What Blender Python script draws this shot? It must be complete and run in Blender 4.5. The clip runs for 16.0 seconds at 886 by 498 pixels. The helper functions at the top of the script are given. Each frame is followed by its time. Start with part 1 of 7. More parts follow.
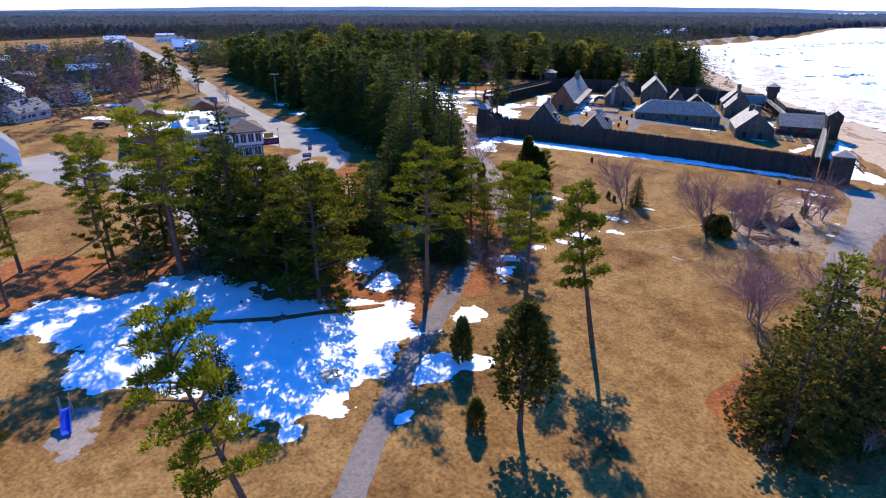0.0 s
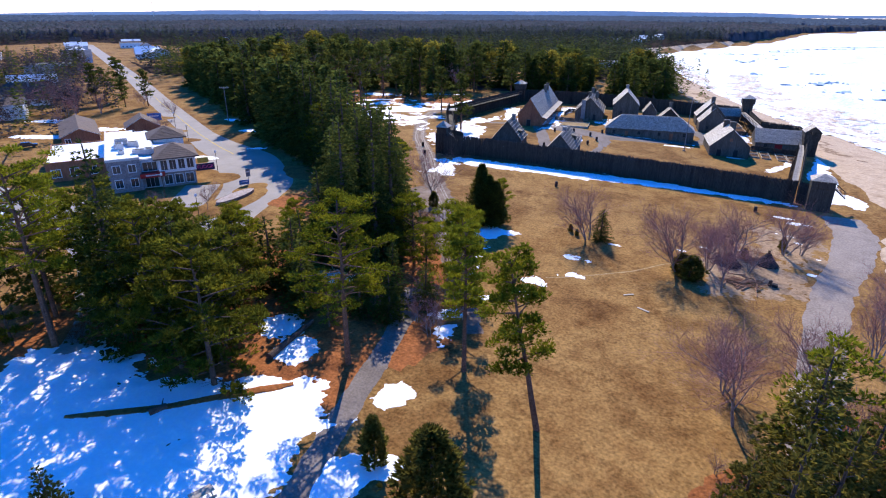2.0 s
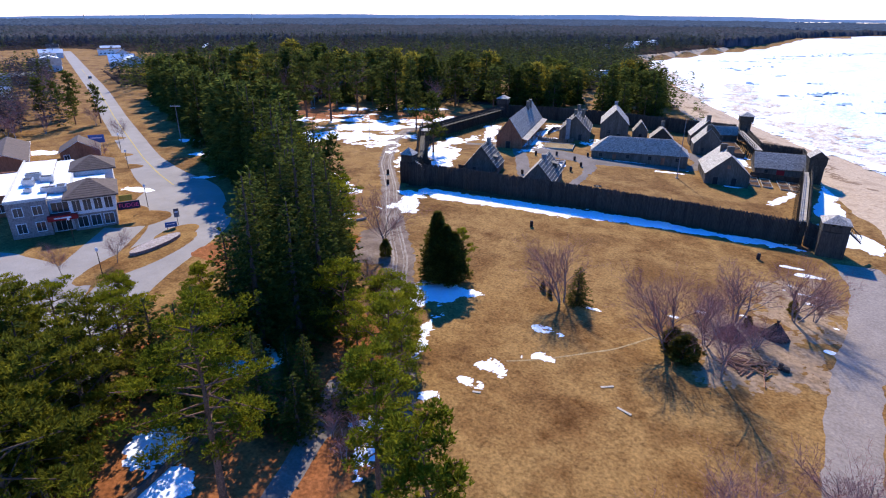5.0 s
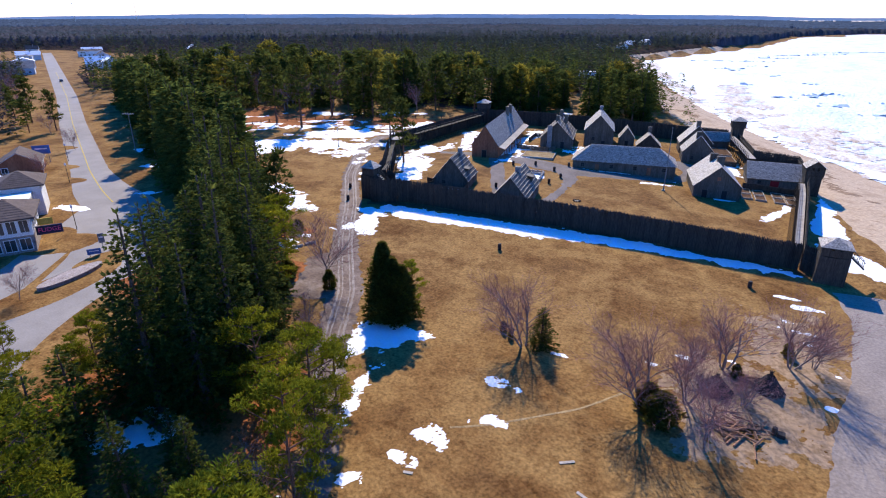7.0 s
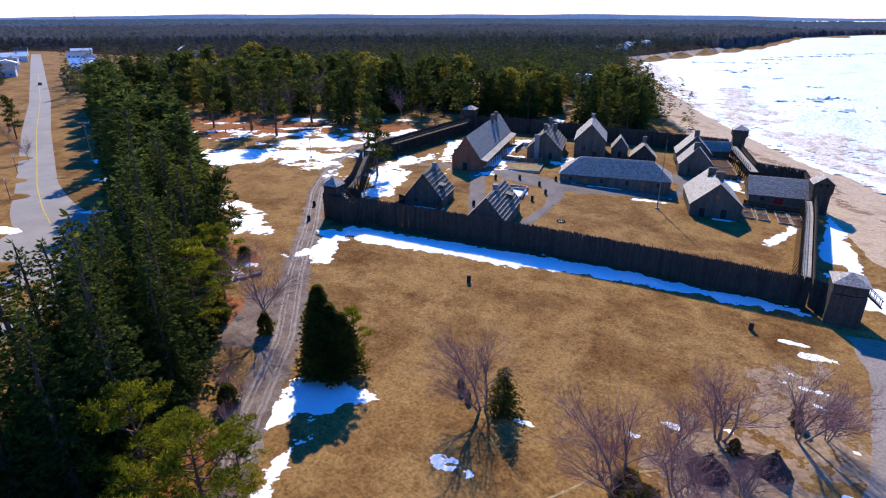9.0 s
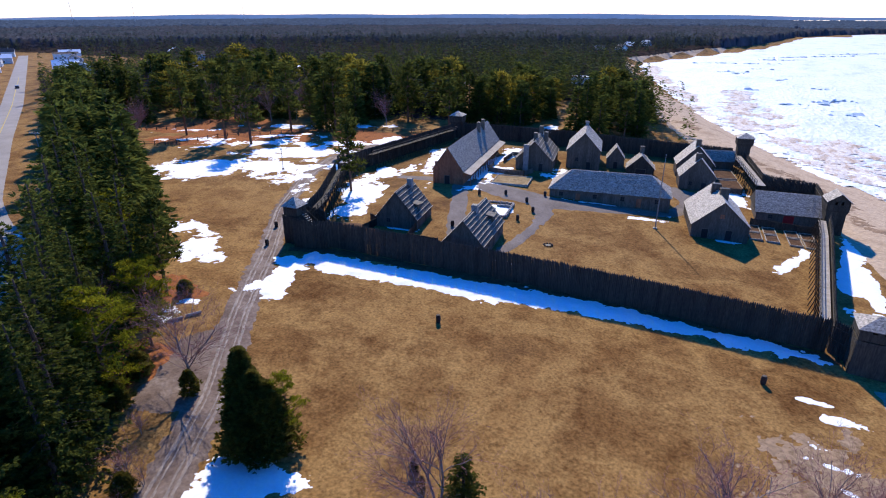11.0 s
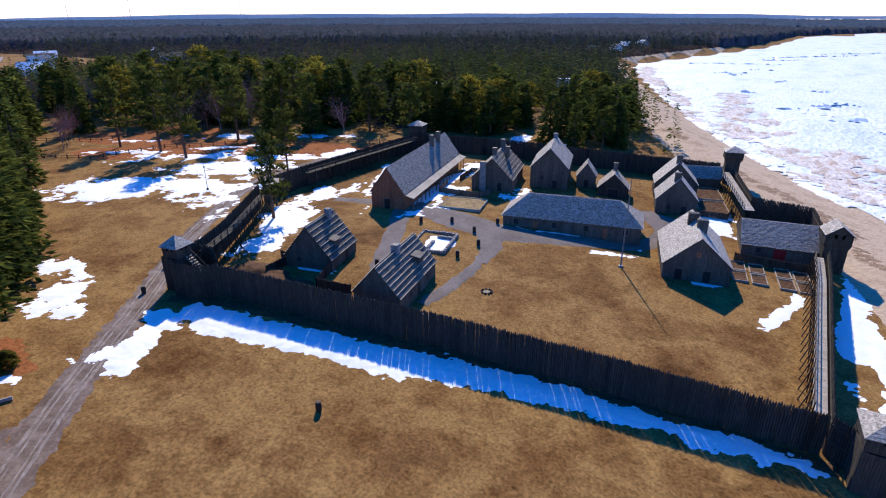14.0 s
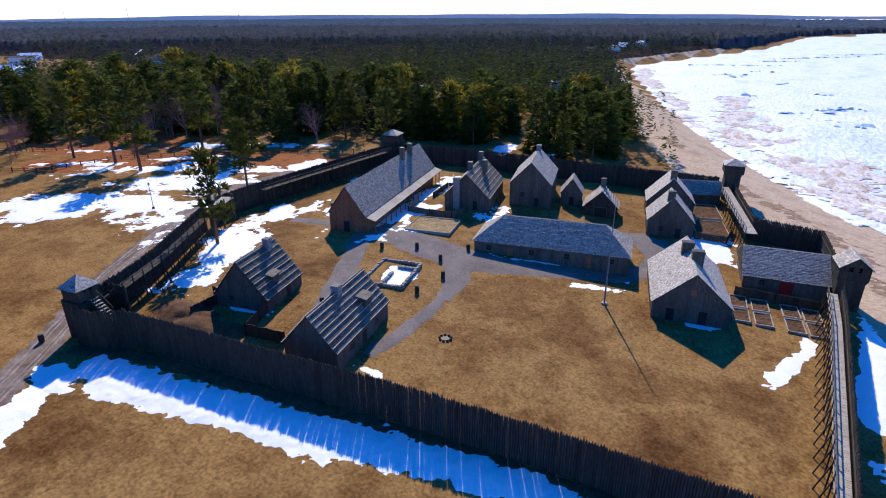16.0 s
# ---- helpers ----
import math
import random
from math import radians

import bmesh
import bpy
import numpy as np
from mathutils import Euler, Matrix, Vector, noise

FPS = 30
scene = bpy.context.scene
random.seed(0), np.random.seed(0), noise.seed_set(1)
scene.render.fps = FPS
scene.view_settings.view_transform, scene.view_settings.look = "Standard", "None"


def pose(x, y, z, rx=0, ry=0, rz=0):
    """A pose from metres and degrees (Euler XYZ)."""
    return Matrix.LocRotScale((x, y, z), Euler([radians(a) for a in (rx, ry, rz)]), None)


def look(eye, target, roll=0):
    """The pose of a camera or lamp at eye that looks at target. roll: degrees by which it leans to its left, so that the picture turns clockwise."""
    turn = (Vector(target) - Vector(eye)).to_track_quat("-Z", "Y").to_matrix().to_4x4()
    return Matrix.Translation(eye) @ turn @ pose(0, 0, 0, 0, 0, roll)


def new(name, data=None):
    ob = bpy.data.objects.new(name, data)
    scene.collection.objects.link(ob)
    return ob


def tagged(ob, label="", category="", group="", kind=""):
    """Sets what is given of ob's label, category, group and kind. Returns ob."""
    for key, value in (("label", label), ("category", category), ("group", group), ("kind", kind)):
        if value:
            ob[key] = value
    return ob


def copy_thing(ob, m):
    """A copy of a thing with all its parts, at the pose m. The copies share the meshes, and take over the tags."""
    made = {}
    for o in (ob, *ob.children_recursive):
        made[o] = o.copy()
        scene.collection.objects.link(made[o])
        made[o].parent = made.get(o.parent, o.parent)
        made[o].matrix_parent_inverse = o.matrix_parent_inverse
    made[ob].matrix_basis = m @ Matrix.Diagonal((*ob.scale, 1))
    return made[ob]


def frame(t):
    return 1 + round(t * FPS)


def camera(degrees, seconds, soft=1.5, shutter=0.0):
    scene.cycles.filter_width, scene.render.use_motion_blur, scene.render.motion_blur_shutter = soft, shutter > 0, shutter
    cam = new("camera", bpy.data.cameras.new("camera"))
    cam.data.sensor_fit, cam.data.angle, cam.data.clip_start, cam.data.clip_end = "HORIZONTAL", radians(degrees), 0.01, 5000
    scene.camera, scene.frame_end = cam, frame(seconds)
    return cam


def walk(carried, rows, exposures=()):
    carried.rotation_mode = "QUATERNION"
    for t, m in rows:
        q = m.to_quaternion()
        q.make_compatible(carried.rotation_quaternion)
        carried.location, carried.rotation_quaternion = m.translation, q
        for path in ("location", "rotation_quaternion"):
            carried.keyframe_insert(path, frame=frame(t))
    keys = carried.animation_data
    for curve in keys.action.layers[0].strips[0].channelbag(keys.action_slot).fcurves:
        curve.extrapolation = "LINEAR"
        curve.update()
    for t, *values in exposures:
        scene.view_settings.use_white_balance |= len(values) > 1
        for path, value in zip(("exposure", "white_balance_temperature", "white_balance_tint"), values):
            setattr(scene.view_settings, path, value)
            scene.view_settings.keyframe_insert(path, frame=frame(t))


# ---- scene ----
# ---- camera ----
cam = camera(76.19, 16.0, soft=1.1)
PATH = [  # seconds, x, y, z, yaw, pitch, roll
    (0.0, -0.00, 0.00, 36.01, 30.87, -23.14, -0.07),
    (0.5, -0.11, 3.46, 36.43, 30.23, -23.04, -0.10),
    (1.0, -0.09, 6.91, 36.84, 29.57, -22.96, -0.12),
    (1.5, -0.28, 10.58, 37.30, 29.20, -22.87, -0.13),
    (2.0, -0.69, 14.21, 37.78, 29.09, -22.81, -0.15),
    (2.5, -1.11, 17.51, 38.35, 29.11, -22.73, -0.17),
    (3.0, -1.61, 20.75, 38.93, 29.16, -22.67, -0.21),
    (3.5, -2.33, 23.83, 39.44, 29.12, -22.60, -0.23),
    (4.0, -3.01, 26.81, 39.74, 28.97, -22.55, -0.22),
    (6.5, -3.17, 43.19, 40.22, 28.29, -22.53, -0.10),
    (7.0, -2.85, 46.61, 40.27, 28.24, -22.56, -0.03),
    (7.5, -2.42, 50.04, 40.34, 28.27, -22.56, 0.02),
    (8.0, -2.38, 53.52, 40.44, 28.35, -22.53, 0.03),
    (8.5, -2.65, 56.92, 40.54, 28.38, -22.52, -0.00),
    (9.0, -3.15, 60.21, 40.60, 28.45, -22.53, -0.03),
    (11.5, -4.87, 76.87, 40.82, 28.50, -22.55, 0.08),
    (12.0, -4.53, 80.77, 40.73, 28.51, -22.53, 0.11),
    (12.5, -3.97, 84.52, 40.61, 28.50, -22.54, 0.15),
    (13.0, -3.34, 88.24, 40.60, 28.57, -22.54, 0.16),
    (13.5, -2.85, 91.97, 40.62, 28.63, -22.57, 0.16),
    (14.0, -2.71, 95.78, 40.64, 28.61, -22.60, 0.17),
    (14.5, -2.71, 99.48, 40.66, 28.59, -22.61, 0.20),
    (15.0, -2.85, 103.07, 40.64, 28.61, -22.60, 0.26),
    (15.5, -3.07, 106.66, 40.59, 28.63, -22.57, 0.26),
    (16.0, -3.46, 110.18, 40.55, 28.62, -22.53, 0.24),
]
walk(cam, [(t, pose(x, y, z, 90 + pitch, roll, yaw)) for t, x, y, z, yaw, pitch, roll in PATH], [(0.0, 0.84), (4.0, 0.80), (9.0, 0.62), (11.5, 0.50), (16.0, 0.42)])

# ---- sun, sky ----
SUN_DIR = Vector((-0.49, 0.87, 0.765)).normalized()
world = bpy.data.worlds.new("sky")
scene.world = world
world.use_nodes = True
wn = world.node_tree.nodes
sky = wn.new("ShaderNodeTexSky")
sky.sky_type, sky.sun_disc = "NISHITA", False
sky.sun_elevation = math.asin(SUN_DIR.z)
sky.sun_rotation = math.atan2(SUN_DIR.x, SUN_DIR.y)
sky.altitude, sky.air_density, sky.dust_density, sky.ozone_density = 200, 1.0, 0.1, 4.0
hue, tint = wn.new("ShaderNodeHueSaturation"), wn.new("ShaderNodeMix")
hue.inputs["Saturation"].default_value = 1.45
tint.data_type, tint.blend_type = "RGBA", "MULTIPLY"
tint.inputs[0].default_value = 1.0
tint.inputs[7].default_value = (0.93, 0.88, 1.33, 1)
world.node_tree.links.new(sky.outputs[0], hue.inputs["Color"])
world.node_tree.links.new(hue.outputs[0], tint.inputs[6])
world.node_tree.links.new(tint.outputs[2], wn["Background"].inputs[0])
wn["Background"].inputs[1].default_value = 0.148
sun = new("sun", bpy.data.lights.new("sun", "SUN"))
sun.data.energy, sun.data.angle, sun.data.color = 4.4, radians(0.5), (1.0, 0.90, 0.765)
sun.matrix_world = look(SUN_DIR * 300, (0, 0, 0))


# ---- materials ----
def material(name, stops, scale=1.0, rough=0.85, bump=0.3, fine=14.0, fine_mix=0.35, spec=0.3, metal=0.0, stretch=(1, 1, 1), vary=0.0, object_space=False):
    """Two scales of noise: broad blotches run through the stops, fine grain darkens and lightens them."""
    m = bpy.data.materials.new(name)
    m.use_nodes = True
    n, l = m.node_tree.nodes, m.node_tree.links
    b = n["Principled BSDF"]
    b.inputs["Roughness"].default_value, b.inputs["Metallic"].default_value = rough, metal
    b.inputs["Specular IOR Level"].default_value = spec
    tc, mp = n.new("ShaderNodeTexCoord"), n.new("ShaderNodeMapping")
    mp.inputs["Scale"].default_value = stretch
    if object_space:
        l.new(tc.outputs["Object"], mp.inputs[0])
    else:
        geo = n.new("ShaderNodeNewGeometry")
        l.new(geo.outputs["Position"], mp.inputs[0])
    broad, grain = n.new("ShaderNodeTexNoise"), n.new("ShaderNodeTexNoise")
    broad.inputs["Scale"].default_value, broad.inputs["Detail"].default_value = scale, 10
    broad.inputs["Roughness"].default_value = 0.68
    grain.inputs["Scale"].default_value, grain.inputs["Detail"].default_value = fine, 4
    l.new(mp.outputs[0], broad.inputs[0]), l.new(mp.outputs[0], grain.inputs[0])
    ramp = n.new("ShaderNodeValToRGB")
    for i, c in enumerate(stops):
        p = 0.32 + 0.36 * i / max(1, len(stops) - 1)
        e = ramp.color_ramp.elements[i] if i < 2 else ramp.color_ramp.elements.new(p)
        e.position, e.color = p, (*c, 1)
    l.new(broad.outputs["Fac"], ramp.inputs[0])
    gr = n.new("ShaderNodeMapRange")
    gr.inputs[1].default_value, gr.inputs[2].default_value = 0.3, 0.7
    gr.inputs[3].default_value, gr.inputs[4].default_value = 1 - fine_mix, 1 + fine_mix
    l.new(grain.outputs["Fac"], gr.inputs[0])
    mul = n.new("ShaderNodeVectorMath")
    mul.operation = "SCALE"
    l.new(ramp.outputs[0], mul.inputs[0]), l.new(gr.outputs[0], mul.inputs["Scale"])
    last = mul.outputs[0]
    if vary:
        info, vr, m2 = n.new("ShaderNodeObjectInfo"), n.new("ShaderNodeMapRange"), n.new("ShaderNodeVectorMath")
        m2.operation = "SCALE"
        isl = n.new("ShaderNodeNewGeometry")
        add = n.new("ShaderNodeMath")
        add.operation = "ADD"
        l.new(info.outputs["Random"], add.inputs[0]), l.new(isl.outputs["Random Per Island"], add.inputs[1])
        vr.inputs[2].default_value = 2.0
        vr.inputs[3].default_value, vr.inputs[4].default_value = 1 - vary, 1 + vary
        l.new(add.outputs[0], vr.inputs[0])
        l.new(last, m2.inputs[0]), l.new(vr.outputs[0], m2.inputs["Scale"])
        last = m2.outputs[0]
    l.new(last, b.inputs["Base Color"])
    if bump:
        bp = n.new("ShaderNodeBump")
        bp.inputs["Strength"].default_value, bp.inputs["Distance"].default_value = bump, 0.05
        l.new(grain.outputs["Fac"], bp.inputs["Height"]), l.new(bp.outputs[0], b.inputs["Normal"])
    return m


GRASS = material("dry_grass", [(0.130, 0.065, 0.023), (0.216, 0.114, 0.038), (0.288, 0.166, 0.058), (0.180, 0.093, 0.031), (0.252, 0.138, 0.046)], 0.055, 0.95, 0.6, 3.0, 0.36, 0.05)


def mottle(m, scale, low, high, tint, detail=6):
    """Breaks a surface up with one more layer of blotches, the dark ones tinted."""
    n, l = m.node_tree.nodes, m.node_tree.links
    sock = n["Principled BSDF"].inputs["Base Color"]
    src = sock.links[0].from_socket
    geo, tex, mix, ramp = n.new("ShaderNodeNewGeometry"), n.new("ShaderNodeTexNoise"), n.new("ShaderNodeMix"), n.new("ShaderNodeMapRange")
    tex.inputs["Scale"].default_value, tex.inputs["Detail"].default_value, tex.inputs["Roughness"].default_value = scale, detail, 0.7
    ramp.inputs[1].default_value, ramp.inputs[2].default_value = low, high
    mix.data_type, mix.blend_type = "RGBA", "MULTIPLY"
    mix.inputs[7].default_value = (*tint, 1)
    l.new(geo.outputs["Position"], tex.inputs[0]), l.new(tex.outputs["Fac"], ramp.inputs[0]), l.new(ramp.outputs[0], mix.inputs[0])
    l.new(src, mix.inputs[6]), l.new(mix.outputs[2], sock)


mottle(GRASS, 0.10, 0.48, 0.66, (0.62, 0.54, 0.50), 8)
mottle(GRASS, 0.5, 0.52, 0.70, (0.62, 0.56, 0.52))
mottle(GRASS, 1.6, 0.54, 0.68, (0.70, 0.68, 0.70))
SNOW = material("snow", [(0.80, 0.82, 0.85), (0.88, 0.89, 0.90)], 0.4, 0.7, 0.25, 3.0, 0.04, 0.2)
ICE = material("lake_ice", [(0.50, 0.58, 0.62), (0.66, 0.71, 0.74), (0.74, 0.77, 0.79), (0.60, 0.67, 0.71)], 0.03, 0.6, 0.9, 0.35, 0.12, 0.3, stretch=(1.6, 0.7, 1))
ICE.node_tree.nodes["Bump"].inputs["Distance"].default_value = 0.9
ROAD = material("old_asphalt", [(0.235, 0.212, 0.19), (0.31, 0.282, 0.255)], 0.15, 0.9, 0.2, 5.0, 0.10, 0.2)
PATH_GREY = material("gravel_path", [(0.135, 0.112, 0.098), (0.215, 0.182, 0.16)], 0.25, 0.95, 0.3, 4.0, 0.18, 0.1)
MUD = material("rutted_track", [(0.105, 0.070, 0.052), (0.165, 0.118, 0.092), (0.25, 0.195, 0.16)], 0.35, 0.9, 0.5, 3.0, 0.2, 0.15)
SAND = material("beach_sand", [(0.36, 0.255, 0.165), (0.50, 0.375, 0.255), (0.44, 0.32, 0.21)], 0.1, 0.95, 0.8, 1.3, 0.16, 0.05)
SAND.node_tree.nodes["Bump"].inputs["Distance"].default_value = 0.25
mottle(SAND, 0.5, 0.55, 0.7, (0.70, 0.64, 0.58))
LITTER = material("leaf_litter", [(0.135, 0.048, 0.019), (0.29, 0.105, 0.036), (0.20, 0.076, 0.028)], 0.3, 0.95, 0.6, 3.0, 0.35, 0.05)
CAMPSAND = material("trampled_sand", [(0.205, 0.125, 0.062), (0.31, 0.215, 0.135), (0.25, 0.165, 0.095)], 0.25, 0.95, 0.5, 2.0, 0.3, 0.05)
DUNE = material("dune_litter", [(0.20, 0.125, 0.075), (0.36, 0.255, 0.165)], 0.6, 0.95, 0.6, 3.0, 0.35, 0.05)
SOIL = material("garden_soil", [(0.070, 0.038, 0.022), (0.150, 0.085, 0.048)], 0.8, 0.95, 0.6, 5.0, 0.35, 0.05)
STRAW = material("dead_stalks", [(0.24, 0.16, 0.075), (0.40, 0.29, 0.15)], 0.7, 0.95, 0.6, 6.0, 0.35, 0.05)
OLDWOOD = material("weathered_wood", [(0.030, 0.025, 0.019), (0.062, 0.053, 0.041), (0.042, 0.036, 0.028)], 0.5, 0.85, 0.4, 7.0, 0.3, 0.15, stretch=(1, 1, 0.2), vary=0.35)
BOARD = material("grey_boards", [(0.085, 0.069, 0.052), (0.150, 0.126, 0.098)], 0.6, 0.85, 0.4, 6.0, 0.25, 0.15, stretch=(1, 1, 0.25), vary=0.25)
BROWNBOARD = material("brown_boards", [(0.22, 0.085, 0.045), (0.36, 0.155, 0.08)], 0.6, 0.85, 0.4, 6.0, 0.25, 0.2, stretch=(1, 1, 0.25), vary=0.22)
SHINGLE = material("cedar_shingles", [(0.17, 0.148, 0.122), (0.33, 0.292, 0.245), (0.225, 0.198, 0.165)], 1.6, 0.72, 0.6, 3.6, 0.55, 0.3, vary=0.42)
BARKROOF = material("plank_roof", [(0.075, 0.066, 0.055), (0.165, 0.145, 0.12)], 0.9, 0.8, 0.4, 7.0, 0.4, 0.2, vary=0.4)
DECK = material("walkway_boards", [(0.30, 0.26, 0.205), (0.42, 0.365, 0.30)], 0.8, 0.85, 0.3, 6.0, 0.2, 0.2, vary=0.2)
DARK = material("dark_opening", [(0.012, 0.012, 0.013), (0.022, 0.021, 0.02)], 1.0, 0.6, 0.0)
RED = material("red_paint", [(0.30, 0.012, 0.015), (0.38, 0.02, 0.02)], 1.0, 0.6, 0.1)
STONE = material("field_stone", [(0.16, 0.15, 0.145), (0.32, 0.30, 0.28)], 1.8, 0.9, 0.5, 6.0, 0.3)
BARK = material("bark", [(0.055, 0.040, 0.032), (0.12, 0.088, 0.068)], 2.0, 0.95, 0.6, 9.0, 0.35, 0.1)
PINEBARK = material("pine_bark", [(0.10, 0.055, 0.035), (0.19, 0.11, 0.075)], 1.5, 0.95, 0.6, 9.0, 0.35, 0.1)
GREYBARK = material("birch_bark", [(0.16, 0.13, 0.12), (0.32, 0.28, 0.26)], 1.5, 0.9, 0.4, 9.0, 0.3, 0.1)
TWIG = material("purple_twigs", [(0.23, 0.105, 0.095), (0.36, 0.19, 0.17)], 1.0, 0.9, 0.0, 5.0, 0.3, 0.1)


def foliage(name, a, b, c):
    m = material(name, [a, b, c], 0.35, 0.9, 0.0, 2.5, 0.35, 0.0, vary=0.4)
    n, l = m.node_tree.nodes, m.node_tree.links
    p = n["Principled BSDF"]
    tr, mix = n.new("ShaderNodeBsdfTranslucent"), n.new("ShaderNodeMixShader")
    mix.inputs[0].default_value = 0.48
    l.new(p.inputs["Base Color"].links[0].from_socket, tr.inputs["Color"])
    l.new(p.outputs[0], mix.inputs[1]), l.new(tr.outputs[0], mix.inputs[2])
    l.new(mix.outputs[0], n["Material Output"].inputs["Surface"])
    return m


SPRUCE = foliage("spruce_needles", (0.042, 0.056, 0.016), (0.080, 0.098, 0.022), (0.140, 0.138, 0.026))
PINE = foliage("pine_needles", (0.080, 0.098, 0.010), (0.175, 0.180, 0.014), (0.32, 0.285, 0.020))
CEDAR = foliage("cedar_sprays", (0.070, 0.068, 0.016), (0.135, 0.118, 0.024), (0.22, 0.160, 0.030))
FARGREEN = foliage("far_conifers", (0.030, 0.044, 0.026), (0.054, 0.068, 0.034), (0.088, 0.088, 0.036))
SHOREPATH = material("sandy_gravel", [(0.215, 0.175, 0.145), (0.30, 0.25, 0.21)], 0.25, 0.95, 0.4, 3.0, 0.2, 0.1)
PARKPINE = foliage("park_pine_needles", (0.042, 0.056, 0.015), (0.074, 0.086, 0.019), (0.118, 0.112, 0.023))
# bluer copy of the far conifer green, haze put into the colour
HAZETEAL = foliage("haze_teal_conifers", (0.030, 0.044, 0.040), (0.050, 0.064, 0.056), (0.076, 0.082, 0.066))
OLIVE = foliage("olive_needles", (0.055, 0.062, 0.010), (0.115, 0.118, 0.014), (0.23, 0.205, 0.018))
GOLDPINE = foliage("golden_pine_needles", (0.115, 0.10, 0.018), (0.20, 0.165, 0.024), (0.29, 0.225, 0.03))
FARBARE = foliage("far_bare_woods", (0.034, 0.034, 0.042), (0.056, 0.052, 0.060), (0.082, 0.072, 0.074))
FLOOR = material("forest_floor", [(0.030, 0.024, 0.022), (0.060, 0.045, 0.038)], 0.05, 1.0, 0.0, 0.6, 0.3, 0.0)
# distance haze is put into these colours, bluer for the farther woods
HAZEMIX = material("haze_mixed_woods", [(0.024, 0.034, 0.040), (0.056, 0.056, 0.066), (0.034, 0.046, 0.054), (0.066, 0.066, 0.074)], 0.012, 1.0, 0.0, 0.08, 0.35, 0.0)
HAZEBLUE = material("haze_blue_woods", [(0.036, 0.056, 0.082), (0.060, 0.080, 0.108), (0.046, 0.068, 0.096)], 0.006, 1.0, 0.0, 0.05, 0.3, 0.0)
# the hills' blue is aerial haze put into the base colour
HAZEHILL = material("haze_blue_hills", [(0.10, 0.17, 0.27), (0.13, 0.20, 0.30)], 0.002, 1.0, 0.0, 0.02, 0.1, 0.0)


# ---- building blocks ----
def smooth(a, b, x):
    t = np.clip((x - a) / (b - a), 0, 1)
    return t * t * (3 - 2 * t)


SHORE_Y = [-300, 150, 200, 260, 278, 311, 340, 416, 448, 468, 556, 653, 1042, 1470, 1792, 2300, 3000]
SHORE_X = [90, 74, 50, 22.5, 12, -2.5, -15, -43, -53, -59, -87, -108, 0, 60, 230, 1200, 4000]
LAKE_Z = -2.3


def ground_z(x, y):
    """Height of the ground: falls gently towards the lake, then down the beach; rises to low hills far away."""
    x, y = np.asarray(x, float), np.asarray(y, float)
    inland = np.interp(y, SHORE_Y, SHORE_X) - x
    base = np.interp(x, [-320, -72, -60, 12, 40], [3.7, 3.5, 3.1, 0.0, -0.6])
    base = base + smooth(136, 172, y) * np.interp(x, [-80, -60, -42, -18, 8], [0.3, 0.9, 0.9, 0.4, 0.0])
    far = np.hypot(x, y)
    base = base + smooth(900, 4300, far) * (-5 + 6 * np.sin(x * 0.0011 + 1) * np.cos(y * 0.0009))
    k = smooth(0, 24, inland)
    return base * k - 2.6 * (1 - k)


def gz(x, y):
    return float(ground_z(x, y))


def raw(name, verts, faces, mat, parent=None, shade=False, label=""):
    me = bpy.data.meshes.new(name)
    me.from_pydata(verts, [], faces)
    me.materials.append(mat)
    if shade:
        me.polygons.foreach_set("use_smooth", [True] * len(me.polygons))
    me.update()
    ob = new(name, me)
    ob.parent = parent
    if label:
        ob["label"] = label
    return ob


def empty(name, m, label, category, group="", kind=""):
    ob = new(name)
    ob.matrix_world = m
    return tagged(ob, label, category, group, kind)


class Soup:
    """Collects boxes, bars and prisms into one mesh."""

    def __init__(self):
        self.v, self.f = [], []

    def add(self, verts, faces):
        k = len(self.v)
        self.v.extend(verts)
        self.f.extend([tuple(i + k for i in f) for f in faces])

    def box(self, x0, y0, z0, x1, y1, z1):
        self.add([(x0, y0, z0), (x1, y0, z0), (x1, y1, z0), (x0, y1, z0), (x0, y0, z1), (x1, y0, z1), (x1, y1, z1), (x0, y1, z1)],
                 [(0, 3, 2, 1), (4, 5, 6, 7), (0, 1, 5, 4), (1, 2, 6, 5), (2, 3, 7, 6), (3, 0, 4, 7)])

    def bar(self, a, b, w, h=None, sides=4, taper=1.0, cap=True):
        a, b = Vector(a), Vector(b)
        d = b - a
        if d.length < 1e-6:
            return
        d.normalize()
        up = Vector((0, 0, 1)) if abs(d.z) < 0.95 else Vector((1, 0, 0))
        s = d.cross(up).normalized()
        u = s.cross(d)
        h = w if h is None else h
        ring = []
        for p, k in ((a, 1.0), (b, taper)):
            for i in range(sides):
                t = 2 * math.pi * (i + 0.5) / sides
                q = 0.7071 if sides == 4 else 0.5
                ring.append(tuple(p + s * (math.cos(t) * w * k * q) + u * (math.sin(t) * h * k * q)))
        faces = [(i, (i + 1) % sides, sides + (i + 1) % sides, sides + i) for i in range(sides)]
        if cap:
            faces += [tuple(range(sides))[::-1], tuple(range(sides, 2 * sides))]
        self.add(ring, faces)

    def prism(self, outline, y0, y1):
        """An outline of (x, z) swept along y."""
        n = len(outline)
        self.add([(x, y0, z) for x, z in outline] + [(x, y1, z) for x, z in outline],
                 [tuple(range(n)), tuple(range(2 * n - 1, n - 1, -1))] + [((i + 1) % n, i, n + i, n + (i + 1) % n) for i in range(n)])

    def make(self, name, mat, parent=None, label="", shade=False):
        return raw(name, self.v, self.f, mat, parent, shade, label)


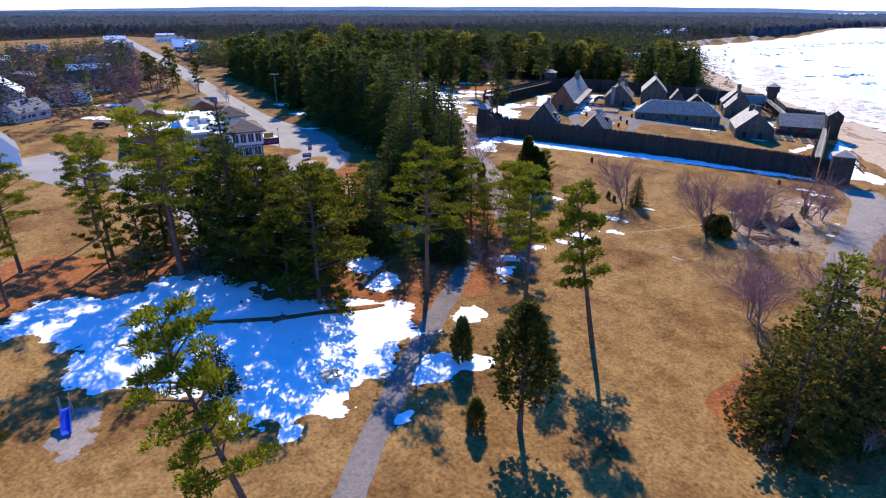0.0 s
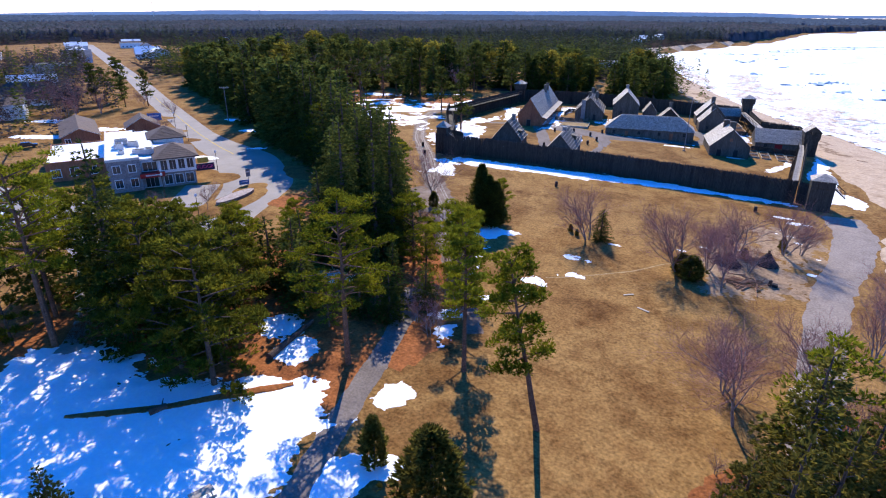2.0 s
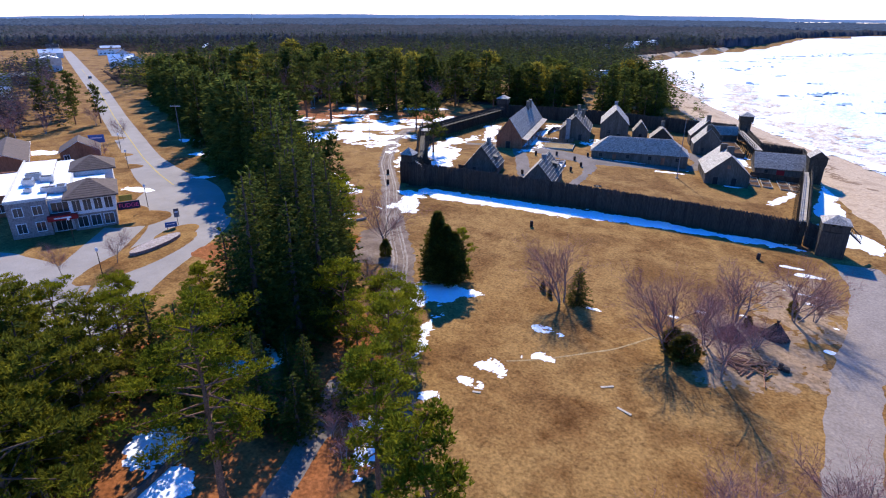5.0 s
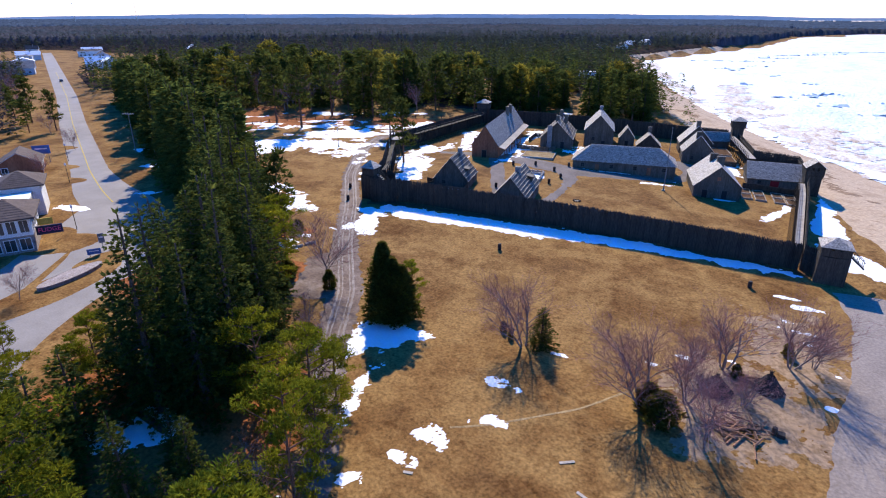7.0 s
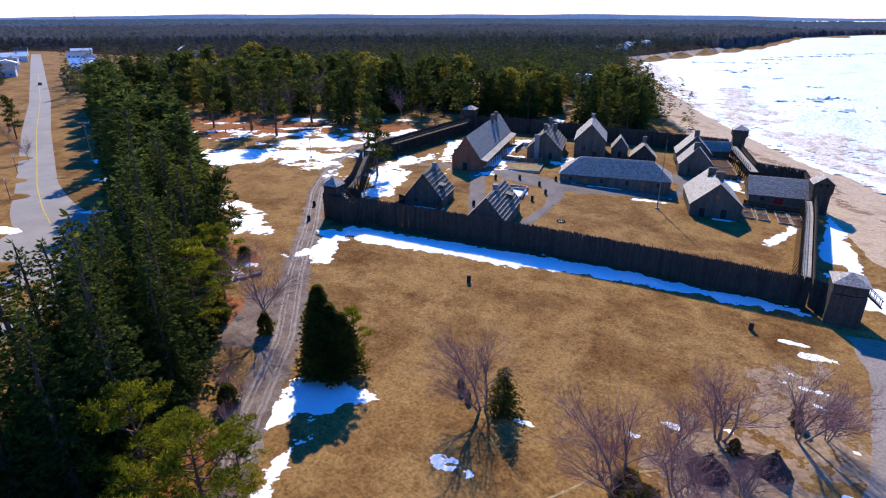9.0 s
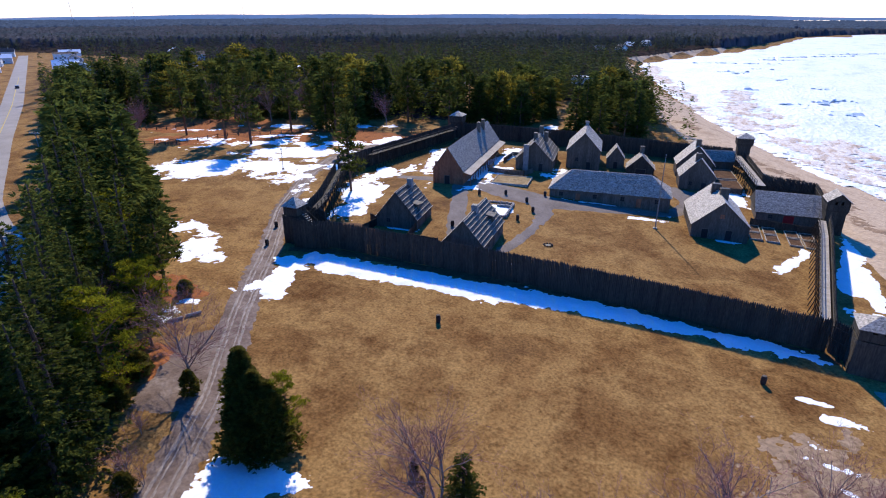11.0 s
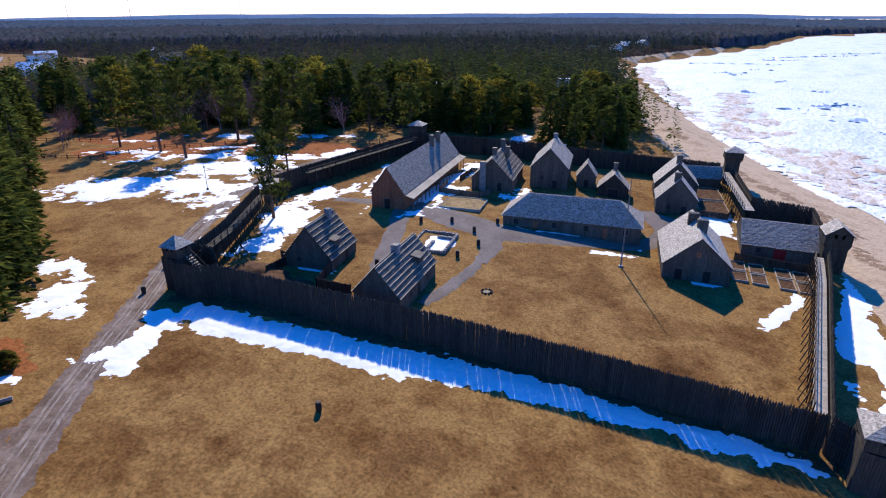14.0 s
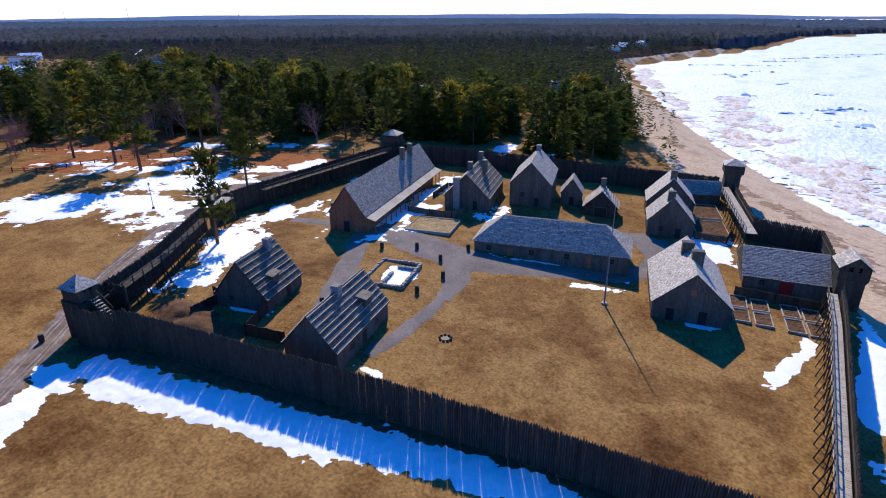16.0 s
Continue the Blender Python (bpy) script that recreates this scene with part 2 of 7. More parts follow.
# ---- ground: one sheet to the horizon ----
def axis(lo, hi, step, far_lo, far_hi):
    inner = list(np.arange(lo, hi + 0.1, step))
    out, d = [], step
    x = hi
    while x < far_hi:
        d *= 1.16
        x += d
        out.append(min(x, far_hi))
    back, d, x = [], step, lo
    while x > far_lo:
        d *= 1.16
        x -= d
        back.append(max(x, far_lo))
    return np.array(back[::-1] + inner + out)


def sheet(name, xs, ys, zfun, mat):
    gx, gy = np.meshgrid(xs, ys)
    z = zfun(gx, gy)
    v = np.stack([gx, gy, z], -1).reshape(-1, 3)
    w = len(xs)
    i = (np.arange(len(ys) - 1)[:, None] * w + np.arange(w - 1)[None]).ravel()
    f = np.stack([i, i + 1, i + 1 + w, i + w], 1)
    return raw(name, v.tolist(), f.tolist(), mat, shade=True)


ground = tagged(sheet("ground", axis(-200, 90, 2.5, -4600, 4000), axis(0, 330, 2.5, -600, 4700), ground_z, GRASS),
                "wide dry tan lawn and land sloping gently to a lake", "ground", kind="structure")


def strip(name, line, width, mat, lift, label, category="path", step=1.5, rough_edge=0.25, seed=1, kind="structure"):
    """A ribbon laid on the ground along a smooth line of (x, y) or (x, y, width) with uneven edges."""
    rng = np.random.RandomState(seed)
    p = np.array([(q[0], q[1], q[2] if len(q) > 2 else width) for q in line], float)
    d = np.r_[0, np.cumsum(np.hypot(*np.diff(p[:, :2], axis=0).T))]
    t = np.linspace(0, d[-1], max(3, int(d[-1] / step)))
    c = np.stack([np.interp(t, d, p[:, k]) for k in range(3)], 1)
    for _ in range(6):
        c[1:-1] = (c[:-2] + 2 * c[1:-1] + c[2:]) / 4
    tan = np.gradient(c[:, :2], axis=0)
    tan /= np.linalg.norm(tan, axis=1)[:, None]
    nor = np.stack([-tan[:, 1], tan[:, 0]], 1)
    cols = 7
    v = []
    for i in range(len(t)):
        for k in range(cols):
            s = (k / (cols - 1) - 0.5) * c[i, 2]
            if k in (0, cols - 1):
                s += rng.uniform(-1, 1) * rough_edge
            x, y = c[i, :2] + nor[i] * s
            v.append((x, y, gz(x, y) + (lift if 0 < k < cols - 1 else -0.03)))
    f = [(i * cols + k, i * cols + k + 1, (i + 1) * cols + k + 1, (i + 1) * cols + k) for i in range(len(t) - 1) for k in range(cols - 1)]
    return tagged(raw(name, v, f, mat, shade=True), label, category, kind=kind)


def patch(name, blobs, mat, label, category, height=0.15, cell=0.5, wild=0.9, grain=0.35, seed=0, kind="stuff", gain=0.5, lift=0.0, level=None):
    """Snow, litter or sand lying on the ground in uneven patches: each blob is (x, y, rx, ry, turn); the edge wanders."""
    made = {}
    faces = []
    verts = []

    def field(x, y):
        best = -9.0
        for bx, by, rx, ry, a in blobs:
            c, s = math.cos(radians(a)), math.sin(radians(a))
            u, w = ((x - bx) * c + (y - by) * s) / rx, (-(x - bx) * s + (y - by) * c) / ry
            best = max(best, (1 - math.sqrt(u * u + w * w)) * min(rx, ry))
        if best < -3 - wild:
            return best
        p = Vector((x * grain + seed * 7.3, y * grain, seed * 3.1))
        return best + wild * (noise.noise(p * 0.45) * 1.4 + noise.noise(p) * 0.9 + noise.noise(p * 2.3) * 0.65 + noise.noise(p * 5.1) * 0.45 + noise.noise(p * 11.0) * 0.3)

    cells = set()
    for bx, by, rx, ry, a in blobs:
        r = max(rx, ry) + wild * 1.5
        for i in range(int((bx - r) / cell), int((bx + r) / cell) + 1):
            for j in range(int((by - r) / cell), int((by + r) / cell) + 1):
                cells.add((i, j))
    vals = {}

    def val(i, j):
        if (i, j) not in vals:
            vals[(i, j)] = field(i * cell, j * cell)
        return vals[(i, j)]

    for i, j in sorted(cells):
        q = ((i, j), (i + 1, j), (i + 1, j + 1), (i, j + 1))
        if max(val(*c) for c in q) <= 0:
            continue
        ids = []
        for c in q:
            if c not in made:
                x, y = c[0] * cell, c[1] * cell
                h = max(-0.2, min(height, val(*c) * gain * height)) + lift
                made[c] = len(verts)
                verts.append((x, y, (gz(x, y) if level is None else level) + h))
            ids.append(made[c])
        faces.append(tuple(ids))
    return tagged(raw(name, verts, faces, mat, shade=True), label, category, kind=kind)


# ---- lake, beach ----
def lake_sheet():
    ys = axis(60, 420, 4, -290, 2400)
    v, f = [], []
    offs = [-2, 0, 2, 4, 7, 10, 14, 19, 25, 32, 40, 50, 62, 76, 92, 110, 135, 170, 220, 300, 420, 600, 900, 1400, 2200, 3400]
    for y in ys:
        sx = float(np.interp(y, SHORE_Y, SHORE_X))
        for o in offs:
            x = sx + o
            ridge = max(0.0, noise.noise(Vector((x * 0.03, y * 0.02, 3))) - 0.28) * 2.0 * min(1, max(0, o) / 20)
            v.append((x, y, LAKE_Z + ridge + 0.1 * noise.noise(Vector((x * 0.2, y * 0.2, 0)))))
    n = len(offs)
    for i in range(len(ys) - 1):
        for k in range(n - 1):
            f.append((i * n + k, i * n + k + 1, (i + 1) * n + k + 1, (i + 1) * n + k))
    return tagged(raw("water", v, f, ICE, shade=True), "frozen white lake with rough ice ridges", "lake", kind="structure")


lake_sheet()


def beach():
    ys = axis(100, 420, 2.5, -100, 900)
    v, f = [], []
    n = 13
    for y in ys:
        sx = float(np.interp(y, SHORE_Y, SHORE_X))
        w = float(np.interp(y, [-100, 100, 130, 155, 205, 222, 245, 260, 311, 420, 900], [30, 56, 54, 46, 34, 26, 32, 38, 35, 18, 16]))
        for k in range(n):
            x = sx + 2.5 - (w + 2.5) * k / (n - 1)
            if k == n - 1:
                x += 2.5 * noise.noise(Vector((y * 0.12, 0, 5))) + 1.2 * noise.noise(Vector((y * 0.5, 0, 5)))
            v.append((x, y, gz(x, y) + (0.14 + 0.08 * noise.noise(Vector((x * 0.15, y * 0.15, 1))) if 0 < k < n - 1 else -0.04)))
    for i in range(len(ys) - 1):
        for k in range(n - 1):
            f.append((i * n + k + 1, i * n + k, (i + 1) * n + k, (i + 1) * n + k + 1))
    return tagged(raw("beach", v, f, SAND, shade=True), "pinkish tan sand beach beside the frozen lake", "beach", kind="structure")


beach()

SANDICE = material("sandy_ice", [(0.40, 0.29, 0.20), (0.55, 0.44, 0.34), (0.70, 0.66, 0.61), (0.46, 0.35, 0.26), (0.66, 0.60, 0.54)], 0.12, 0.85, 0.8, 0.7, 0.18, 0.1, stretch=(1.7, 0.7, 1))
SANDICE.node_tree.nodes["Bump"].inputs["Distance"].default_value = 0.4
patch("sandy_ice", [(66, 185, 5, 22, 26), (52, 215, 6, 20, 28), (38, 245, 6, 20, 30), (24, 272, 6, 16, 32), (15, 300, 7, 20, 28), (6, 325, 4, 14, 24), (-8, 344, 5, 16, 16), (-11, 398, 6, 24, 6), (-13, 448, 5, 22, 8), (-28, 372, 3, 22, 22),
                    (-46, 446, 4, 24, 20), (-66, 510, 4, 34, 18), (-86, 590, 4, 40, 12), (2, 372, 3, 16, 12), (22, 318, 2.5, 12, 30), (82, 150, 5, 30, 22)],
      SANDICE, "sand-stained rough ice along the shore", "ice", 0.14, 0.8, 5.0, 0.2, 21, level=LAKE_Z + 0.2)
patch("snow", [(17, 262, 2.2, 9, 32), (4, 292, 2.5, 14, 26), (-9, 320, 2, 12, 24), (-22, 352, 2.4, 16, 20), (34, 240, 2.5, 10, 30), (30, 262, 2, 12, 30), (0, 330, 2.2, 10, 24), (60, 188, 2, 14, 26)], SNOW,
      "streaks of clean snow where sand meets ice", "snow", 0.2, 0.6, 2.0, 0.35, 22, level=LAKE_Z + 0.3)
ICEBLUE = material("ice_slab", [(0.42, 0.55, 0.62), (0.70, 0.78, 0.82)], 0.5, 0.4, 0.2, 3.0, 0.1, 0.5)
def ice_ridge(x, y, turn, n, seed):
    """A pressure ridge: tilted slabs of ice pushed up on end."""
    rng = random.Random(seed)
    s = Soup()
    for i in range(n):
        u, w = (i - n / 2) * 2.2 + rng.gauss(0, 3.5), rng.gauss(0, 2.2)
        c, d = math.cos(radians(turn)), math.sin(radians(turn))
        px, py = x + u * c - w * d, y + u * d + w * c
        r, t, a = rng.uniform(0.5, 1.0) ** 2 * 2.8, rng.uniform(0.15, 0.7), rng.uniform(0, 6.3)
        m = Matrix.Translation((px, py, LAKE_Z + 0.15)) @ Matrix.Rotation(a, 4, "Z") @ Matrix.Rotation(t, 4, "X")
        pts = [(math.cos(k * 1.2566 + rng.uniform(-.3, .3)) * r, math.sin(k * 1.2566) * r * 0.7) for k in range(5)]
        v = [tuple(m @ Vector((p, q, zz))) for zz in (-0.15, 0.15) for p, q in pts]
        s.add(v, [(4, 3, 2, 1, 0), (5, 6, 7, 8, 9)] + [(k, (k + 1) % 5, 5 + (k + 1) % 5, 5 + k) for k in range(5)])
    return tagged(s.make("ice_ridge", ICEBLUE), "jagged ridge of broken blue-white ice slabs", "ice", kind="stuff")
for k, (x, y, a, n) in enumerate(((32, 437, 25, 8), (37, 445, 15, 5), (26, 428, 60, 3), (24, 402, 20, 5), (36, 395, 40, 7), (14, 420, 30, 4), (-27, 599, 20, 9), (-22, 588, 30, 5), (-28, 695, 14, 34), (-4, 640, 10, 5), (40, 830, 42, 50),
                                  (100, 915, 35, 60), (8, 545, 20, 5), (30, 500, 10, 4), (-8, 478, 30, 4), (52, 372, 35, 8), (66, 350, 20, 6), (60, 420, 30, 6), (6, 760, 15, 16))):
    ice_ridge(x, y, a, n, 60 + k)

# ---- roads and paths ----
YELLOW = material("road_yellow", [(0.42, 0.30, 0.05), (0.55, 0.40, 0.08)], 0.8, 0.8, 0.1)
MAIN = [(-60, 54, 9), (-78, 74, 9), (-92, 98, 17), (-112, 113, 16), (-128, 118, 13), (-147, 127, 9.5), (-215, 163, 9.5), (-290, 204.5, 9.5), (-536, 333.5, 9.5), (-640, 388, 9)]
strip("road", MAIN, 9, ROAD, 0.05, "pale worn asphalt street with a faded yellow line", "road", 2.0, 0.08)
strip("road_line", [(-118, 114), (-128, 118), (-147, 127), (-215, 163), (-290, 204.5), (-420, 273)], 0.35, YELLOW, 0.075, "faded yellow line on the street", "road marking", 2.0, 0.02)
strip("road_loop", [(-77, 62), (-90, 75), (-101, 90), (-112, 104), (-118, 112)], 8, ROAD, 0.06, "pale asphalt drive curving past shops", "road", 2.0, 0.08, 3)
strip("parking", [(-150, 60), (-120, 62), (-96, 68), (-72, 58), (-58, 44)], 20, ROAD, 0.04, "pale asphalt car park behind the trees", "parking", 3.0, 0.4, 4)
TRACK = [(-39.1, 86.3, 4.6), (-42.1, 90.5, 5.2), (-50.2, 104.9, 5.6), (-62.3, 120.5, 5.2), (-73, 136.6, 4.8), (-87, 155, 4.4), (-101, 180, 4.5), (-106, 196, 5)]
strip("track", [(-26, 68, 2), (-33, 78, 3.5)] + TRACK + [(-104, 215, 5)], 4, MUD, 0.05, "rutted pale mud track beside the stockade", "track", 0.7, 0.55, 5)
RUT = material("pale_ruts", [(0.17, 0.13, 0.105), (0.29, 0.24, 0.205)], 0.6, 0.8, 0.4, 2.0, 0.25)
for off, w, sd in ((-1.1, 0.42, 51), (-0.5, 0.22, 55), (0.6, 0.24, 56), (1.15, 0.44, 52)):
    strip("rut", [(x + off * 0.82, y + off * 0.57) for x, y, _ in TRACK], w, RUT, 0.075, "pale slushy wheel rut in the track", "rut", 0.8, 0.45, sd)
patch("gravel", [(-57.5, 107, 4.5, 7, 35)], MUD, "bare grey gravel lot beside the track", "gravel", 0.03, 0.4, 1.0, 0.4, 41, "structure", lift=0.006)
strip("trail", [(-24, 87.5), (-21, 89.6), (-17.5, 93), (-13, 97.5), (-9.5, 103), (-4, 107)], 0.34, STRAW, 0.012, "faint sandy footpath across the dry lawn", "trail", 0.6, 0.16, 42)
strip("path", [(-22, 22, 2.8), (-25, 30, 2.8), (-28.5, 41, 2.8), (-31, 50, 3), (-34, 62, 3.5), (-38, 74, 4)], 2.8, PATH_GREY, 0.05, "narrow grey gravel path across the lawn", "path", 1.0, 0.2, 6)
strip("shore_path", [(9, 60, 5), (11, 85, 5.5), (13, 105, 6), (17, 122, 7), (19, 135, 8), (17, 146, 8)], 6, SHOREPATH, 0.06, "sandy grey gravel path along the shore", "path", 1.5, 0.5, 7)
strip("parade_path", [(-66, 189, 5), (-58, 190, 6), (-48, 189, 8), (-42, 186, 9), (-30, 190, 5), (-16, 196, 4.5), (-13, 206, 4.5), (-20, 216, 5)], 6, PATH_GREY, 0.05, "grey gravel path between the fort houses", "path", 1.5, 0.35, 8)
strip("parade_path", [(-63, 189, 4), (-58, 179, 4), (-52, 165, 4), (-48, 158, 4)], 4, PATH_GREY, 0.055, "grey gravel path between the fort houses", "path", 1.5, 0.35, 9)
strip("parade_path", [(-43, 187, 7), (-38.5, 180, 3.6), (-37.5, 173, 1.2)], 4, PATH_GREY, 0.06, "grey gravel path fading into the parade lawn", "path", 1.5, 0.5, 10)

strip("parade_path", [(-66, 190, 4), (-60, 191, 7), (-52, 188.5, 9), (-44, 187, 9), (-36, 188.5, 6), (-24, 192.5, 5)], 7, PATH_GREY, 0.065, "grey gravel path between the fort houses", "path", 1.2, 0.5, 11)
strip("parade_path", [(-14, 197, 5), (-12, 212, 7), (-18, 214, 6), (-24, 212, 5)], 6, PATH_GREY, 0.07, "grey gravel path between the fort houses", "path", 1.2, 0.5, 12)
strip("parade_path", [(-39.4, 156.5, 2.2), (-38.4, 162, 3.0), (-37.9, 168.5, 2.4), (-38.6, 176, 1.8), (-41, 182, 3)], 3, PATH_GREY, 0.056, "worn grey path beside the plank-roofed cottage", "path", 1.0, 0.4, 14)
strip("parade_path", [(-79, 187, 3), (-72, 188.5, 3.5), (-65, 189.5, 4.5)], 4, PATH_GREY, 0.052, "grey gravel path between the fort houses", "path", 1.0, 0.4, 13)
# ---- snow, litter ----
patch("snow", [(-65, 27, 8, 5, 40), (-59, 31, 9, 6, 40), (-58, 40, 8, 4.5, 33), (-48, 37, 11, 7, 35), (-44, 29.5, 9, 5, 30), (-36.5, 29, 5, 4, 30), (-36, 37, 7, 6, 30), (-32.5, 31.5, 3.6, 3.2, 30), (-38, 45.5, 7, 4.5, 30), (-51, 25, 6, 4.5, 30), (-35.4, 48.5, 3, 3, 30)], SNOW,
      "thawing sheet of snow on the lawn under trees", "snow", 0.16, 0.3, 1.7, 0.4, 1)
patch("snow", [(-25.8, 41.9, 1.9, 4.0, -25), (-23.5, 44.5, 3.2, 1.5, 30), (-27.9, 52.6, 1.5, 2.6, -20), (-24.2, 34.5, 0.8, 2.2, -10), (-31.2, 26.6, 1.2, 0.8, 0)], SNOW,
      "small melting snow patches beside the gravel path", "snow", 0.12, 0.25, 0.7, 0.6, 2)
patch("snow", [(-60, 139.3, 7, 3.2, 5), (-52, 140.3, 10, 3.2, 8), (-41, 142.4, 11, 3.0, 9), (-30, 145.0, 10, 2.5, 9), (-19, 147.0, 9, 2.3, 8), (-10, 148.2, 7, 2.0, 6), (-2, 149.0, 6, 1.8, 5), (5, 149.4, 4.5, 1.5, 5), (-64.0, 129.0, 2.2, 5.6, 33), (-67.0, 135.6, 3.6, 2.4, 0)], SNOW,
      "long band of snow along the foot of the stockade", "snow", 0.2, 0.25, 0.8, 0.6, 3)
patch("snow", [(-79, 172, 5, 12, 28), (-74, 160, 3, 6, 20), (-84, 190, 2, 5, 10), (-72, 205, 2, 11, 10), (-62, 200, 2.3, 15, 10), (-52, 212, 2.5, 3, 0), (-8, 218, 3.4, 2.8, 20), (-45, 210, 1.5, 5, 15), (-80, 207, 2.2, 10, 18), (-81, 196, 2.0, 4, 10), (-63.5, 222, 1.6, 6, 10), (-58.5, 196.5, 1.6, 5, 20), (-49, 206.5, 2.6, 2.0, 10), (-60.5, 206, 2.2, 2, 0), (-60.6, 196.6, 1.9, 5.5, 12), (-62.6, 206, 1.6, 5, 10), (-4.8, 217, 2.4, 5.5, 5)], SNOW,
      "patches of snow lying inside the fort", "snow", 0.14, 0.35, 1.7, 0.45, 4)
patch("snow", [(5.4, 181.0, 1.3, 4.8, -20), (8.0, 188.6, 1.0, 2.2, -10), (-5.6, 186.0, 3.2, 0.9, 30), (-5.2, 215.5, 2.6, 5.0, 10), (-7.5, 220.5, 2.2, 1.6, 0), (-35.5, 190.7, 6.2, 0.8, 10.5), (-24, 193.0, 6.5, 0.8, 10.5), (-60.5, 157.0, 3.8, 0.9, 12), (-37.5, 154.3, 1.6, 0.8, 0), (-20, 189.6, 3.2, 0.9, 15), (-30, 193, 6, 0.5, 12), (-46, 188.5, 1.2, 0.5, 0), (-49, 190.5, 1, 0.5, 0), (-47.5, 176, 2.6, 3.4, 12)], SNOW,
      "small patches of snow on the parade lawn", "snow", 0.10, 0.3, 0.5, 0.6, 5)
patch("snow", [(14.9, 186, 1.8, 18, -4), (16.8, 176, 1.5, 14, 0), (16, 158, 2, 4, 0), (20, 160, 2, 5, 10)], SNOW, "strip of snow outside the lakeside stockade", "snow", 0.16, 0.5, 1.0, 0.3, 6)
patch("snow", [(-128, 170, 14, 9, 30), (-112, 180, 12, 7, 35), (-120, 196, 13, 6, 30), (-104, 172, 6, 4, 30), (-140, 200, 12, 3.5, 40)], SNOW,
      "streaky thawing snow on the park lawn", "snow", 0.12, 0.45, 4.2, 0.42, 7)
patch("snow", [(-158, 196, 10, 2.2, 35), (-146, 208, 12, 2.0, 40), (-132, 214, 9, 1.8, 40), (-172, 206, 9, 2.5, 30), (-118, 210, 9, 3.0, 35), (-104, 222, 6, 5, 30), (-100, 212, 3, 8, 20), (-150, 226, 10, 3, 30), (-128, 240, 8, 3, 20)], SNOW,
      "streaks of snow under the park pines", "snow", 0.12, 0.5, 2.6, 0.4, 27)
patch("snow", [(-96, 139, 3.5, 3, 0), (-86, 133, 3.4, 6, 40), (-80.5, 130, 3.0, 1.6, 20), (-95, 170, 1.2, 8, 28), (-83, 157, 1.2, 7, 30)], SNOW, "patches of snow beside the muddy track", "snow", 0.12, 0.3, 1.4, 0.6, 8)
patch("snow", [(-65.5, 127, 2.5, 4, -20), (-39.6, 98.6, 3.6, 3.0, 20), (-36.6, 100.4, 3.0, 1.6, 30), (-41.4, 96.4, 1.4, 2.6, 0), (-40.4, 93.0, 0.8, 2.6, 0), (-69.9, 115.4, 1.5, 1.0, 30), (-69.3, 113, 1.6, 0.8, 20), (-70, 118.6, 1.4, 1.2, 0), (-35.5, 88, 0.6, 4.5, 15), (-34.5, 82, 0.5, 4, 10), (-22.3, 96.4, 1.7, 0.5, -10), (-20, 90.6, 1.9, 0.8, 10),
               (-24.4, 85.5, 1.6, 0.8, 0), (-26, 81.5, 1.4, 1, 20), (-28.8, 77, 0.9, 1, 0), (-31, 70.5, 2, 1, 20), (-29, 66, 1, 2, 20)], SNOW,
      "scattered melting snow patches on the open field", "snow", 0.10, 0.18, 0.75, 1.1, 9)
patch("snow", [(-18.2, 106, 0.9, 0.4, 0), (7.2, 139.2, 1.5, 0.55, 10), (9.8, 136.9, 2.6, 0.9, 10), (7.8, 128.5, 2.6, 0.8, 0), (9.5, 125.5, 1.6, 0.6, 10), (6.5, 131, 1.3, 0.4, 0), (12, 119, 0.9, 0.7, 0), (11, 111.5, 0.8, 0.5, 0), (-4.5, 113.5, 0.9, 0.5, 0), (0.5, 116, 0.5, 0.3, 0), (-8, 110, 0.6, 0.3, 0)], SNOW,
      "little snow patches under bare birches", "snow", 0.08, 0.2, 0.3, 0.9, 10)
patch("sand", [(-47.0, 17.0, 1.5, 2.6, 30)], SHOREPATH, "worn sandy ground round a small slide", "sand", 0.03, 0.3, 0.8, 0.6, 20, lift=0.006)
patch("snow", [(-137, 140, 5, 2.4, 25), (-118, 121.5, 5, 1.2, 30), (-102, 96, 3, 0.8, 50), (-113, 90, 7, 1.2, 10), (-121, 108, 4, 1.5, 10), (-86, 112, 5, 1, 35), (-155, 150, 5, 2, 25), (-184, 101, 9, 3, 25), (-179, 117, 8, 3, 28), (-205, 118, 10, 3, 28), (-66, 262, 3, 8, 8), (-52, 262, 2, 3, 0), (-64, 246, 3, 3, 0)], SNOW,
      "ploughed snow left along the street", "snow", 0.25, 0.4, 0.9, 0.5, 11)
patch("leaf_litter", [(-45, 55, 13, 14, 0), (-57, 50, 16, 9, 20), (-74, 30, 12, 9, 0), (-34, 62, 5, 6, 0), (-50, 76, 14, 12, 30), (-70, 98, 13, 7, 40), (-86, 113, 16, 6, 35)], LITTER,
      "rusty brown leaf litter under conifers", "leaf litter", 0.03, 0.8, 1.6, 0.2, 12, lift=0.01)
patch("leaf_litter", [(7, 56, 7, 9, 0), (14, 66, 6, 8, 0), (-150, 205, 30, 10, 40), (-176, 215, 25, 16, 30), (-120, 220, 25, 10, 20)], LITTER,
      "rusty brown leaf litter under park trees", "leaf litter", 0.03, 1.0, 1.8, 0.2, 13, lift=0.01)
patch("bare_soil", [(-66, 152.2, 5, 3.0, 10), (-62, 150.6, 5, 2.6, 10), (-58.6, 152.2, 3, 2.0, 0)], SOIL, "heaped brown garden soil behind the stockade", "soil", 0.9, 0.4, 0.6, 0.5, 14, lift=0.01)
